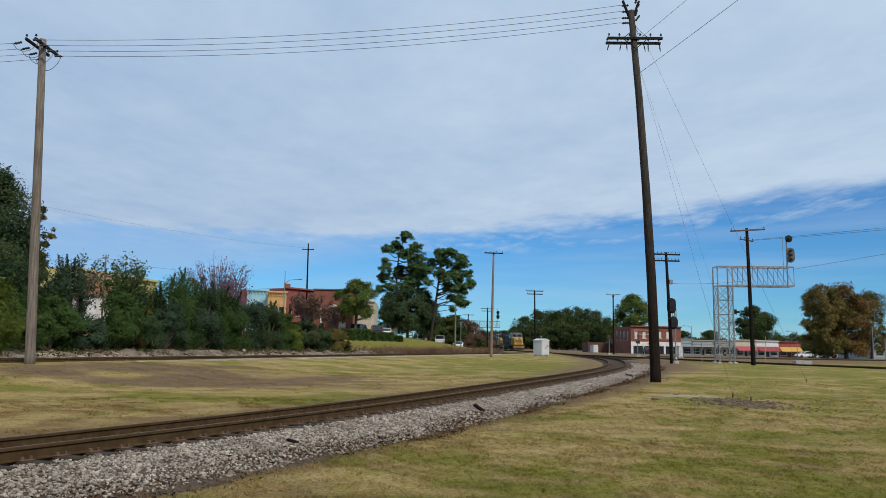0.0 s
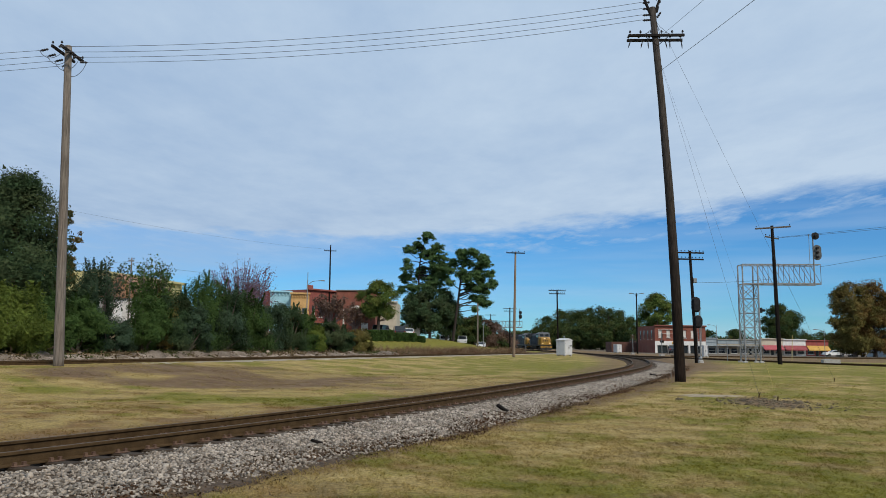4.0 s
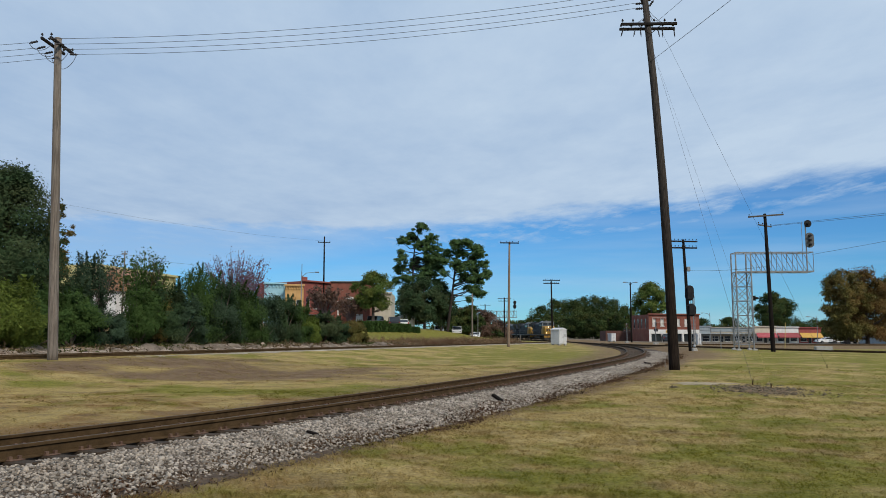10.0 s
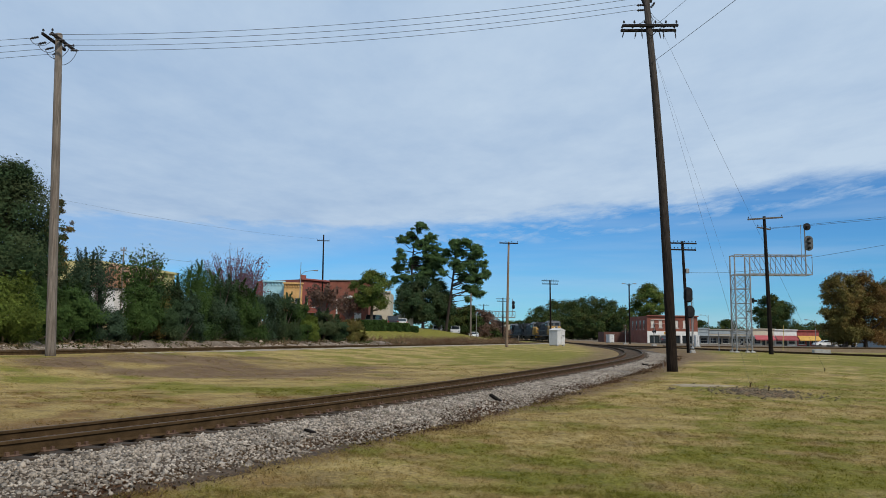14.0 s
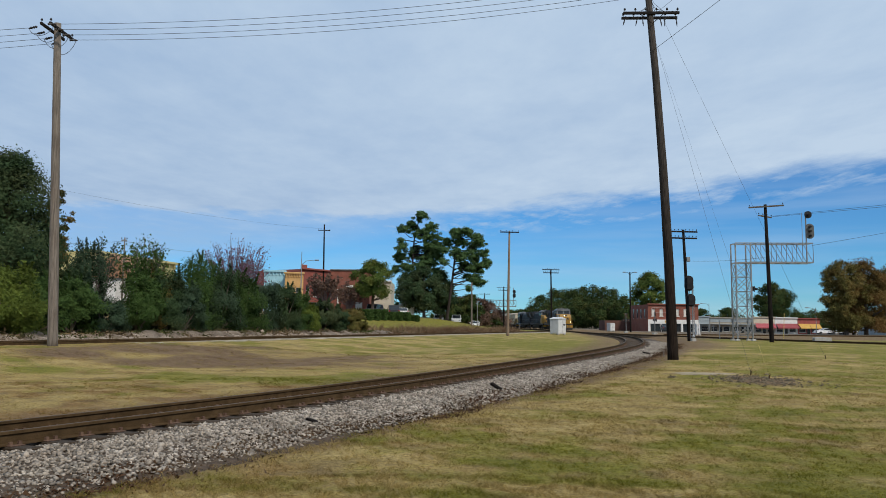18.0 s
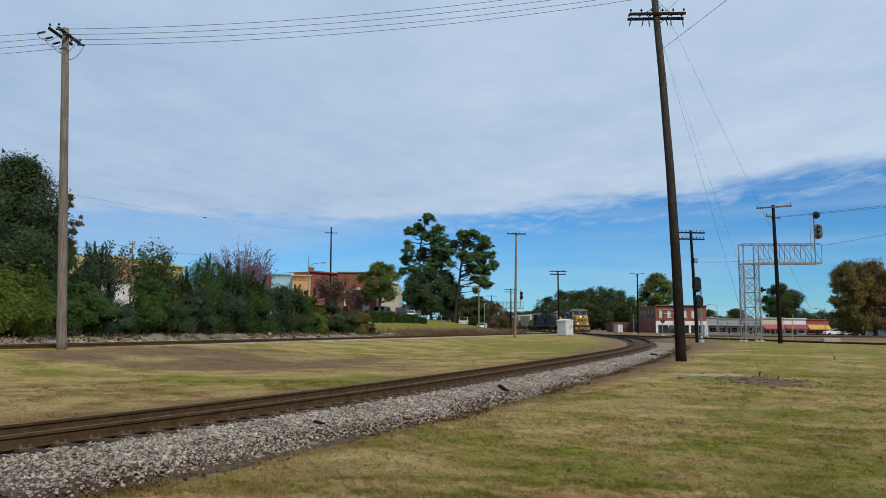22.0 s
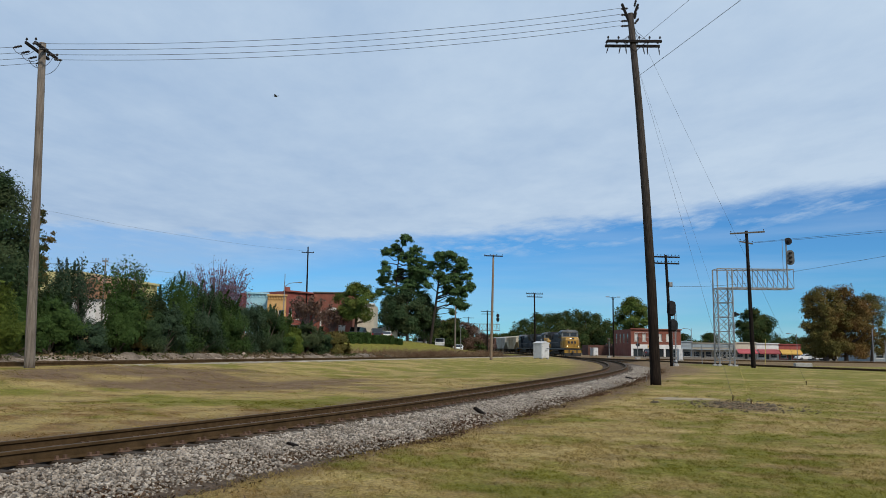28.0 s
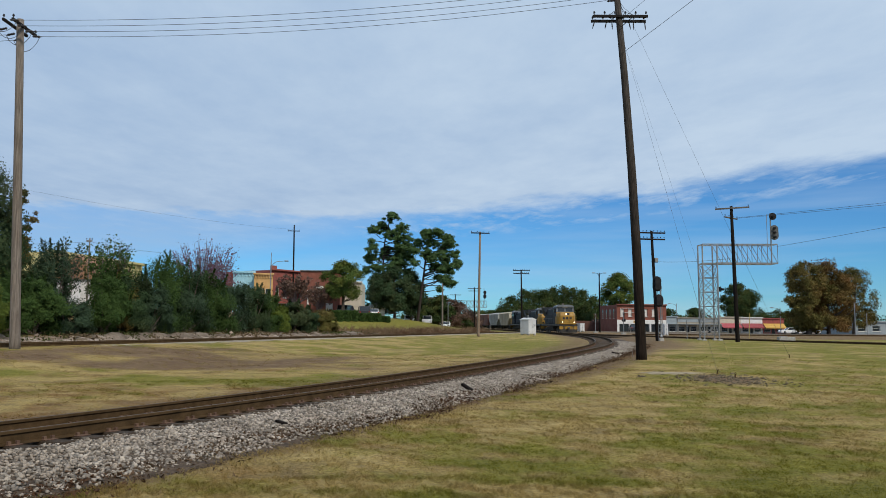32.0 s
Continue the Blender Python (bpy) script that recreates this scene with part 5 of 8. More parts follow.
# guys of the leaning pole and their pegs
for i, (u, tgt, f) in enumerate((((10.1, 24.8), (10.1, 24.8), 0.9), ((10.05, 23.3), (10.05, 23.3), 0.89), ((17.2, 34.0), (17.2, 34.0), 0.0))):
    g = (u[0], u[1], gz(*u) + 0.1)
    line("guy_wire", rb + rd * f if f else rb + arm_f + Vector((0.55, 0, -0.12)), g, 0.0, (0.0045, 0.003, 0.005)[i], "thin steel guy wire of the leaning pole", 4)
    pg = thing("guy_anchor", pose(u[0], u[1], gz(*u), 0, 10, 20 * i), "short rusty anchor rod standing in bare soil", "anchor", "guy anchors")
    part("rod", Shape().tube((0, 0, -0.1), (0, 0, 0.13), 0.02, n=6), M["rail"], pg)
    part("eye", Shape().pipe([(0.032 * math.cos(a), 0, 0.14 + 0.028 * math.sin(a)) for a in np.linspace(0, 6.0, 9)], 0.009, 5), M["rail"], pg)
g0 = Vector((10.05, 23.3, gz(10.05, 23.3) + 0.1))
gd = (rb + rd * 0.89 - g0).normalized()
tagged(part("guy_guard", Shape().tube(g0 + gd * 0.2, g0 + gd * 1.1, 0.007, n=6), M["yellow_pipe"]), "thin yellow plastic guard on a guy wire", "guard")

# farther poles
def t_pole(u_base, dep, top_v, r, material, arms, label, lean=(0, 0), direction=(1, 0.1, 0)):
    x, y = u_base, dep
    z = gz(x, y)
    th, d = wooden_pole("telegraph_pole", (x, y, z), (x + lean[0], y + lean[1], top_v), r, r * 0.65, material, label, "")
    for below, half, m_, pins in arms:
        crossarm(th, d + Vector((0, -r, -below)), half, direction, m_, pins, False, 0.13, 0.95)
    return th


t_pole(8.04, 90, 12.8, 0.17, M["pole_tan"], [(0.18, 1.13, M["arm"], 4)], "slim pale new wooden pole with a short crossarm", (0.2, 0))
t_pole(17.96, 122, 10.57, 0.16, M["pole_dark"], [(0.12, 1.4, M["arm"], 8), (0.62, 1.3, M["arm"], 8)], "black telegraph pole with two crossarms of insulators", (-0.1, 0))
tp = t_pole(21.99, 67, 10.23, 0.17, M["pole_dark"], [(0.2, 1.25, M["arm"], 8), (0.78, 1.2, M["arm"], 8)], "black telegraph pole with two crossarms of insulators", (-0.35, 0))
part("junction_box", Shape().box(0.0, -0.1, 7.2, 0.3, 0.25, 0.42, 0.03), M["galv"], tp, "small grey junction box")
sp = t_pole(27.94, 64, 12.09, 0.19, M["pole_dark"], [(0.2, 1.42, M["arm_mid"], 2)], "tall black pole with weathered grey crossarm beside the signal bridge", (-0.2, 0), (1, -0.2, 0.05))
crossarm(sp, Vector((-0.2, 0.1, 11.07 - gz(27.94, 64))), 0.8, (1, 0.5, -0.06), M["arm_mid"], 4, False)
t_pole(14.14, 240, 11.22, 0.2, M["pole_dark"], [(0.3, 1.7, M["arm"], 6)], "distant telegraph pole with crossarm")
t_pole(15.99, 190, 10.94, 0.2, M["pole_dark"], [(0.3, 1.7, M["arm"], 8), (0.9, 1.5, M["arm"], 6)], "distant black telegraph pole with two crossarms")
t_pole(5.65, 135, 8.99, 0.17, M["pole_grey"], [], "plain grey wooden pole on the bank")
t_pole(-19.24, 125, 17.86, 0.16, M["pole_dark"], [(1.0, 1.0, M["arm"], 2)], "tall thin dark pole behind the brick houses", (-0.1, 0))
t_pole(7.39, 150, 6.11, 0.08, M["galv"], [], "thin grey post by the line")
S0 = Vector((27.94 - 0.2, 64, 11.75))
line("wire", S0 + Vector((0.7, 0.2, -0.62)), (62, 29.2, 12.75), 0.4, 0.012)
line("wire", S0 + Vector((0.6, 0.2, -0.68)), (62, 29.8, 12.55), 0.5, 0.012)
line("wire", S0 + Vector((3.9, 0, -3.15)), (62, 29.5, 15.3), 0.5, 0.012)
line("wire", Vector((21.54, 67, 7.45)), S0 + Vector((-0.1, 0, -4.2)), 0.15, 0.012)
line("wire", (-62, 32, 18.1), (-19.24, 125, 17.1), 2.2, 0.008, "thin overhead wire above the bushes", 40)
line("wire", (-25.96, 62, 8.2), (-40, 58, 8.4), 0.5, 0.01, "thin overhead wire above the bushes")
line("wire", (-25.96, 62, 8.2), (-22.2, 80, 8.9), 0.3, 0.01, "thin overhead wire above the bushes")


# ---- signals ----
def head_shape(w, h, d):
    """An oval background plate with a body behind it."""
    sh = Shape()
    n = 20
    ring = [(w / 2 * math.cos(a), (h - w) / 2 * (1 if math.sin(a) > 0 else -1) + w / 2 * math.sin(a)) for a in np.linspace(0, math.tau, n, endpoint=False)]
    sh.prism(ring, -0.02, 0.02)
    return sh


def signal_head(th, at, w, h, lamps, turn, plate):
    m = Matrix.Translation(at) @ pose(0, 0, 0, 0, 0, turn)
    hd = part("signal_head", head_shape(w, h, 0.3), plate, th, m=m)
    part("housing", Shape().box(0, 0.16, 0, w * 0.55, 0.26, h * 0.8, 0.03), M["black"], hd)
    for k in range(lamps):
        z = (k - (lamps - 1) / 2) * (h - w * 0.2) / max(1, lamps) if lamps > 1 else 0
        part("hood", Shape().pipe([(0, -0.02, z), (0, -0.28, z - 0.02)], [0.12, 0.11], 10), M["black"], hd)
        part("lens", Shape().lathe([(0.1, 0), (0.08, 0.02)], 12), M["glass"], hd, m=pose(0, -0.025, z, 90, 0, 0))
    return hd


def signal_bridge(x, y, turn, h, side, boom_lo, boom_len, r, name, label):
    z = gz(x, y)
    th = thing(name, pose(x, y, z, 0, 0, turn), label, "signal bridge")
    hs = side / 2
    for a in (-hs, hs):
        for b in (-hs, hs):
            part("leg", Shape().box(a, b, h / 2, r * 2, r * 2, h, 0.01), M["galv"], th)
            part("footing", Shape().box(a * 1.05, b * 1.05, 0.03, 0.36, 0.36, 0.24, 0.04), M["concrete"], th)
    levels = np.linspace(0.5, boom_lo, 6)
    for face in range(4):
        ca, sa = math.cos(face * math.pi / 2), math.sin(face * math.pi / 2)

        def pt(s, zz):
            u, w = s * hs, -hs
            return (u * ca - w * sa, u * sa + w * ca, zz)

        for i in range(len(levels)):
            part("strut", Shape().tube(pt(-1, levels[i]), pt(1, levels[i]), r * 0.6, n=4), M["galv"], th)
            if i + 1 < len(levels):
                part("diagonal", Shape().tube(pt(-1, levels[i]), pt(1, levels[i + 1]), r * 0.55, n=4), M["galv"], th)
                part("diagonal", Shape().tube(pt(1, levels[i]), pt(-1, levels[i + 1]), r * 0.55, n=4), M["galv"], th)
    x0, x1 = -hs, hs + boom_len
    for b in (-hs, hs):
        for zz in (boom_lo, h):
            part("chord", Shape().box((x0 + x1) / 2, b, zz, x1 - x0, r * 1.8, r * 1.8, 0.01), M["galv"], th)
        cells = 6
        for k in range(cells + 1):
            xx = hs + boom_len * k / cells
            part("post", Shape().tube((xx, b, boom_lo), (xx, b, h), r * 0.5, n=4), M["galv"], th)
            if k < cells:
                part("diagonal", Shape().tube((xx, b, h), (xx + boom_len / cells, b, boom_lo), r * 0.5, n=4), M["galv"], th)
    for k in range(8):
        xx = x0 + (x1 - x0) * k / 7
        for zz in (boom_lo, h):
            part("strut", Shape().tube((xx, -hs, zz), (xx, hs, zz), r * 0.5, n=4), M["galv"], th)
    part("walkway", Shape().box(hs + boom_len / 2, 0, boom_lo + 0.08, boom_len, side * 0.7, 0.04), M["galv"], th)
    return th, x1


SBX, SBY = 27.91, 70.0
sb_h = 9.34 - gz(SBX, SBY)
sb_lo = 7.55 - gz(SBX, SBY)
sb, x1 = signal_bridge(SBX, SBY, -4, sb_h, 1.36, sb_lo, 5.6, 0.055, "signal_bridge", "galvanised lattice cantilever signal bridge beside the track")
part("signal_mast", Shape().tube((x1 - 0.6, -0.75, sb_lo - 0.05), (x1 - 0.6, -0.75, sb_h + 2.9), 0.065, n=8), M["galv"], sb)
signal_head(sb, (x1 - 0.42, -0.88, sb_h + 2.6), 0.64, 0.68, 1, -4, M["black"])
signal_head(sb, (x1 - 0.32, -0.88, sb_h + 1.08), 0.76, 1.4, 3, -4, M["signal"])
part("ladder_rail", Shape().tube((x1 - 0.98, -0.85, sb_h), (x1 - 0.98, -0.85, sb_h + 2.8), 0.025, n=5), M["galv"], sb)
signal_head(sb, (1.05, -0.3, 5.14 - gz(SBX, SBY)), 0.5, 0.55, 1, 80, M["black"])
sb2, x2 = signal_bridge(14.36, 205, -6, 8.16 - 0.3, 1.6, 6.49 - 0.3, 5.4, 0.07, "signal_bridge", "distant lattice cantilever signal bridge over the line")
signal_head(sb2, (x2 - 0.5, -0.9, 10.14), 0.85, 0.95, 1, 0, M["black"])
signal_head(sb2, (x2 - 0.5, -0.9, 9.08), 0.85, 1.2, 1, 0, M["black"])
part("signal_mast", Shape().tube((x2 - 0.7, -0.8, 6.49), (x2 - 0.7, -0.8, 11.21), 0.08, n=6), M["galv"], sb2)

MX, MY = 22, 66.0
mz = gz(MX, MY)
ms = thing("signal_mast", pose(MX, MY, mz), "slim grey signal mast with two black oval heads", "railway signal")
part("mast", Shape().tube((0, 0, 0), (0, 0, 5.98 - mz), 0.055, n=8), M["galv"], ms)
part("base", Shape().box(0, 0, 0.08, 0.4, 0.4, 0.3, 0.05), M["concrete"], ms)
part("base_flange", Shape().lathe([(0.14, 0.35), (0.14, 0.42), (0.08, 0.55)], 10), M["galv"], ms)
signal_head(ms, (-0.32, -0.1, 5.39 - mz), 0.78, 1.35, 3, 175, M["black"])
signal_head(ms, (-0.2, -0.1, 3.91 - mz), 0.84, 1.1, 2, 175, M["black"])
for k in range(14):
    part("ladder_rung", Shape().tube((-0.18, 0.15, 0.5 + 0.3 * k), (0.18, 0.15, 0.5 + 0.3 * k), 0.012, n=4), M["galv"], ms)
for s in (-0.18, 0.18):
    part("ladder_rail", Shape().tube((s, 0.15, 0.0), (s, 0.15, 4.8), 0.02, n=4), M["galv"], ms)


# ---- trackside cabinets ----
def relay_house(x, y, w, d, h, turn, label, gable=True, name="relay_house"):
    th = thing(name, pose(x, y, gz(x, y), 0, 0, turn), label, "equipment cabinet")
    part("wall_shell", Shape().box(0, 0, 0.14 + h / 2, w, d, h, 0.03), M["white"], th)
    if gable:
        poly = [(-w / 2 - 0.08, h + 0.14), (w / 2 + 0.08, h + 0.14), (w / 2 + 0.08, h + 0.2), (0, h + 0.46), (-w / 2 - 0.08, h + 0.2)]
        part("roof", Shape().prism(poly, -d / 2 - 0.08, d / 2 + 0.08), M["white"], th)
        part("roof_vent", Shape().lathe([(0.08, h + 0.4), (0.08, h + 0.68), (0.14, h + 0.73), (0.02, h + 0.83)], 8), M["galv"], th)
    else:
        part("roof", Shape().box(0, 0, h + 0.17, w + 0.08, d + 0.08, 0.06, 0.02), M["white"], th)
    for s in (-1, 1):
        dr = part("door", Shape().box(s * w * 0.23, -d / 2 - 0.02, 0.14 + h * 0.5, w * 0.42, 0.04, h * 0.88, 0.01), M["white"], th)
        part("handle", Shape().box(s * w * 0.06, -d / 2 - 0.06, 0.14 + h * 0.5, 0.03, 0.04, 0.2), M["galv"], dr)
        for zz in (0.2, 0.8):
            part("hinge", Shape().tube((s * w * 0.44, -d / 2 - 0.045, 0.14 + h * zz - 0.08), (s * w * 0.44, -d / 2 - 0.045, 0.14 + h * zz + 0.08), 0.02, n=6), M["galv"], dr)
    for a in (-1, 1):
        for b in (-1, 1):
            part("foot", Shape().box(a * w * 0.38, b * d * 0.38, 0.03, 0.3, 0.3, 0.24, 0.03), M["concrete"], th)
    return th


rh_ = relay_house(17.4, 112, 1.75, 1.6, 2.1, 42, "white steel relay house with peaked roof on concrete feet")
for k, (w, z) in enumerate(((0.95, 1.62), (0.8, 1.5))):
    part("lettering_bar", Shape().box(0.875 + 0.003, 0.0, z, 0.006, w, 0.07), M["black"], rh_)
part("lettering_bar", Shape().box(0.42, -0.86, 1.5, 0.5, 0.012, 0.09).box(0.42, -0.86, 1.34, 0.34, 0.012, 0.07), M["black"], rh_, "dark unreadable lettering bars")
relay_house(33.76, 150, 1.25, 1.05, 1.45, 30, "white steel equipment cabinet by the crossing", False, "equipment_cabinet")
relay_house(34.9, 103, 0.58, 0.52, 1.4, 10, "narrow white equipment cabinet by the track", False, "equipment_cabinet")
cb = thing("concrete_block", pose(33.17, 66, gz(33.17, 66), 0, 0, -12), "pale concrete foundation block with low cap in the grass", "concrete block")
part("block", Shape().box(0, 0, 0.2, 1.35, 0.8, 0.44, 0.03), M["concrete"], cb)
part("cap", Shape().box(-0.2, 0, 0.43, 0.5, 0.5, 0.06, 0.02), M["galv"], cb)
fp = thing("fence_post", pose(28.72, 78, gz(28.72, 78)), "thin grey steel marker post in the grass", "post")
part("post", Shape().tube((0, 0, 0), (0, 0, 1.9), 0.04, n=6), M["galv"], fp)
ym = thing("marker_post", pose(33.45, 74, gz(33.45, 74)), "thin yellow marker stake beside the track", "post")
part("post", Shape().tube((0, 0, 0), (0.15, 0, 2.6), 0.03, n=6), M["yellow_pipe"], ym)
sw = thing("switch_stand", pose(17.63, 168, 0.1), "small blue-grey switch stand beside the line", "switch stand")
part("stand", Shape().lathe([(0.22, 0), (0.2, 0.25), (0.09, 0.4), (0.08, 1.5), (0.12, 1.55)], 8), M["pole_grey"], sw)
part("lever", Shape().tube((0, 0, 0.9), (-0.35, 0, 0.1), 0.05, n=5), M["pole_grey"], sw)
part("target", Shape().box(0, 0, 1.4, 0.24, 0.05, 0.28, 0.02), mat("blue_grey_target", (0.1, 0.14, 0.24), (0.15, 0.2, 0.3), 5, 0.6), sw)
st = thing("timber_scrap", pose(*(1.44, 19.1, 0.17), 10, 28, -35), "short dark broken timber lying on the ballast", "timber")
part("timber", Shape().box(0, 0, 0, 0.38, 0.1, 0.07, 0.015), M["pole_dark"], st)
for p, turn, size in (((11.6, 42.8, 0.17), -40, 0.42), ((-2.06, 12.5, 0.16), -20, 0.22)):
    s2 = thing("timber_scrap", pose(*p, 6, 12, turn), "short dark broken timber lying on the ballast", "timber")
    part("timber", Shape().box(0, 0, 0, size, size * 0.26, size * 0.18, 0.012), M["pole_dark"], s2)
st2 = copy_thing(st, pose(11.95, 44, 0.1, 0, 12, -40))
st3 = copy_thing(st, pose(-2.2, 12.9, 0.05, 0, 8, 60))
pk = thing("survey_stake", pose(10.59, 36, gz(10.59, 36)), "small weathered wooden stake in the verge", "stake")
part("stake", Shape().box(0, 0, 0.14, 0.04, 0.04, 0.36, 0.008), M["pole_grey"], pk)



# ---- buildings ----
W = dict(
    brick=mat("red_brick_wall", (0.165, 0.055, 0.038), (0.23, 0.082, 0.056), 1.2, 0.9, bump=0.3, fine=9, stain=(0.18, 0.09, 0.07)),
    # darkbrick: brick darkened to carry the outbuilding's shade; also colours the crossing lenses
    darkbrick=mat("shade_dark_brick_wall", (0.07, 0.032, 0.025), (0.11, 0.052, 0.04), 1.2, 0.9, bump=0.3, fine=9),
    red=mat("red_painted_wall", (0.2, 0.058, 0.046), (0.26, 0.082, 0.064), 1.0, 0.8, bump=0.2, fine=9, stain=(0.26, 0.06, 0.05)),
    yellow=mat("pale_yellow_siding", (0.42, 0.37, 0.16), (0.5, 0.45, 0.22), 1.0, 0.8, bump=0.3, fine=7, stretch=(0.4, 0.4, 6)),
    teal=mat("teal_painted_wall", (0.24, 0.46, 0.56), (0.32, 0.54, 0.63), 1.0, 0.7, bump=0.2, fine=9),
    orange=mat("orange_painted_wall", (0.46, 0.27, 0.1), (0.55, 0.34, 0.14), 1.0, 0.8, bump=0.2, fine=9, stain=(0.4, 0.24, 0.1)),
    cream=mat("cream_stucco", (0.42, 0.38, 0.3), (0.5, 0.455, 0.37), 1.0, 0.9, bump=0.2, fine=12),
    white=mat("white_painted_wall", (0.56, 0.56, 0.55), (0.66, 0.66, 0.65), 1.0, 0.8, bump=0.15, fine=9, stain=(0.5, 0.47, 0.43), grain=0.1),
    grey=mat("grey_metal_siding", (0.21, 0.25, 0.27), (0.28, 0.315, 0.335), 1.0, 0.6, bump=0.2, fine=9, stretch=(6, 6, 0.3)),
    beige=mat("beige_brick_wall", (0.27, 0.24, 0.19), (0.34, 0.305, 0.25), 1.0, 0.9, bump=0.3, fine=9),
    darkred=mat("dark_red_fascia", (0.22, 0.045, 0.04), (0.29, 0.07, 0.06), 1.0, 0.7, bump=0.2, fine=9),
    roof=mat("tar_roof", (0.1, 0.095, 0.09), (0.17, 0.16, 0.15), 1.0, 0.9),
    brownroof=mat("brown_shingle_roof", (0.2, 0.11, 0.06), (0.3, 0.17, 0.1), 2.0, 0.9, bump=0.5, fine=8),
    awn_red=mat("red_awning_cloth", (0.3, 0.06, 0.075), (0.37, 0.09, 0.1), 2.0, 0.8, bump=0.1),
    awn_rust=mat("brick_red_awning_cloth", (0.22, 0.045, 0.05), (0.28, 0.065, 0.07), 2.0, 0.8, bump=0.1),
    awn_yel=mat("golden_awning_cloth", (0.46, 0.27, 0.06), (0.53, 0.33, 0.085), 2.0, 0.8, bump=0.1),
    trim=mat("pale_trim_paint", (0.5, 0.485, 0.455), (0.58, 0.565, 0.535), 2.0, 0.7, bump=0.05),
)


def wall_piece(w, h, t, holes):
    """A wall of real thickness with rectangular holes (x0, z0, x1, z1), one closed surface."""
    xs = sorted({0, w, *[a for q in holes for a in (q[0], q[2])]})
    zs = sorted({0, h, *[a for q in holes for a in (q[1], q[3])]})
    nx, nz = len(xs), len(zs)
    solid = {}
    for i in range(nx - 1):
        for k in range(nz - 1):
            cx, cz = (xs[i] + xs[i + 1]) / 2, (zs[k] + zs[k + 1]) / 2
            solid[i, k] = not any(q[0] < cx < q[2] and q[1] < cz < q[3] for q in holes)
    v = [(x, y, z) for y in (0, t) for x in xs for z in zs]

    def at(i, k, b):
        return b * nx * nz + i * nz + k

    f = []
    for (i, k), on in solid.items():
        if not on:
            continue
        f.append((at(i, k, 0), at(i + 1, k, 0), at(i + 1, k + 1, 0), at(i, k + 1, 0)))
        f.append((at(i, k, 1), at(i, k + 1, 1), at(i + 1, k + 1, 1), at(i + 1, k, 1)))
        for (a, b), (di, dk) in ((((0, 0), (0, 1)), (-1, 0)), (((1, 0), (1, 1)), (1, 0)), (((0, 0), (1, 0)), (0, -1)), (((0, 1), (1, 1)), (0, 1))):
            if not solid.get((i + di, k + dk), False):
                p, q = (i + a[0], k + a[1]), (i + b[0], k + b[1])
                f.append((at(*p, 0), at(*q, 0), at(*q, 1), at(*p, 1)))
    return Shape().add(v, f)


def window(parent, q, deep, bars=(1, 1), frame_mat=None, name="window"):
    x0, z0, x1, z1 = q
    w, h = x1 - x0, z1 - z0
    fm = frame_mat or W["trim"]
    sh = Shape()
    b = 0.07
    for a in (0, 1):
        sh.box(x0 + b / 2 + a * (w - b), deep, (z0 + z1) / 2, b, 0.08, h)
        sh.box((x0 + x1) / 2, deep, z0 + b / 2 + a * (h - b), w - 2 * b, 0.08, b)
    for k in range(1, bars[0]):
        sh.box(x0 + w * k / bars[0], deep, (z0 + z1) / 2, 0.05, 0.06, h - 2 * b)
    for k in range(1, bars[1]):
        sh.box((x0 + x1) / 2, deep, z0 + h * k / bars[1], w - 2 * b, 0.06, 0.05)
    fr = part(name, sh, fm, parent)
    part("pane", Shape().box((x0 + x1) / 2, deep + 0.03, (z0 + z1) / 2, w - b, 0.015, h - b), M["glass"], fr)
    if name == "window":
        part("sill", Shape().box((x0 + x1) / 2, -0.03, z0 - 0.05, w + 0.2, 0.18, 0.1, 0.01), fm, fr)
    return fr


def building(x0, y0, x1, y1, depth, z0, z1, wall, label, wins=(), doors=(), side_wins=(), cornice=None, dentils=0, fascia=None, name="building", bars=(1, 2), parapet=0.4, cat="building", side_wall=None, group=""):
    """A flat-roofed block; its front runs from (x0, y0) to (x1, y1), depth goes away from it."""
    L, h = math.hypot(x1 - x0, y1 - y0), z1 - z0
    ang = math.degrees(math.atan2(y1 - y0, x1 - x0))
    th = thing(name, pose(x0, y0, z0, 0, 0, ang), label, cat, group)
    t = 0.3
    holes = [tuple(q) for q in list(wins) + list(doors)]
    part("front_wall", wall_piece(L, h, t, holes), wall, th)
    sw_ = side_wall or wall
    for k, x in enumerate((0.0, L - t)):
        holes2 = side_wins if k == 0 else ()
        w2 = part("side_wall", wall_piece(depth - t, h, t, holes2), sw_, th, m=Matrix.Translation((x + t, t, 0)) @ pose(0, 0, 0, 0, 0, 90))
        for q in holes2:
            window(w2, q, t * 0.75, bars)
    part("back_wall", Shape().box(L / 2, depth + t / 2, h / 2, L, t, h), sw_, th)
    part("roof", Shape().box(L / 2, depth / 2 + t / 2, h - parapet, L - 2 * t, depth - t, 0.12), W["roof"], th)
    for q in wins:
        window(th, q, t * 0.6, bars)
    for q in doors:
        window(th, q, t * 0.6, (1, 1), name="door")
    if cornice:
        part("cornice", Shape().box(L / 2, -0.08, h + 0.06, L + 0.3, 0.55, 0.28, 0.04), cornice, th)
    for k in range(dentils):
        part("bracket", Shape().box((k + 0.5) * L / dentils, -0.12, h - 0.3, 0.16, 0.24, 0.5, 0.02), cornice or wall, th)
    if fascia:
        part("fascia", Shape().box(L / 2, -0.04, fascia[1], L - 0.1, 0.08, fascia[2], 0.01), fascia[0], th)
    return th


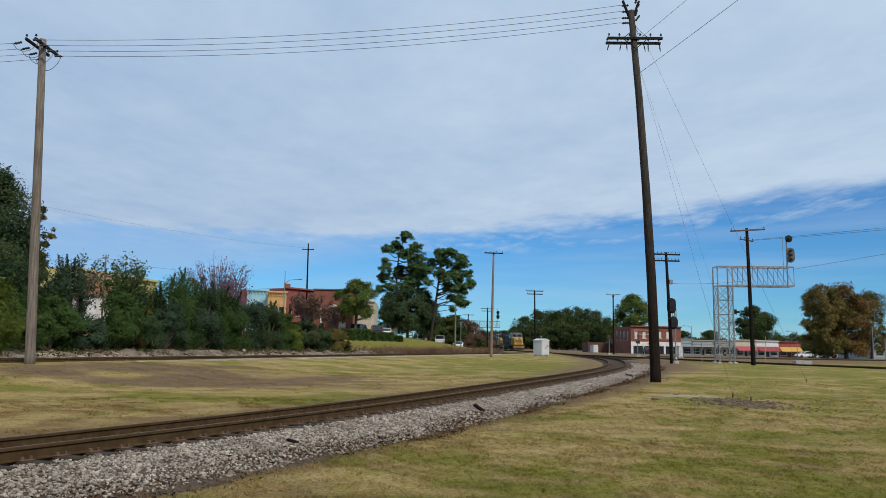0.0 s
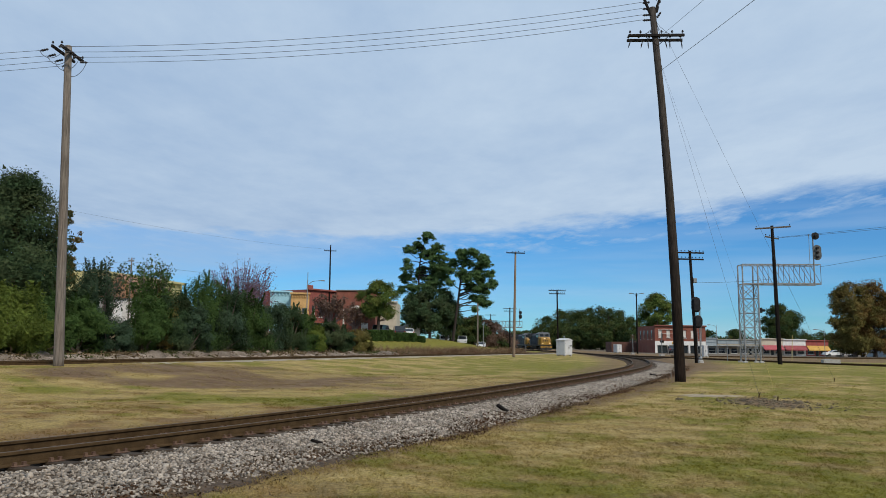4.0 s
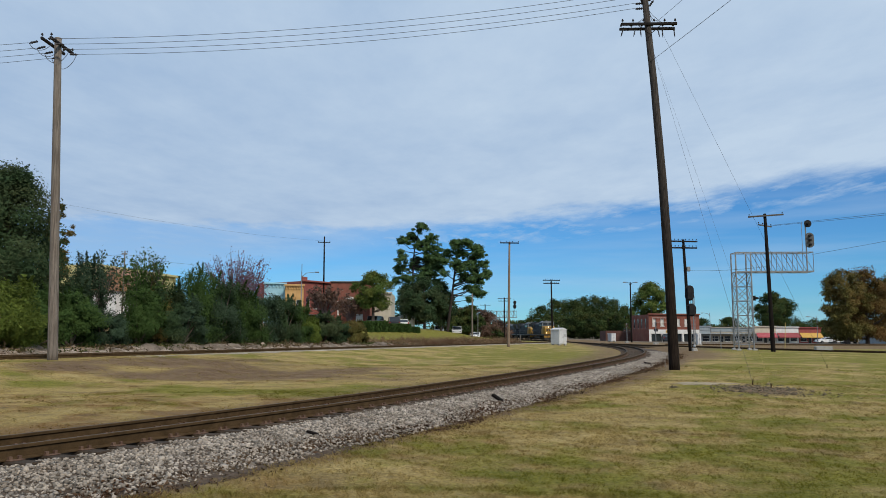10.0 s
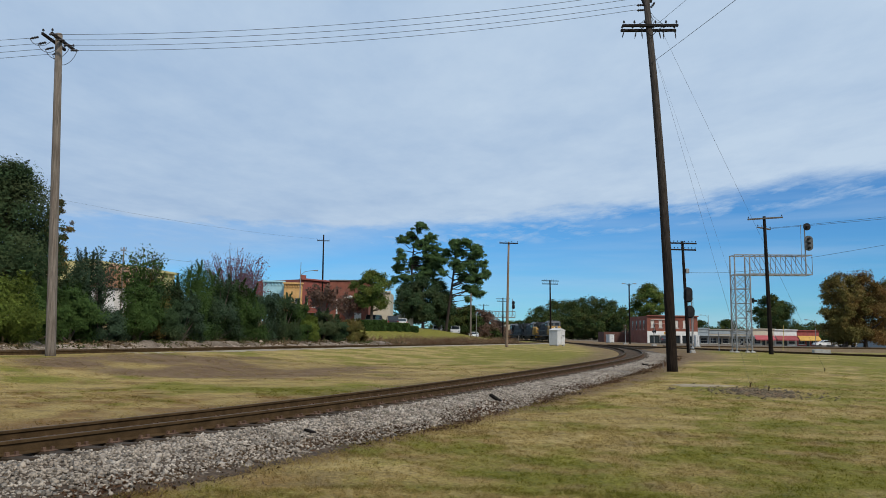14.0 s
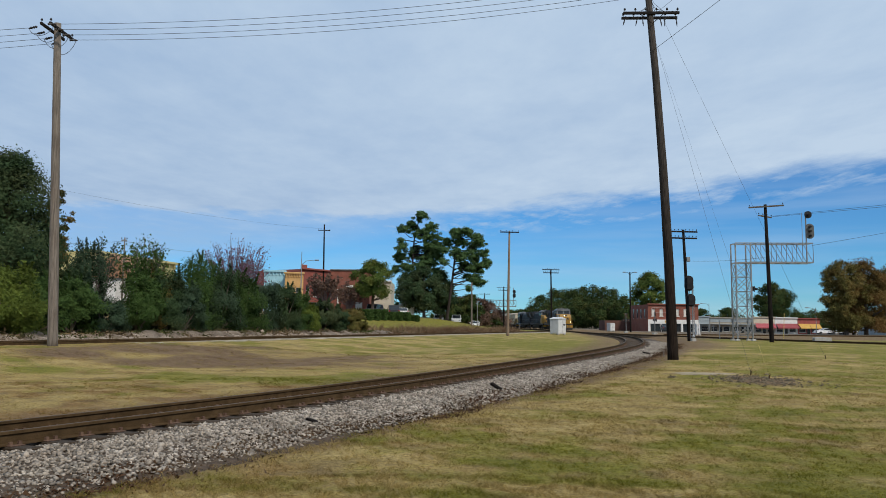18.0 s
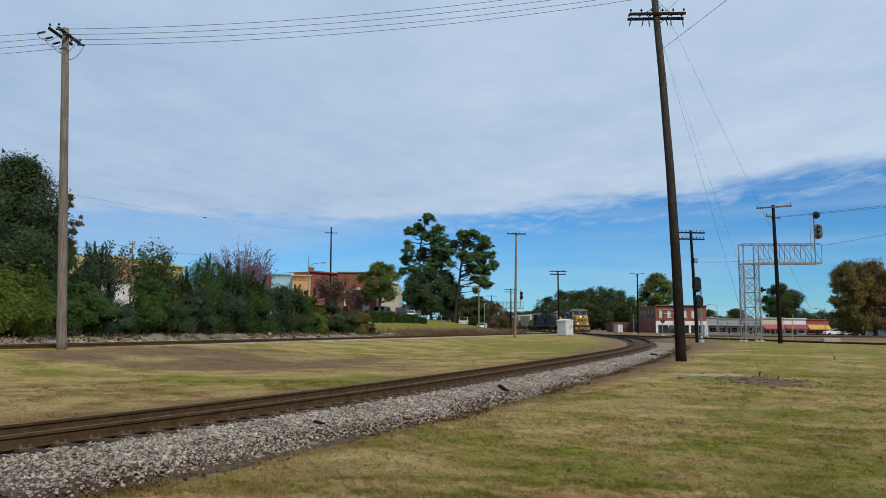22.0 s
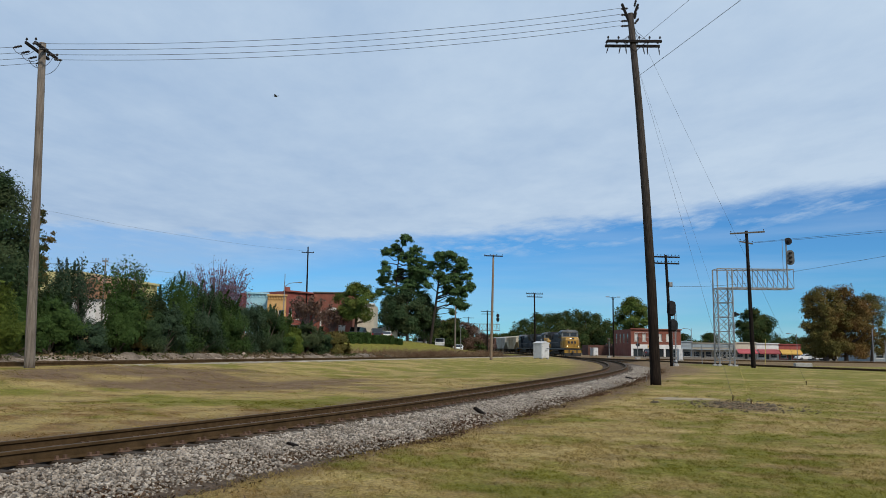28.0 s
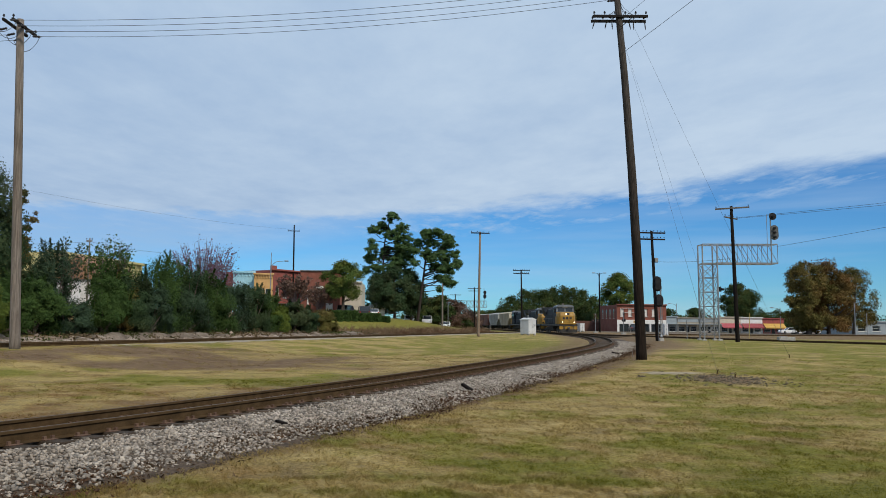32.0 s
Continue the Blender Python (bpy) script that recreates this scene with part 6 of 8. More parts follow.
def awning(th, x0, x1, z, out, drop, material):
    sh = Shape()
    sh.prism([(0, 0), (0, -0.06), (-out, -drop), (-out, -drop + 0.06)], x0, x1)
    a = part("awning", sh, material, th, m=Matrix.Translation((0, 0, z)) @ pose(0, 0, 0, 0, 0, 90) @ Matrix.Diagonal((1, -1, 1, 1)))
    part("valance", Shape().box((x0 + x1) / 2, -out, -drop - 0.1, x1 - x0, 0.03, 0.25), material, a,
         m=(Matrix.Translation((0, 0, 0)) @ pose(0, 0, 0, 0, 0, 90) @ Matrix.Diagonal((1, -1, 1, 1))).inverted())
    return a


TOWN = 2.4
# yellow house and its neighbours above the shrubs
yb = building(-34.77, 74, -31.82, 91, 14, TOWN, 8.44, W["yellow"], "pale yellow wooden building with bracketed cornice, half hidden by bushes",
              wins=[(2.2 + 2.2 * k, 3.3, 3.3 + 2.2 * k, 5.0) for k in range(4)], doors=[(4.4, 0.1, 6.6, 2.4)], cornice=W["yellow"], dentils=14)
poly = [(-2.0, 0), (2.0, 0), (0.2, 3.6), (-0.2, 3.6)]
hp = thing("house", pose(-29.86, 69, gz(-29.86, 69)), "small white house with steep brown shingle roof behind bushes", "house")
part("wall", Shape().box(0, 2.2, 1.1, 4.0, 4.2, 2.3), W["white"], hp)
part("roof", Shape().prism([(-2.3, 2.2), (2.3, 2.2), (0.0, 4.4)], -0.2, 4.6), W["brownroof"], hp)
part("door", Shape().box(0.8, 0.06, 1.1, 0.9, 0.08, 2.0, 0.01), W["trim"], hp)
building(-27.44, 118, -24.22, 118.5, 9, TOWN, 9.49, W["teal"], "teal painted shopfront with small dentilled parapet", wins=[(0.6, 3.0, 1.5, 4.6), (2.0, 3.0, 2.9, 4.6)], cornice=W["teal"], dentils=6)
building(-24, 117, -21.22, 117.5, 9, TOWN, 9.16, W["orange"], "orange painted shopfront with dentilled parapet", wins=[(0.5, 3.0, 1.3, 4.6), (1.7, 3.0, 2.5, 4.6)], cornice=W["orange"], dentils=7)
rb_ = building(-22.13, 121, -18.04, 127, 10, TOWN, 10.14, W["red"], "red painted brick shop with stepped parapet", wins=[(1.0, 3.4, 1.9, 5.2), (2.7, 3.4, 3.6, 5.2)], doors=[(0.8, 0.1, 3.8, 2.5)], cornice=W["red"])
part("parapet_step", Shape().box(0.6, 0.15, 10.14 - TOWN + 0.35, 1.1, 0.4, 0.75, 0.03), W["red"], rb_)
bh = building(-17.98, 124, -11.55, 124, 12, TOWN, 10.16, W["brick"], "red brick two-storey building with dark flat roof edge",
              wins=[(2.6, 3.6, 3.8, 5.0)], doors=[(4.2, 0.1, 5.3, 2.4)], cornice=None)
part("arch", Shape().prism([(2.4, 5.0), (4.0, 5.0), (3.7, 5.35), (3.2, 5.45), (2.7, 5.35)], -0.06, 0.05), W["trim"], bh)
part("roof_edge", Shape().box(3.2, 0.1, 10.16 - TOWN + 0.08, 6.6, 0.6, 0.2, 0.03), W["roof"], bh)
part("pilaster", Shape().box(1.3, -0.1, 3.1, 0.25, 0.2, 3.2), W["trim"], bh)
part("white_board", Shape().box(4.75, -0.05, 1.6, 1.1, 0.05, 2.0), W["trim"], bh)
building(-12.2, 128, -8.31, 128, 10, TOWN, 8.61, W["cream"], "plain cream stuccoed building behind a street tree", wins=[(0.8, 1.0, 1.8, 2.4)], cornice=W["trim"])
sd = thing("shed", pose(-6.39, 140, gz(-6.39, 140)), "small pale shed with low gable behind parked cars", "shed")
part("wall", Shape().box(0, 1.5, 1.0, 3.2, 3.0, 2.1), W["white"], sd)
part("roof", Shape().prism([(-1.9, 1.95), (1.9, 1.95), (0, 2.75)], -0.3, 3.3), W["grey"], sd)

# the brick shop by the crossing
CZ = 0.13
bx = 43.85
bs = building(bx, 160, bx + 11.0, 161.0, 11, CZ, 6.04, W["brick"], "two-storey red brick shop with white ground floor",
              wins=[(0.8 + 1.75 * k, 3.45, 1.6 + 1.75 * k, 5.05) for k in range(5)], doors=[(0.5, 0.1, 2.7, 1.9), (3.0, 0.1, 4.6, 1.9), (5.0, 0.1, 7.2, 1.9), (7.6, 0.1, 10.0, 1.9)],
              side_wins=[(1.2 + 2.3 * k, 3.0, 1.95 + 2.3 * k, 5.0) for k in range(4)], cornice=W["brick"], bars=(1, 2))
part("white_front", wall_piece(11.0, 2.75, 0.06, [(0.5, 0.1, 2.7, 1.9), (3.0, 0.1, 4.6, 1.9), (5.0, 0.1, 7.2, 1.9), (7.6, 0.1, 10.0, 1.9)]), W["white"], bs, m=pose(0, -0.065, 0))
for k in (0, 1, 3, 4):
    part("blind", Shape().box(1.2 + 1.75 * k, 0.155, 4.25, 0.62, 0.012, 1.4), W["trim"], bs, "pale drawn blind")
for q in [v for v in bs.children if v.name.startswith("side_wall")][:1]:
    for k in range(4):
        part("blind", Shape().box(1.575 + 2.3 * k, 0.2, 4.0, 0.56, 0.012, 1.8), W["trim"], q, "pale drawn blind")
sgn = part("sign_frame", Shape().box(2.9, -0.2, 4.3, 4.3, 0.03, 0.06).box(2.9, -0.2, 5.2, 4.3, 0.03, 0.06).box(0.78, -0.2, 4.75, 0.06, 0.03, 0.9).box(5.02, -0.2, 4.75, 0.06, 0.03, 0.9), W["trim"], bs)
part("shop_sign", Shape().box(4.1, -0.12, 2.35, 0.95, 0.05, 0.5, 0.01), W["awn_yel"], bs, "small yellow sign with unreadable bars")
part("lettering_bar", Shape().box(4.1, -0.15, 2.35, 0.6, 0.02, 0.12), M["black"], bs)
building(bx - 6.5, 172, bx - 0.5, 172, 6, CZ, 2.67, W["darkbrick"], "low brick outbuilding beside the shop", wins=[(1.0, 0.9, 2.0, 2.0)])

# the row of low shops across the yard
SZ = -0.48
row = [(1222, 1263, 569, W["grey"], None, "low shop with grey-blue metal front and flat canopy"), (1263, 1301, 571, W["beige"], None, "low beige shop with metal fascia"),
       (1301, 1341, 571, W["beige"], None, "low beige shop with a flat front"), (1341, 1379, 569, W["cream"], W["awn_red"], "low cream shop with a bright red awning"),
       (1379, 1419, 570, W["white"], W["awn_rust"], "low white shop with a brick-red awning"), (1419, 1459, 571, W["darkred"], W["awn_yel"], "low dark red shop with a golden awning")]
for k, (u0, u1, v, wm_, aw, label) in enumerate(row):
    xa, xb = (u0 - 784) * 205 / 1347, (u1 - 784) * 205 / 1347 - 0.05
    L = xb - xa
    h = 1.75 + (584 - v) * 205 / 1347 - SZ
    b = building(xa, 205 + 0.02 * k, xb, 205 + 0.02 * k, 10, SZ, SZ + h, wm_, label, wins=[(0.4, 0.6, L * 0.36, 2.0), (L * 0.64, 0.6, L - 0.4, 2.0)],
                 doors=[(L * 0.42, 0.05, L * 0.58, 2.0)], cornice=wm_, group="row of shops")
    if aw:
        awning(b, 0.15, L - 0.15, 2.9, 1.5, 1.1, aw)
    else:
        part("canopy", Shape().box(L / 2, -0.9, 2.6, L - 0.2, 1.8, 0.18, 0.03), W["grey"], b)
        for q in (0.3, L - 0.3):
            part("canopy_post", Shape().tube((q, -1.7, 0), (q, -1.7, 2.5), 0.05, n=6), M["galv"], b)
        part("fascia", Shape().box(L / 2, -0.05, h - 0.6, L - 0.1, 0.1, 0.9, 0.02), W["grey"], b)
building(89.29, 150, 104.21, 150, 12, gz(90, 150) - 0.3, 2.66, W["grey"], "low pale grey metal building beyond the trees", wins=[(1 + 3 * k, 0.9, 2.6 + 3 * k, 2.0) for k in range(4)], cornice=W["grey"])


# ---- street lamps, crossing signal, hedges ----
def lamp_post(x, y, z_top, arms, label, reach=1.6, r=0.09, material=None, z=None):
    z = gz(x, y) if z is None else z
    h = z_top - z
    th = thing("street_lamp", pose(x, y, z), label, "street lamp")
    part("pole", Shape().tube((0, 0, -0.05), (0, 0, h), r, r * 0.7, 8), material or M["galv"], th)
    for a in arms:
        part("arm", Shape().pipe([(0, 0, h - 0.7), (a * reach * 0.35, 0, h - 0.15), (a * reach, 0, h)], 0.04, 5), material or M["galv"], th)
        part("lamp_head", Shape().box(a * (reach + 0.25), 0, h - 0.02, 0.6, 0.26, 0.16, 0.05), M["galv"], th)
    return th


lamp_post(35.15, 140, 11.45, (-1, 1), "tall dark pole with two floodlights on short arms", 0.8, 0.16, M["pole_dark"])
t_pole(-25.96, 62, 8.5, 0.075, M["pole_grey"], [(0.25, 0.22, M["galv"], 2)], "slim grey service pole before a yellow building")
lp2 = lamp_post(-19.83, 108, 10.53, (1,), "grey street lamp with curved arm above the bushes", 1.9)
part("mast_top", Shape().tube((0, 0, 10.5 - gz(-19.83, 108)), (0, 0, 11.7 - gz(-19.83, 108)), 0.05, n=6), M["galv"], lp2)
lamp_post(65.66, 185, 7.12, (-1,), "grey street lamp with curved arm before the shops", 1.6)
lamp_post(69.42, 140, 5.19, (-1,), "grey street lamp with curved arm in the yard", 1.4, 0.07)
lamp_post(70.59, 118, 5.53, (), "plain grey steel post by the yard", 1, 0.1)
lamp_post(68.83, 112, 3.76, (), "plain grey steel post by the yard", 1, 0.07)
cs = thing("crossing_signal", pose(31.37, 128, gz(31.37, 128)), "road crossing signal with crossbuck and twin red lamps", "crossing signal")
part("mast", Shape().tube((0, 0, 0), (0, 0, 3.3), 0.06, n=8), M["galv"], cs)
for s in (-1, 1):
    part("crossbuck", Shape().box(0, -0.08 - 0.02 * s, 2.9, 1.0, 0.02, 0.16), M["tie"], cs, m=Matrix.Translation((0, 0, 2.9)) @ pose(0, 0, 0, 0, 45 * s, 0) @ Matrix.Translation((0, 0, -2.9)))
    hd = part("lamp", Shape().lathe([(0.28, 0), (0.28, 0.03), (0.12, 0.06), (0.1, 0.2)], 14), M["black"], cs, m=pose(s * 0.38, -0.08, 2.1, -90, 0, 0))
    part("lens", Shape().lathe([(0.12, 0.0), (0.1, 0.02)], 12), W["darkbrick"], hd, m=pose(0, 0, -0.022))
part("lamp_bar", Shape().tube((-0.5, 0, 2.1), (0.5, 0, 2.1), 0.04, n=6), M["black"], cs)
part("base", Shape().box(0, 0, 0.1, 0.6, 0.6, 0.3, 0.03), M["concrete"], cs)
cs2 = copy_thing(cs, pose(31.69, 112, gz(31.69, 112), 0, 0, 95))


def hedge(x, y, w, d, h, seed):
    rng = np.random.default_rng(seed)
    th = thing("hedge", pose(x, y, gz(x, y), 0, 0, -20), "clipped dark green hedge block on the grassy bank", "hedge", "clipped hedges")
    C = (rng.uniform(-1, 1, (2600, 3)))
    k = rng.integers(0, 3, len(C))
    C[np.arange(len(C)), k] = np.sign(C[np.arange(len(C)), k]) * rng.uniform(0.85, 1.03, len(C))
    C = C * np.array([w / 2, d / 2, h / 2]) + np.array([0, 0, h / 2])
    V, F = leaf_cloud(C, 0.14, rng, 1.2)
    part("foliage", raw_mesh("foliage", V, F, LEAF["mid"]), None, th)
    part("core", Shape().box(0, 0, h * 0.45, w * 0.85, d * 0.85, h * 0.85, 0.1), LEAF["dark"], th)


for k, u in enumerate((655, 668, 681, 694, 708, 722, 738)):
    dep = 103 + 2.6 * k
    hedge((u - 784) / 1347 * dep, dep, 1.4, 1.3, 1.35 + 0.12 * (k % 3) - 0.08 * k, 400 + k)


def dry_grass():
    """Tall dead grass along the foot of the bank and the verge of the ballast."""
    rng = np.random.default_rng(61)
    n = 44000
    s, d = rng.uniform(44, 108, n), 2.2 + np.abs(rng.normal(0, 2.4, n))
    keep = rng.uniform(0, 1, n) < 0.35 + 0.65 * (np.sin(s * 0.8 + 1.7 * np.sin(s * 0.31)) * np.sin(s * 0.23 + d * 0.8) > 0.05)
    s, d = s[keep], d[keep]
    n = len(s)
    x, y = SIDE_P[0] + SIDE_D[0] * s - SIDE_D[1] * d, SIDE_P[1] + SIDE_D[1] * s + SIDE_D[0] * d
    h = rng.uniform(0.2, 1.0, n) ** 1.2 * ss(44, 60, s) * np.clip(0.55 + 0.42 * mottle(s, d, 62, 2.0, 7.0) + 0.2 * mottle(s, d, 63, 0.6, 2.0), 0.12, 1.35) * (1 - 0.6 * ss(100, 118, s))
    n2 = 16000
    s2, a2 = rng.uniform(-6, 62, n2), 3.15 + rng.normal(0, 0.35, n2)
    x0, y0, hh = main_at(s2)
    x = np.concatenate([x, x0 + a2 * np.cos(hh)])
    y = np.concatenate([y, y0 - a2 * np.sin(hh)])
    h = np.concatenate([h, rng.uniform(0.015, 0.06, n2)])
    wd = np.concatenate([np.full(n, 0.03), np.full(n2, 0.003) + 0.0003 * np.maximum(0, y0)])
    n = len(x)
    a = rng.uniform(0, math.tau, n)
    base = np.stack([x, y, ground_z(x, y) - 0.01], 1)
    side = np.stack([np.cos(a), np.sin(a), np.zeros(n)], 1) * wd[:, None]
    tip = np.stack([rng.normal(0, 0.9, n) * h, rng.normal(0, 0.9, n) * h, h], 1)
    V = np.stack([base - side, base + side, base + tip + side * 0.2, base + tip - side * 0.2], 1).reshape(-1, 3)
    m_ = leaf_mat("dead_grass", (0.12, 0.08, 0.046), (0.29, 0.205, 0.125), (0.15, 0.085, 0.05), 0.25)
    ob = new("dry_grass", raw_mesh("dry_grass", V, np.arange(4 * n).reshape(n, 4), m_))
    return tagged(ob, "tall dead brown grass along the bank and ballast", "grass", kind="stuff")


dry_grass()


def bank_litter():
    """Leaf litter, weeds and clods on the bare bank under the shrubs."""
    rng = np.random.default_rng(71)
    n = 17000
    s, d = rng.uniform(-26, 66, n), 1.9 + np.abs(rng.normal(0, 1.4, n))
    x, y = SIDE_P[0] + SIDE_D[0] * s - SIDE_D[1] * d, SIDE_P[1] + SIDE_D[1] * s + SIDE_D[0] * d
    clump = 0.5 + 0.5 * np.sin(s * 1.7 + 2 * np.sin(s * 0.6)) * np.sin(d * 2.1 + s)
    keep = rng.uniform(0, 1, n) < clump * ss(1.6, 3.2, d)
    x, y, d = x[keep], y[keep], d[keep]
    C = np.stack([x, y, ground_z(x, y) + np.abs(rng.normal(0, 0.1, len(x))) * ss(1.8, 3.4, d) + 0.01], 1)
    V, F = leaf_cloud(C, 0.1, rng, 1.6)
    ob = new("leaf_litter", raw_mesh("leaf_litter", V, F, leaf_mat("brown_litter", (0.07, 0.05, 0.03), (0.16, 0.12, 0.07), (0.06, 0.075, 0.025), 0.15)))
    return tagged(ob, "brown leaf litter and low weeds on the bank", "leaves", kind="stuff")


bank_litter()


def verge_litter():
    """Dead brown stalks and leaves where the ballast runs out into the lawn."""
    rng = np.random.default_rng(74)
    n = 22000
    s, a = rng.uniform(-6, 58, n), 3.0 + rng.normal(0, 0.22, n)
    s = -6 + 64 * ((s + 6) / 64) ** 1.5
    a = a + 0.2 * np.sin(s * 0.9) + 0.1 * np.sin(s * 2.3)
    x0, y0, hh = main_at(s)
    x, y = x0 + a * np.cos(hh), y0 - a * np.sin(hh)
    zb = np.maximum(ground_z(x, y), np.interp(a, BED_ACROSS, BED_UP) + 0.07)
    C = np.stack([x, y, np.where(a > 3.2, ground_z(x, y), zb) + np.abs(rng.normal(0, 0.012, n)) + 0.008], 1)
    V, F = leaf_cloud(C, 0.018 + 0.0005 * np.maximum(y, 0), rng, 2.6, out=np.tile([0.0, 0.0, 1.0], (n, 1)), wild=0.6)
    ob = new("verge_litter", raw_mesh("verge_litter", V, F, leaf_mat("dead_stalks", (0.05, 0.032, 0.02), (0.12, 0.08, 0.048), (0.075, 0.04, 0.022), 0.1)))
    return tagged(ob, "dead brown stalks and leaves along the ballast's edge", "leaves", kind="stuff")


verge_litter()


def sand_patch():
    """A thin tongue of pale sand washed over the lawn."""
    rng = np.random.default_rng(75)
    n = 40
    ring = []
    for k in range(n):
        a = k * math.tau / n
        r = 1 + 0.14 * math.sin(3 * a + 0.5) + 0.08 * math.sin(7 * a) + rng.normal(0, 0.04)
        x, y = 8.7 + 1.05 * r * math.cos(a), 25.1 + 0.5 * r * math.sin(a) * (0.75 - 0.3 * math.cos(a))
        ring.append((x, y, gz(x, y) - 0.01))
    mid = [(8.7 + (x - 8.7) * 0.8, 25.1 + (y - 25.1) * 0.8, gz(x, y) + 0.02 + rng.normal(0, 0.004)) for x, y, z in ring]
    f = [(k, (k + 1) % n, n + (k + 1) % n, n + k) for k in range(n)] + [tuple(range(n, 2 * n))]
    m_ = mat("pale_sand", (0.25, 0.2, 0.13), (0.38, 0.32, 0.23), 2.2, 0.95, bump=0.6, fine=24, stain=(0.2, 0.15, 0.09), stain_amt=0.6, world_space=True)
    ob = part("sand_patch", Shape().add(ring + mid, f), m_)
    return tagged(ob, "thin tongue of pale sand lying on the lawn", "sand", kind="stuff")


sand_patch()


def earth_bank():
    """Bare clay scarp with slumped mounds under the shrubs."""
    rng = np.random.default_rng(73)
    S, D = np.meshgrid(np.arange(-28, 66, 0.22), np.arange(1.35, 5.2, 0.16))
    x, y = SIDE_P[0] + SIDE_D[0] * S - SIDE_D[1] * D, SIDE_P[1] + SIDE_D[1] * S + SIDE_D[0] * D
    lump = np.zeros(S.shape)
    for k in range(26):
        f, a, p = rng.uniform(0.5, 6.5), rng.uniform(0, math.tau), rng.uniform(0, math.tau)
        lump += np.sin(f * (math.cos(a) * S + math.sin(a) * D) + p) / (1.2 + 0.8 * f)
    swell = 0.5 + 0.5 * np.sin(S * 0.42 + 1.3 * np.sin(S * 0.17))
    crest = 0.02 + 0.13 * swell ** 2 * (0.1 + 0.9 * ss(14, 32, S))
    z = ground_z(x, y) - 0.06 + (crest + 0.09 * lump) * ss(1.5, 2.7, D) * (1 - ss(3.6, 5.1, D)) * (1 - ss(56, 66, S)) + rng.normal(0, 0.032, S.shape) * ss(1.4, 2.0, D)
    n, k = S.shape[1], S.shape[0]
    i, j = np.meshgrid(np.arange(n - 1), np.arange(k - 1))
    a = (j * n + i).ravel()
    F = np.stack([a, a + 1, a + n + 1, a + n], 1)[:, ::-1]
    m_ = mat("bare_clay_bank", (0.085, 0.062, 0.043), (0.21, 0.168, 0.13), 1.1, 0.95, bump=0.9, fine=11, stain=(0.11, 0.082, 0.055), stain_amt=0.85, grain=0.4, world_space=True)
    ob = new("earth_bank", raw_mesh("earth_bank", np.stack([x, y, z], -1).reshape(-1, 3), F, m_))
    return tagged(ob, "bare pale clay bank with slumped mounds under shrubs", "bank", kind="structure")


earth_bank()


def anchor_soil():
    """Turned clods and dead stalks in the bare patch round the guy anchors."""
    rng = np.random.default_rng(79)
    base = np.array([(1, 0, 0), (-1, 0, 0), (0, 1, 0), (0, -1, 0), (0.2, 0.1, 1), (0, -0.2, -1)], float)
    tri = np.array([(0, 2, 4), (2, 1, 4), (1, 3, 4), (3, 0, 4), (0, 5, 2), (2, 5, 1), (1, 5, 3), (3, 5, 0)])
    n = 620
    x, y = 9.6 + rng.normal(0, 0.75, n), 22.9 + rng.normal(0, 1.15, n)
    sc = rng.lognormal(-3.7, 0.5, n)[:, None, None] * rng.uniform(0.6, 1.5, (n, 1, 3))
    V = base[None] * (1 + rng.normal(0, 0.2, (n, 6, 3))) * sc * np.array([1.3, 1.3, 0.8]) + np.stack([x, y, ground_z(x, y)], 1)[:, None, :]
    F = (tri[None] + (6 * np.arange(n))[:, None, None]).reshape(-1, 3)
    m_ = mat("turned_soil_clods", (0.06, 0.045, 0.026), (0.15, 0.115, 0.07), 3, 0.95, island=0.4, world_space=True)
    ob = new("soil_clods", raw_mesh("soil_clods", V.reshape(-1, 3), F, m_))
    return tagged(ob, "dark turned soil clods round the guy anchors", "soil", kind="stuff")


anchor_soil()


def clods():
    rng = np.random.default_rng(72)
    base = np.array([(1, 0, 0), (-1, 0, 0), (0, 1, 0), (0, -1, 0), (0.2, 0.1, 1), (0, -0.2, -1)], float)
    tri = np.array([(0, 2, 4), (2, 1, 4), (1, 3, 4), (3, 0, 4), (0, 5, 2), (2, 5, 1), (1, 5, 3), (3, 5, 0)])
    n = 900
    s, d = rng.uniform(-26, 60, n), 2.0 + np.abs(rng.normal(0, 0.7, n))
    x, y = SIDE_P[0] + SIDE_D[0] * s - SIDE_D[1] * d, SIDE_P[1] + SIDE_D[1] * s + SIDE_D[0] * d
    sc = rng.lognormal(-3.0, 0.5, n)[:, None, None] * rng.uniform(0.6, 1.3, (n, 1, 3))
    P = base[None] * (1 + rng.normal(0, 0.2, (n, 6, 3))) * sc * np.array([1.3, 1.3, 0.8]) + np.stack([x, y, ground_z(x, y)], 1)[:, None, :]
    F = (tri[None] + (6 * np.arange(n))[:, None, None]).reshape(-1, 3)
    m_ = mat("pale_clay_clods", (0.17, 0.125, 0.095), (0.29, 0.225, 0.175), 3, 0.95, island=0.3, world_space=True)
    ob = new("clay_clods", raw_mesh("clay_clods", P.reshape(-1, 3), F, m_))
    return tagged(ob, "pale clay clods and stones along the bare bank", "stones", kind="stuff")


clods()


# ---- parked vehicles ----
RUBBER = mat("tyre_rubber", (0.015, 0.015, 0.016), (0.03, 0.03, 0.03), 8, 0.9)
TAILLIGHT = mat("red_light_lens", (0.3, 0.01, 0.01), (0.36, 0.02, 0.02), 3, 0.3, bump=0)


def paint(name, c):
    return mat(name, c, tuple(min(1, v * 1.1) for v in c), 2, 0.3, 0.1, bump=0.0, grain=0.03)


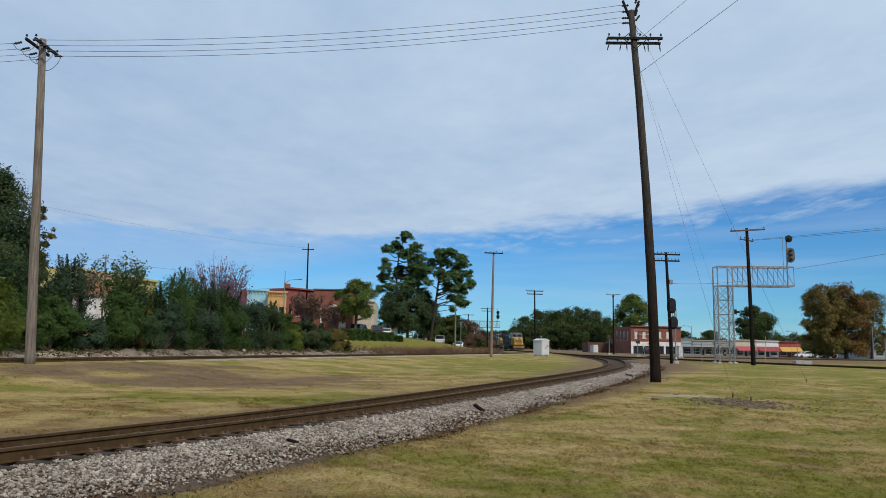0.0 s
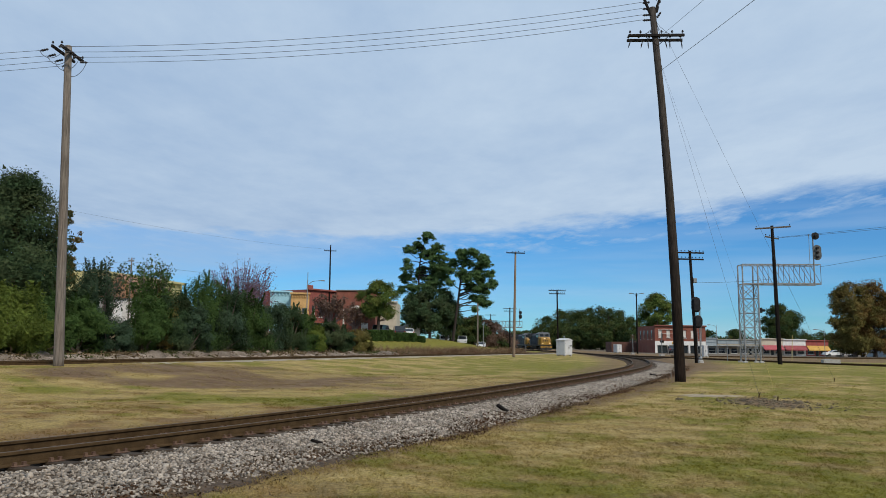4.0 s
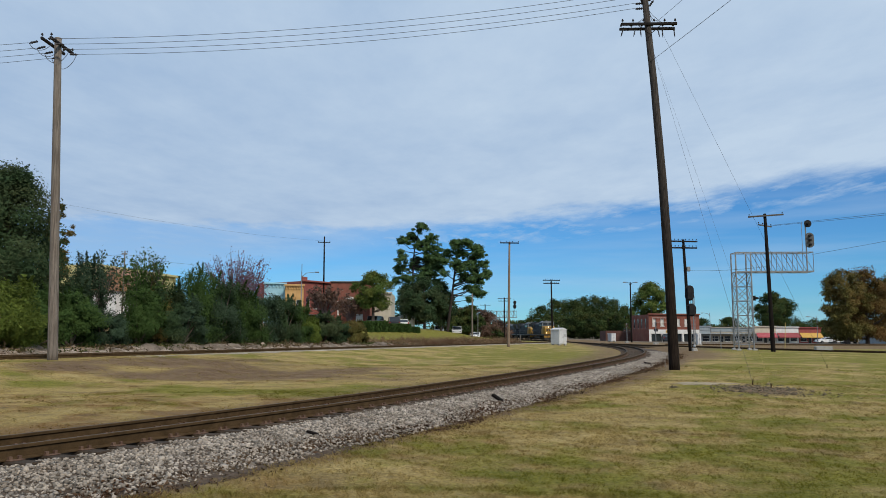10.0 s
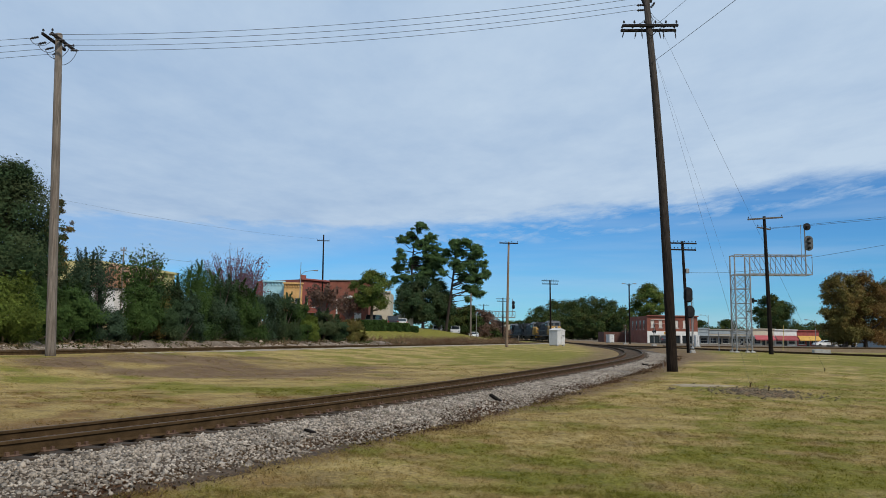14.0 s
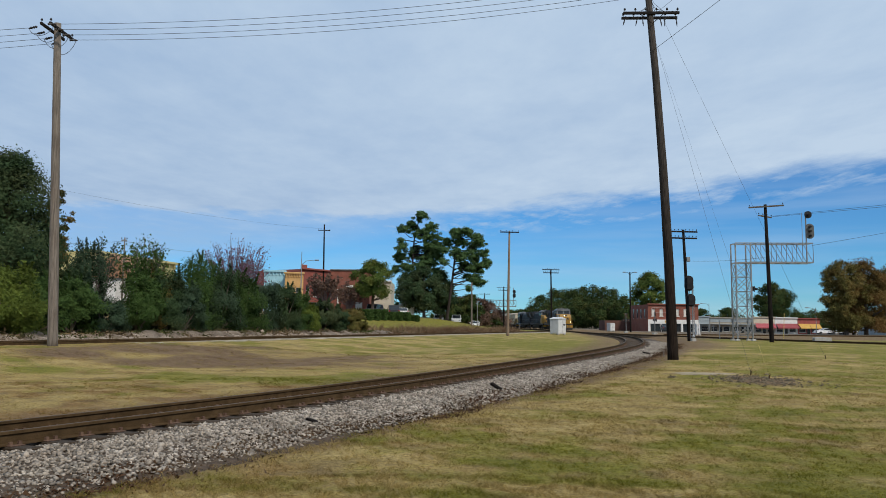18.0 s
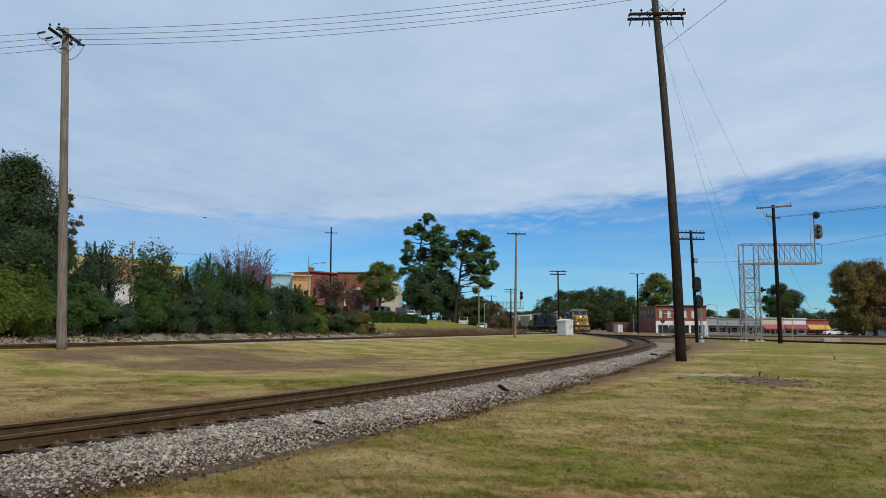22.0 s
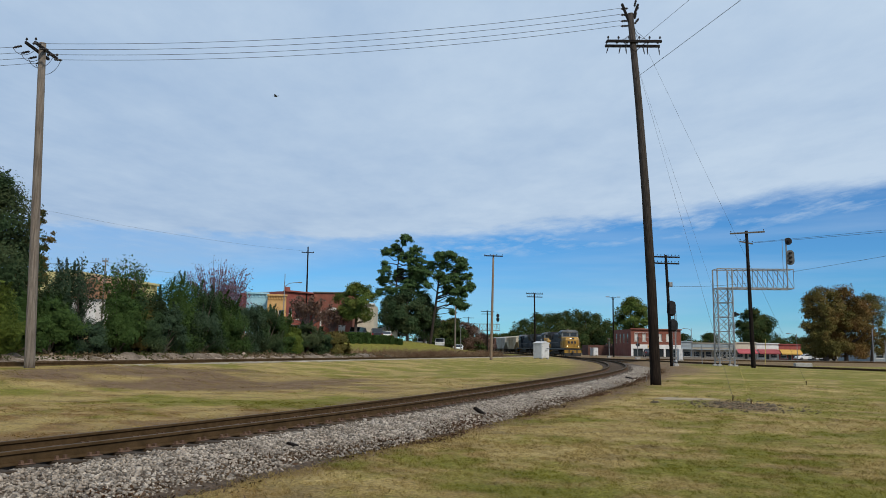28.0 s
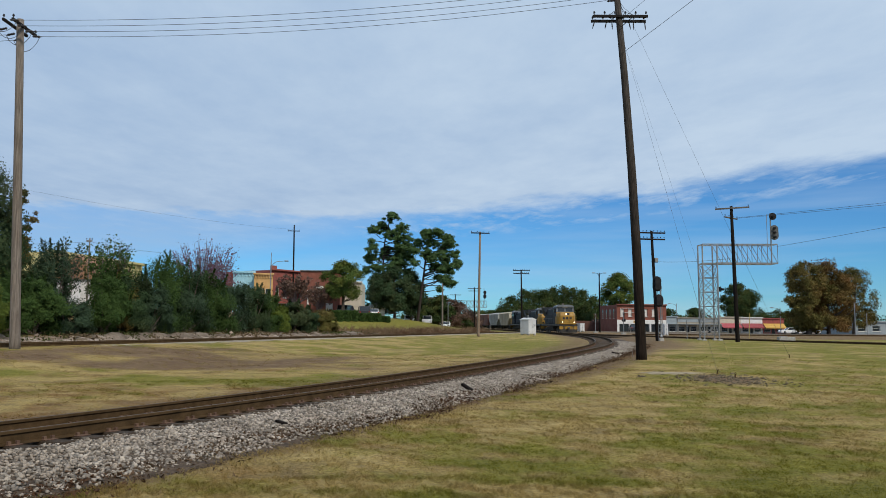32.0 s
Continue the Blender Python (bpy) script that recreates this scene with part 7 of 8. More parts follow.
def car(x, y, turn, body, label, kind="suv", z=None):
    z = gz(x, y) if z is None else z
    th = thing("car", pose(x, y, z, 0, 0, turn), label, "car")
    L, w = 4.7, 1.82
    if kind == "pickup":
        L = 5.5
        prof = [(-L / 2, 0.45), (L / 2, 0.4), (L / 2, 0.95), (L / 2 - 0.15, 1.08), (1.1, 1.15), (-0.4, 1.15), (-L / 2, 1.1)]
        cab = [(1.15, 1.12), (0.45, 1.78), (-0.55, 1.8), (-0.75, 1.12)]
    elif kind == "sedan":
        prof = [(-L / 2, 0.4), (L / 2, 0.35), (L / 2, 0.75), (L / 2 - 0.2, 0.88), (1.0, 0.98), (-1.5, 1.0), (-L / 2, 0.95)]
        cab = [(1.05, 0.96), (0.35, 1.42), (-1.0, 1.44), (-1.75, 0.98)]
    else:
        prof = [(-L / 2, 0.45), (L / 2, 0.4), (L / 2, 0.85), (L / 2 - 0.2, 1.02), (1.1, 1.1), (-2.2, 1.12), (-L / 2, 1.05)]
        cab = [(1.15, 1.08), (0.55, 1.72), (-1.85, 1.76), (-2.25, 1.1)]
    part("body", Shape().prism(prof, -w / 2, w / 2), body, th)
    part("cabin_glass", Shape().prism(cab, -w / 2 + 0.1, w / 2 - 0.1), M["glass"], th)
    roof = [(cab[1][0] - 0.05, cab[1][1] - 0.02), (cab[2][0] + 0.05, cab[2][1] - 0.02), (cab[2][0] + 0.1, cab[2][1] + 0.05), (cab[1][0] - 0.1, cab[1][1] + 0.05)]
    part("roof", Shape().prism(roof, -w / 2 + 0.08, w / 2 - 0.08), body, th)
    for s in (-1, 1):
        for p, q in ((cab[0], cab[1]), (cab[3], cab[2])):
            part("pillar", Shape().tube((p[0], s * (w / 2 - 0.1), p[1]), (q[0], s * (w / 2 - 0.1), q[1]), 0.045, n=5), body, th)
        part("headlight", Shape().box(L / 2, s * w * 0.36, 0.72, 0.06, 0.32, 0.16, 0.02), M["galv"], th)
        part("tail_light", Shape().box(-L / 2, s * w * 0.42, 0.85, 0.06, 0.18, 0.25, 0.02), TAILLIGHT, th)
        part("mirror", Shape().box(0.85, s * (w / 2 + 0.08), 1.12, 0.14, 0.16, 0.12, 0.03), body, th)
        for xx in (L * 0.3, -L * 0.3):
            wh = part("wheel", Shape().lathe([(0.2, -0.1), (0.33, -0.1), (0.34, 0), (0.33, 0.1), (0.2, 0.1)], 16), RUBBER, th, m=pose(xx, s * (w / 2 - 0.08), 0.34, 90, 0, 0))
            part("rim", Shape().lathe([(0.2, -0.1), (0.2, 0.1)], 12), M["galv"], wh)
    for e in (1, -1):
        part("bumper", Shape().box(e * L / 2, 0, 0.5, 0.16, w * 0.98, 0.2, 0.05), body if kind != "pickup" else M["galv"], th)
    part("number_plate", Shape().box(-L / 2 - 0.085, 0, 0.62, 0.01, 0.3, 0.15), W["trim"], th)
    return th


SILVER, WHITEP, DARKP, GREYP = paint("silver_car_paint", (0.5, 0.51, 0.52)), paint("white_car_paint", (0.75, 0.75, 0.75)), paint("dark_car_paint", (0.03, 0.032, 0.04)), paint("grey_car_paint", (0.1, 0.1, 0.105))
car(-10.1, 121, 74, GREYP, "dark grey sports utility car parked on the street")
car(-7.75, 126, 98, DARKP, "dark sports utility car parked on the street")
car(-6.56, 131, 100, WHITEP, "white sedan parked on the street", "sedan")
car(-0.29, 152, 272, WHITEP, "white sports utility car parked on the bank")
car(3.28, 150, 268, SILVER, "silver sports utility car parked on the bank")
car(7.22, 156, 266, WHITEP, "white sedan parked at the bank's end", "sedan")
for k, (u, p, kd) in enumerate(((1468, WHITEP, "sedan"), (1487, SILVER, "suv"), (1512, DARKP, "suv"), (1534, WHITEP, "pickup"), (1602, SILVER, "suv"))):
    car((u - 784) * 172 / 1347, 172, 175 + 8 * k, p, "%s parked before the far shops" % {"sedan": "pale sedan", "suv": "sports utility car", "pickup": "white pickup truck"}[kd], kd)
car(45.2, 152, 80, DARKP, "dark car parked before the brick shop", "sedan")

# ---- the train ----
T = dict(
    blue=mat("dark_blue_loco_paint", (0.016, 0.022, 0.034), (0.032, 0.04, 0.055), 1.0, 0.6, bump=0.05, stain=(0.04, 0.036, 0.032), spec=0.15),
    grey=mat("grey_loco_roof_paint", (0.11, 0.125, 0.14), (0.17, 0.19, 0.21), 1.0, 0.5, bump=0.05, stain=(0.08, 0.08, 0.08), spec=0.2),
    gold=mat("golden_yellow_loco_paint", (0.27, 0.145, 0.016), (0.33, 0.185, 0.026), 1.0, 0.45, bump=0.05, stain=(0.4, 0.22, 0.04), stain_amt=0.3),
    under=mat("grimy_underframe", (0.02, 0.019, 0.018), (0.05, 0.045, 0.04), 2.0, 0.85, bump=0.3),
    tan=mat("tan_hopper_paint", (0.42, 0.36, 0.27), (0.52, 0.46, 0.36), 1.0, 0.75, bump=0.1, stain=(0.25, 0.17, 0.11), stretch=(1, 1, 0.3)),
    pale=mat("pale_grey_hopper_paint", (0.36, 0.35, 0.32), (0.45, 0.44, 0.41), 1.0, 0.75, bump=0.1, stain=(0.3, 0.25, 0.2), stretch=(1, 1, 0.3)),
    brown=mat("brown_boxcar_paint", (0.13, 0.05, 0.035), (0.2, 0.085, 0.06), 1.0, 0.8, bump=0.1, stain=(0.09, 0.06, 0.05)),
    steel=mat("wheel_steel", (0.1, 0.085, 0.075), (0.17, 0.15, 0.13), 4, 0.6, 0.6),
)
LAMP_ON = glow_mat("lit_headlamp", (1.0, 0.84, 0.56), 5)
DITCH_ON = glow_mat("lit_ditch_lamp", (1.0, 0.72, 0.35), 3)


def wheelset(truck, y, r):
    sh = Shape()
    for s in (-1, 1):
        m = pose(s * 0.76, 0, 0, 0, 90, 0)
        sh.lathe([(r * 0.3, -0.05), (r * 0.86, -0.03), (r * 0.9, -0.065), (r, -0.065), (r * 1.02, 0.0 - s * 0.05), (r * 0.98, 0.065), (r * 0.86, 0.05), (r * 0.3, 0.06)], 18, m)
        for k in range(3):
            a = k * math.tau / 3
            sh.box(s * 0.83, math.cos(a) * r * 0.55, math.sin(a) * r * 0.55, 0.04, 0.12, 0.12)
    sh.tube((-0.95, 0, 0), (0.95, 0, 0), 0.085, n=8)
    return part("wheelset", sh.data("wheelset"), T["steel"], truck, m=pose(0, y, r))


def bogie(th, y, axles, r, name="truck"):
    n = len(axles)
    L = axles[-1] - axles[0] + 1.1
    sh = Shape()
    for s in (-1, 1):
        poly = [(-L / 2, 0.55), (-L / 2 + 0.3, 0.42), (L / 2 - 0.3, 0.42), (L / 2, 0.55), (L / 2, 0.72), (L / 4, 0.86), (-L / 4, 0.86), (-L / 2, 0.72)]
        sh.prism(poly, s * 1.0 - 0.07, s * 1.0 + 0.07, pose(0, 0, 0, 0, 0, 90))
        for a in axles:
            sh.box(s * 1.03, a, r, 0.2, 0.34, 0.34, 0.04)
    sh.box(0, 0, 0.7, 1.9, 0.6, 0.25, 0.04)
    tk = part(name, sh, T["under"], th, m=pose(0, y, 0))
    return [wheelset(tk, a, r) for a in axles]


def loco(label, s_front_face=True):
    th = thing("locomotive", Matrix(), label, "locomotive", "locomotives of the train")
    wheels = []
    for y in (6.9, -6.9):
        wheels += [(w, 0.53) for w in bogie(th, y, (-2.05, 0.0, 2.05), 0.53)]
    part("platform", Shape().box(0, 0, 1.36, 3.05, 21.4, 0.36, 0.04), T["under"], th)
    part("sill_stripe", Shape().box(1.535, 0, 1.4, 0.02, 21.0, 0.12).box(-1.535, 0, 1.4, 0.02, 21.0, 0.12), T["grey"], th)
    part("fuel_tank", Shape().box(0, 0, 0.78, 2.6, 6.4, 0.78, 0.18), T["under"], th)
    for s in (-1, 1):
        part("air_reservoir", Shape().tube((s * 1.3, -3.6, 1.0), (s * 1.3, 3.4, 1.0), 0.16, n=10), T["under"], th)
    hood = part("engine_hood", Shape().box(0, -2.6, 2.85, 2.05, 13.4, 2.64, 0.16), T["blue"], th)
    for k in range(9):
        for s in (-1, 1):
            part("access_door", Shape().box(s * 1.04, -8.4 + 1.35 * k, 2.5, 0.04, 1.2, 1.55, 0.015), T["blue"], hood)
    part("hood_roof", Shape().box(0, -2.6, 4.22, 1.75, 13.2, 0.16, 0.06), T["grey"], th)
    part("exhaust_stack", Shape().box(0, 0.4, 4.42, 0.5, 1.2, 0.26, 0.04), T["under"], th)
    part("dynamic_brake_box", Shape().box(0, 2.9, 4.1, 2.5, 2.2, 0.75, 0.1), T["blue"], th)
    part("radiator", Shape().prism([(-1.05, 3.1), (1.05, 3.1), (1.5, 4.05), (1.5, 4.62), (-1.5, 4.62), (-1.5, 4.05)], -10.3, -6.2), T["blue"], th)
    for s in (-1, 1):
        part("radiator_grille", Shape().box(s * 1.51, -8.2, 4.32, 0.03, 3.6, 0.42), T["under"], th)
    part("radiator_fan", Shape().lathe([(0.85, 4.62), (0.85, 4.72), (0.2, 4.74)], 16), T["under"], th, m=pose(0, -8.2, 0))
    # cab: shell with real window openings in front
    cab = part("cab", Shape().box(0, 5.75, 2.95, 3.05, 3.5, 2.86, 0.12), T["blue"], th)
    part("cab_roof", Shape().prism([(-1.5, 4.36), (1.5, 4.36), (1.35, 4.62), (0.9, 4.78), (-0.9, 4.78), (-1.35, 4.62)], 3.95, 7.75), T["grey"], cab)
    part("cab_front", Shape().prism([(-1.5, 1.55), (1.5, 1.55), (1.5, 3.55), (-1.5, 3.55)], 7.5, 7.58), T["gold"], cab)
    part("cab_brow", Shape().prism([(-1.5, 3.56), (1.5, 3.56), (1.46, 4.38), (0.9, 4.6), (-0.9, 4.6), (-1.46, 4.38)], 7.48, 7.56), T["grey"], cab)
    for s in (-1, 1):
        part("windshield", Shape().box(s * 0.66, 7.58, 3.98, 1.05, 0.05, 0.6, 0.02), M["glass"], cab)
        for y in (5.0, 6.4):
            part("side_window", Shape().box(s * 1.53, y, 3.75, 0.04, 1.05, 0.65, 0.02), M["glass"], cab)
        part("side_panel", Shape().box(s * 1.535, 7.1, 2.2, 0.03, 0.7, 1.2), T["gold"], cab)
    part("number_board", Shape().box(0, 7.6, 4.42, 0.9, 0.06, 0.2, 0.01), W["trim"], cab)
    plan = [(-1.5, 7.5), (-1.5, 8.75), (-1.12, 9.7), (1.12, 9.7), (1.5, 8.75), (1.5, 7.5)]
    rings = [(1.55, 1.0, 0.0), (2.95, 1.0, 0.0), (3.3, 0.96, 0.12), (3.52, 0.86, 0.42)]
    nv = [(a * k, max(7.5, b - back), zz) for zz, k, back in rings for a, b in plan]
    nf = [tuple(range(5, -1, -1)), tuple(range(18, 24))] + [(6 * r + i, 6 * r + (i + 1) % 6, 6 * r + 6 + (i + 1) % 6, 6 * r + 6 + i) for r in range(3) for i in range(6)]
    nose = part("nose", Shape().add(nv, nf), T["gold"], th)
    part("nose_mark", Shape().box(-0.55, 9.71, 2.55, 0.36, 0.02, 0.4).box(0, 9.71, 2.55, 0.36, 0.02, 0.4).box(0.55, 9.71, 2.55, 0.36, 0.02, 0.4), T["blue"], nose)
    part("nose_door", Shape().box(-0.72, 9.715, 2.0, 0.62, 0.03, 0.6, 0.01), T["gold"], nose)
    part("nose_seam", Shape().box(0, 9.705, 2.24, 2.2, 0.012, 0.03).box(-0.38, 9.705, 1.95, 0.03, 0.012, 0.6), T["blue"], nose)
    hl = part("headlight_housing", Shape().box(0, 9.52, 3.2, 0.8, 0.3, 0.36, 0.06), T["blue"], nose)
    for s in (-1, 1):
        part("headlight", Shape().lathe([(0.1, 0), (0.08, 0.03)], 12), LAMP_ON if s_front_face and s > 0 else M["glass"], hl, m=pose(s * 0.18, 9.67, 3.2, -90, 0, 0))
        part("ditch_light", Shape().lathe([(0.1, 0), (0.08, 0.04)], 12), DITCH_ON if s_front_face else M["glass"], th, m=pose(s * 0.95, 10.72, 1.86, -90, 0, 0))
        part("ditch_light_box", Shape().box(s * 0.95, 10.6, 1.86, 0.3, 0.22, 0.3, 0.04), T["blue"], th)
        part("windshield_wiper", Shape().tube((s * 0.66, 7.63, 4.3), (s * 0.45, 7.63, 3.8), 0.012, n=4), T["under"], cab)
        part("mirror", Shape().box(s * 1.68, 7.0, 3.85, 0.06, 0.2, 0.4, 0.02), T["under"], cab)
    part("pilot", Shape().box(0, 10.6, 1.1, 2.95, 0.14, 0.86, 0.03), T["gold"], th, "golden-yellow pilot plate")
    part("plow", Shape().prism([(-1.45, 0.7), (1.45, 0.7), (1.3, 0.16), (-1.3, 0.16)], 10.6, 10.95), T["under"], th)
    part("anticlimber", Shape().box(0, 10.62, 1.6, 2.4, 0.38, 0.2, 0.03), T["gold"], th)
    part("hose_rack", Shape().box(-0.6, 10.7, 0.98, 0.08, 0.06, 0.5).box(-0.82, 10.7, 0.98, 0.08, 0.06, 0.5).box(0.6, 10.7, 0.98, 0.08, 0.06, 0.5).box(0.82, 10.7, 0.98, 0.08, 0.06, 0.5), T["under"], th)
    for e in (1, -1):
        part("coupler", Shape().box(0, e * 11.1, 0.92, 0.32, 0.7, 0.32, 0.06), T["steel"], th)
    part("horn", Shape().tube((0.0, 5.0, 4.9), (0.0, 5.6, 4.95), 0.06, 0.14, 8), T["steel"], cab)
    for s in (-1, 1):
        rail = Shape().pipe([(s * 1.48, -10.4, 2.55), (s * 1.48, 3.8, 2.55)], 0.022, 5)
        for k in range(9):
            rail.tube((s * 1.48, -10.4 + 1.77 * k, 1.5), (s * 1.48, -10.4 + 1.77 * k, 2.55), 0.02, n=4)
        part("handrail", rail, T["grey"], th)
        front = Shape().pipe([(s * 1.4, 10.5, 1.5), (s * 1.4, 10.5, 2.6), (s * 0.35, 10.5, 2.6), (s * 0.35, 10.5, 1.6)], 0.022, 5)
        part("front_handrail", front, T["gold"], th)
        for k in range(4):
            part("step", Shape().box(s * 1.35, 10.2, 0.45 + 0.28 * k, 0.35, 0.45, 0.04), T["under"], th)
    return th, wheels


def freight(kind, paint_, label, L=16.6):
    th = thing({"hopper": "hopper_car", "box": "boxcar", "gondola": "gondola_car"}[kind], Matrix(), label, "freight car", "cars of the train")
    wheels = []
    for y in (L / 2 - 2.3, -L / 2 + 2.3):
        wheels += [(w, 0.42) for w in bogie(th, y, (-0.9, 0.9), 0.42)]
    part("sill", Shape().box(0, 0, 1.05, 2.6, L, 0.24, 0.03), T["under"], th)
    if kind == "hopper":
        prof = [(-L / 2 + 0.5, 4.3), (-L / 2 + 0.5, 3.0), (-L / 2 + 3.4, 1.2), (L / 2 - 3.4, 1.2), (L / 2 - 0.5, 3.0), (L / 2 - 0.5, 4.3)]
        part("body", Shape().prism(prof, -1.45, 1.45, pose(0, 0, 0, 0, 0, 90)), paint_, th)
        part("roof", Shape().prism([(-1.5, 4.28), (1.5, 4.28), (0.9, 4.55), (-0.9, 4.55)], -L / 2 + 0.4, L / 2 - 0.4), paint_, th)
        for k in range(12):
            y = -L / 2 + 1.6 + (L - 3.2) * k / 11
            lo = 1.2 if abs(y) < L / 2 - 3.4 else 2.6
            for s in (-1, 1):
                part("rib", Shape().box(s * 1.5, y, (4.25 + lo) / 2, 0.1, 0.12, 4.25 - lo), paint_, th)
        for k in range(4):
            part("chute", Shape().prism([(-0.9, 1.2), (0.9, 1.2), (0.3, 0.45), (-0.3, 0.45)], -4.6 + 2.5 * k, -3.2 + 2.5 * k), T["under"], th)
            part("roof_hatch", Shape().box(0, -5.4 + 3.6 * k, 4.62, 1.0, 1.5, 0.12, 0.03), paint_, th)
    elif kind == "box":
        part("body", Shape().box(0, 0, 2.75, 3.0, L - 0.6, 3.3, 0.05), paint_, th)
        part("roof", Shape().prism([(-1.55, 4.38), (1.55, 4.38), (0, 4.62)], -L / 2 + 0.25, L / 2 - 0.25), T["pale"], th)
        for s in (-1, 1):
            part("sliding_door", Shape().box(s * 1.54, 0, 2.7, 0.07, 3.0, 2.9, 0.02), paint_, th)
            for k in range(9):
                y = -L / 2 + 0.8 + k * (L - 1.6) / 8
                if abs(y) > 1.8:
                    part("rib", Shape().box(s * 1.53, y, 2.75, 0.06, 0.1, 3.1), paint_, th)
    else:
        sh = Shape()
        for s in (-1, 1):
            sh.box(s * 1.45, 0, 1.95, 0.1, L - 0.6, 1.6)
            sh.box(0, s * (L / 2 - 0.35), 1.95, 2.8, 0.1, 1.6)
        sh.box(0, 0, 1.2, 2.8, L - 0.8, 0.08)
        part("body", sh, paint_, th)
        for s in (-1, 1):
            for k in range(11):
                part("rib", Shape().box(s * 1.53, -L / 2 + 0.7 + k * (L - 1.4) / 10, 1.95, 0.1, 0.14, 1.5), paint_, th)
    for e in (1, -1):
        part("coupler", Shape().box(0, e * (L / 2 + 0.3), 0.92, 0.28, 0.7, 0.28, 0.05), T["steel"], th)
        lad = Shape()
        for k in range(7):
            lad.tube((1.5, e * (L / 2 - 0.6) - 0.2, 1.4 + 0.4 * k), (1.5, e * (L / 2 - 0.6) + 0.2, 1.4 + 0.4 * k), 0.018, n=4)
        part("ladder", lad, T["steel"], th)
    return th, wheels


TRAIN = []


def couple(made, length, base, flip=1):
    TRAIN.append((made[0], made[1], length, base, flip))


couple(loco("dark blue and golden-yellow diesel locomotive with lit headlights"), 22.6, 6.9)
couple(loco("dark blue and golden-yellow diesel locomotive behind the leading one", False), 22.6, 6.9)
couple(loco("dark blue diesel locomotive running long hood first", False), 22.6, 6.9, -1)
couple(freight("hopper", T["tan"], "tan ribbed covered hopper car"), 17.4, 6.0)
couple(freight("hopper", T["pale"], "pale grey ribbed covered hopper car"), 17.4, 6.0)
couple(freight("box", T["brown"], "dark brown boxcar with pale roof"), 17.4, 6.0)
couple(freight("hopper", T["tan"], "tan ribbed covered hopper car"), 17.4, 6.0)
couple(freight("gondola", T["under"], "dark grimy open gondola car"), 17.4, 6.0)
couple(freight("hopper", T["pale"], "pale grey ribbed covered hopper car"), 17.4, 6.0)

# ---- a bird ----
FEATHER = mat("dark_feathers", (0.02, 0.02, 0.022), (0.05, 0.048, 0.05), 20, 0.8)


def make_bird():
    """A small bird in flight, and its two wings with their sides."""
    bird = thing("bird", Matrix(), "small dark bird flying across the sky", "bird", "birds")
    part("body", Shape().lathe([(0.005, -0.13), (0.035, -0.07), (0.05, 0.0), (0.035, 0.07), (0.012, 0.13)], 8), FEATHER, bird, m=pose(0, 0, 0, -90, 0, 0))
    part("tail", Shape().prism([(-0.015, 0), (0.015, 0), (0.015, 0.006), (-0.015, 0.006)], -0.24, -0.1), FEATHER, bird)
    part("head", Shape().lathe([(0.01, -0.03), (0.028, 0), (0.02, 0.025), (0.004, 0.06)], 8), FEATHER, bird, m=pose(0, 0.15, 0.015, -90, 0, 0))
    wings = []
    for s in (-1, 1):
        sh = Shape().add([(0, 0.06, 0), (0, -0.06, 0), (s * 0.13, 0.08, 0), (s * 0.13, -0.05, 0), (s * 0.27, -0.02, 0),
                          (0, 0.06, 0.008), (0, -0.06, 0.008), (s * 0.13, 0.08, 0.008), (s * 0.13, -0.05, 0.008), (s * 0.27, -0.02, 0.006)],
                         [(0, 1, 3, 2), (2, 3, 4), (5, 7, 8, 6), (7, 9, 8), (0, 2, 7, 5), (2, 4, 9, 7), (4, 3, 8, 9), (3, 1, 6, 8), (1, 0, 5, 6)])
        wings.append((part("wing", sh, FEATHER, bird, m=pose(s * 0.03, 0, 0.02)), s))
    return bird, wings


BIRDS = [make_bird(), make_bird()]


# ---- movement ----
FRONT_T, FRONT_S = (0, 9, 13, 23, 28, 32), (203.2, 185.0, 173.8, 145.0, 131.2, 121.6)
FRONT = np.polyfit(FRONT_T, FRONT_S, 3)


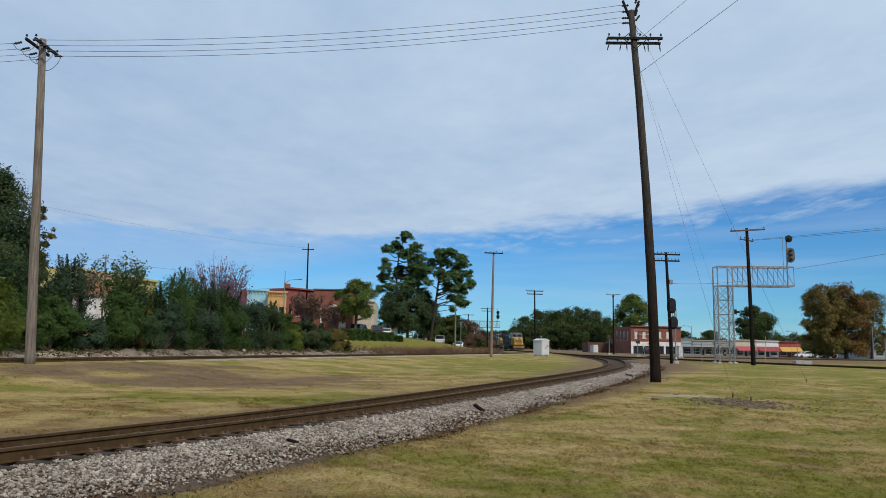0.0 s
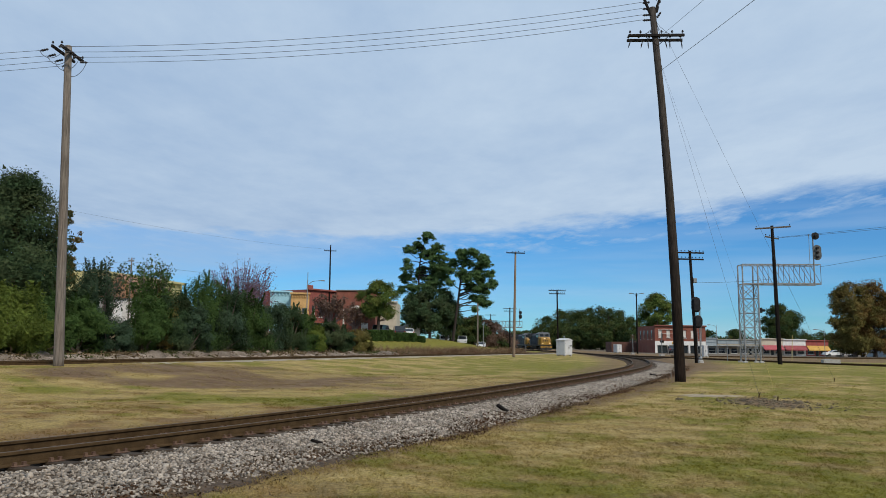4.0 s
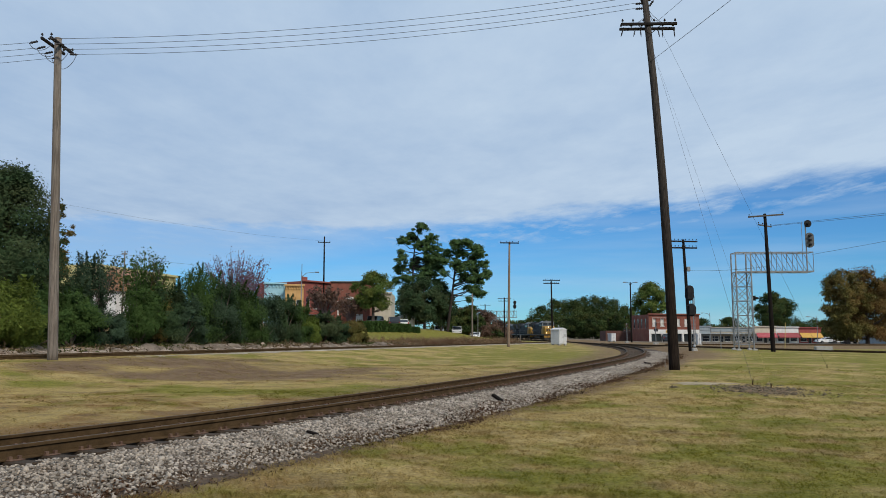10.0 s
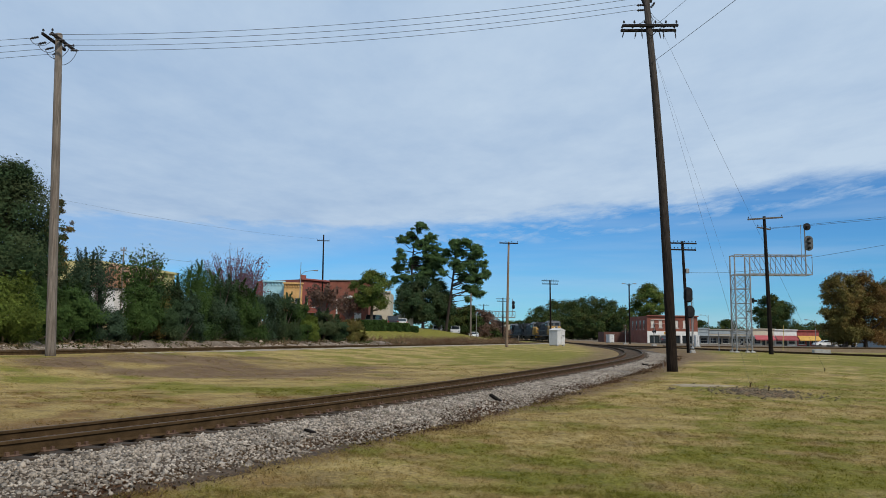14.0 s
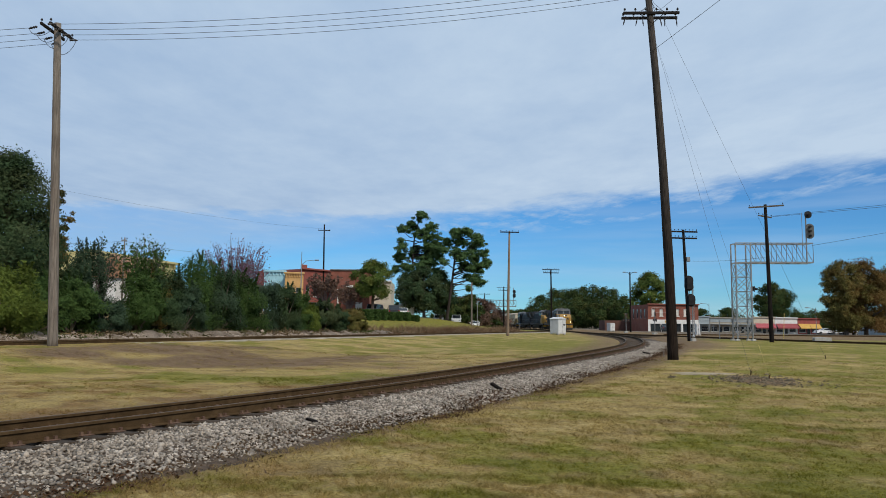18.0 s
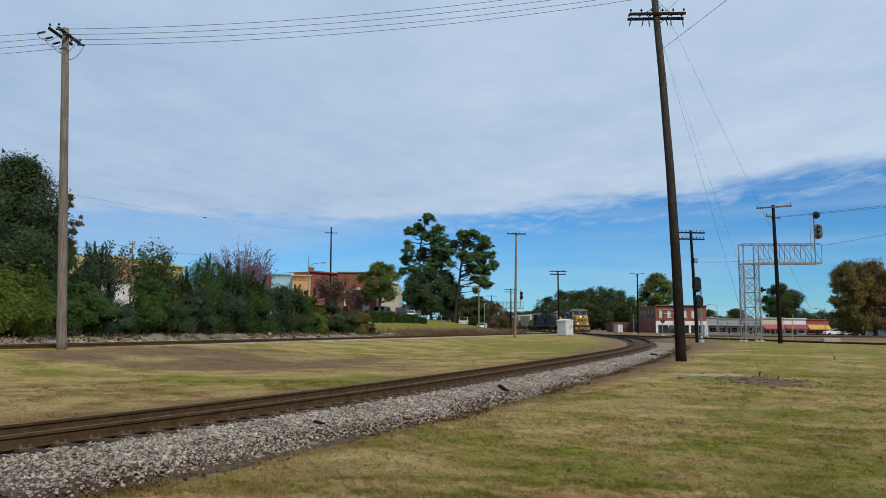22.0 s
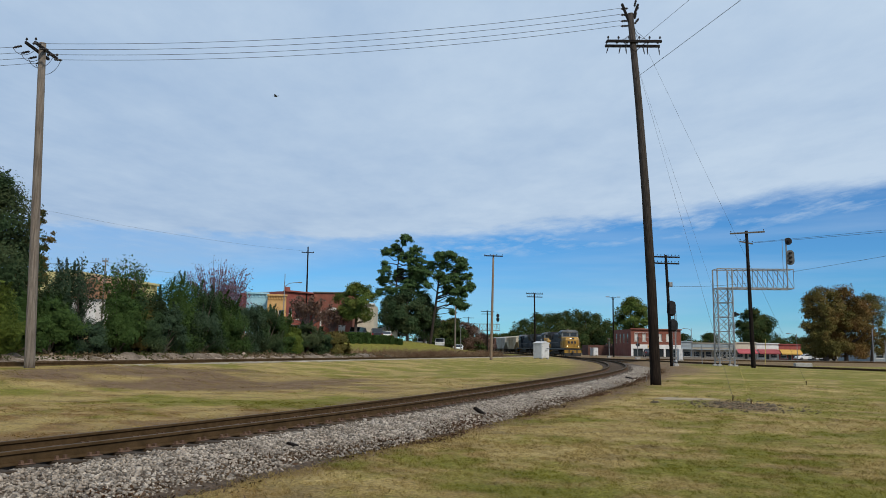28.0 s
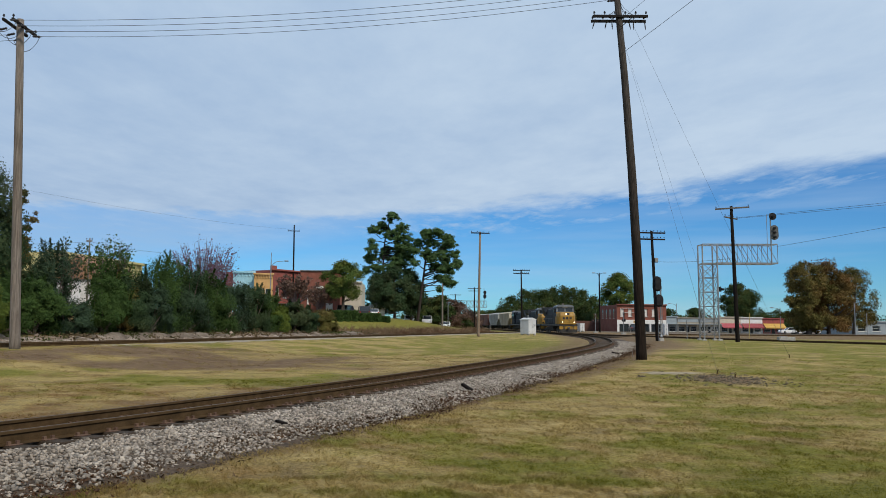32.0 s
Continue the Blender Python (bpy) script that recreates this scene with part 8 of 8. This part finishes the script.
def train_pose(center, half):
    x1, y1, h1 = main_at(center - half)
    x2, y2, h2 = main_at(center + half)
    turn = math.degrees(math.atan2(x1 - x2, y1 - y2))
    return pose((x1 + x2) / 2, (y1 + y2) / 2, RAIL_TOP, 0, 0, -turn)


FLIGHTS = (((0, -120, 40, 22), (26.5, -40, 45, 14), (27.5, -15.5, 45, 17.4), (28, -9.3, 45, 16.8), (28.5, -3.5, 45, 17.0), (29, 1.4, 45, 16.0),
        (29.5, 5.4, 45, 15.3), (30, 8.6, 45, 17.1), (30.5, 10.6, 45, 19.1), (31, 12, 44, 23), (32, 14, 42, 32)),
           ((0, -215, 70, 16), (21, -42, 70, 12), (22, -22.7, 70, 11.6), (23, -8.9, 70, 11.9), (24.4, 5.2, 70, 10.75), (25.5, 18, 70, 10.6),
            (26.5, 34, 70, 14.5), (27.3, 48, 70, 16), (32, 130, 72, 22)))


def motions():
    for i, (th, wheels, length, half, flip) in enumerate(TRAIN):
        back = sum(v[2] for v in TRAIN[:i]) + length / 2 - 1.4
        walk(th, [(t, train_pose(float(np.polyval(FRONT, t)) + back, half) @ pose(0, 0, 0, 0, 0, 0 if flip > 0 else 180)) for t in range(33)])
        for w, r in wheels:
            base = w.matrix_basis.translation.copy()
            rows = []
            for k in range(0, 193):
                t = k / 6
                gone = FRONT_S[0] - float(np.polyval(FRONT, t))
                rows.append((t, Matrix.Translation(base) @ pose(0, 0, 0, -flip * math.degrees(gone / r))))
            walk(w, rows)
    for (bird, wings), flight in zip(BIRDS, FLIGHTS):
        rows = []
        for k, (t, x, y, z) in enumerate(flight):
            a, b = flight[max(0, k - 1)], flight[min(len(flight) - 1, k + 1)]
            rows.append((t, pose(x, y, z, 0, 0, -math.degrees(math.atan2(b[1] - a[1], b[2] - a[2])))))
        walk(bird, rows)
        for w, s in wings:
            base = w.matrix_basis.translation.copy()
            walk(w, [(k / 15, Matrix.Translation(base) @ pose(0, 0, 0, 0, -s * (12 + 32 * math.sin(k * 1.25)))) for k in range(0, 481)])


motions()
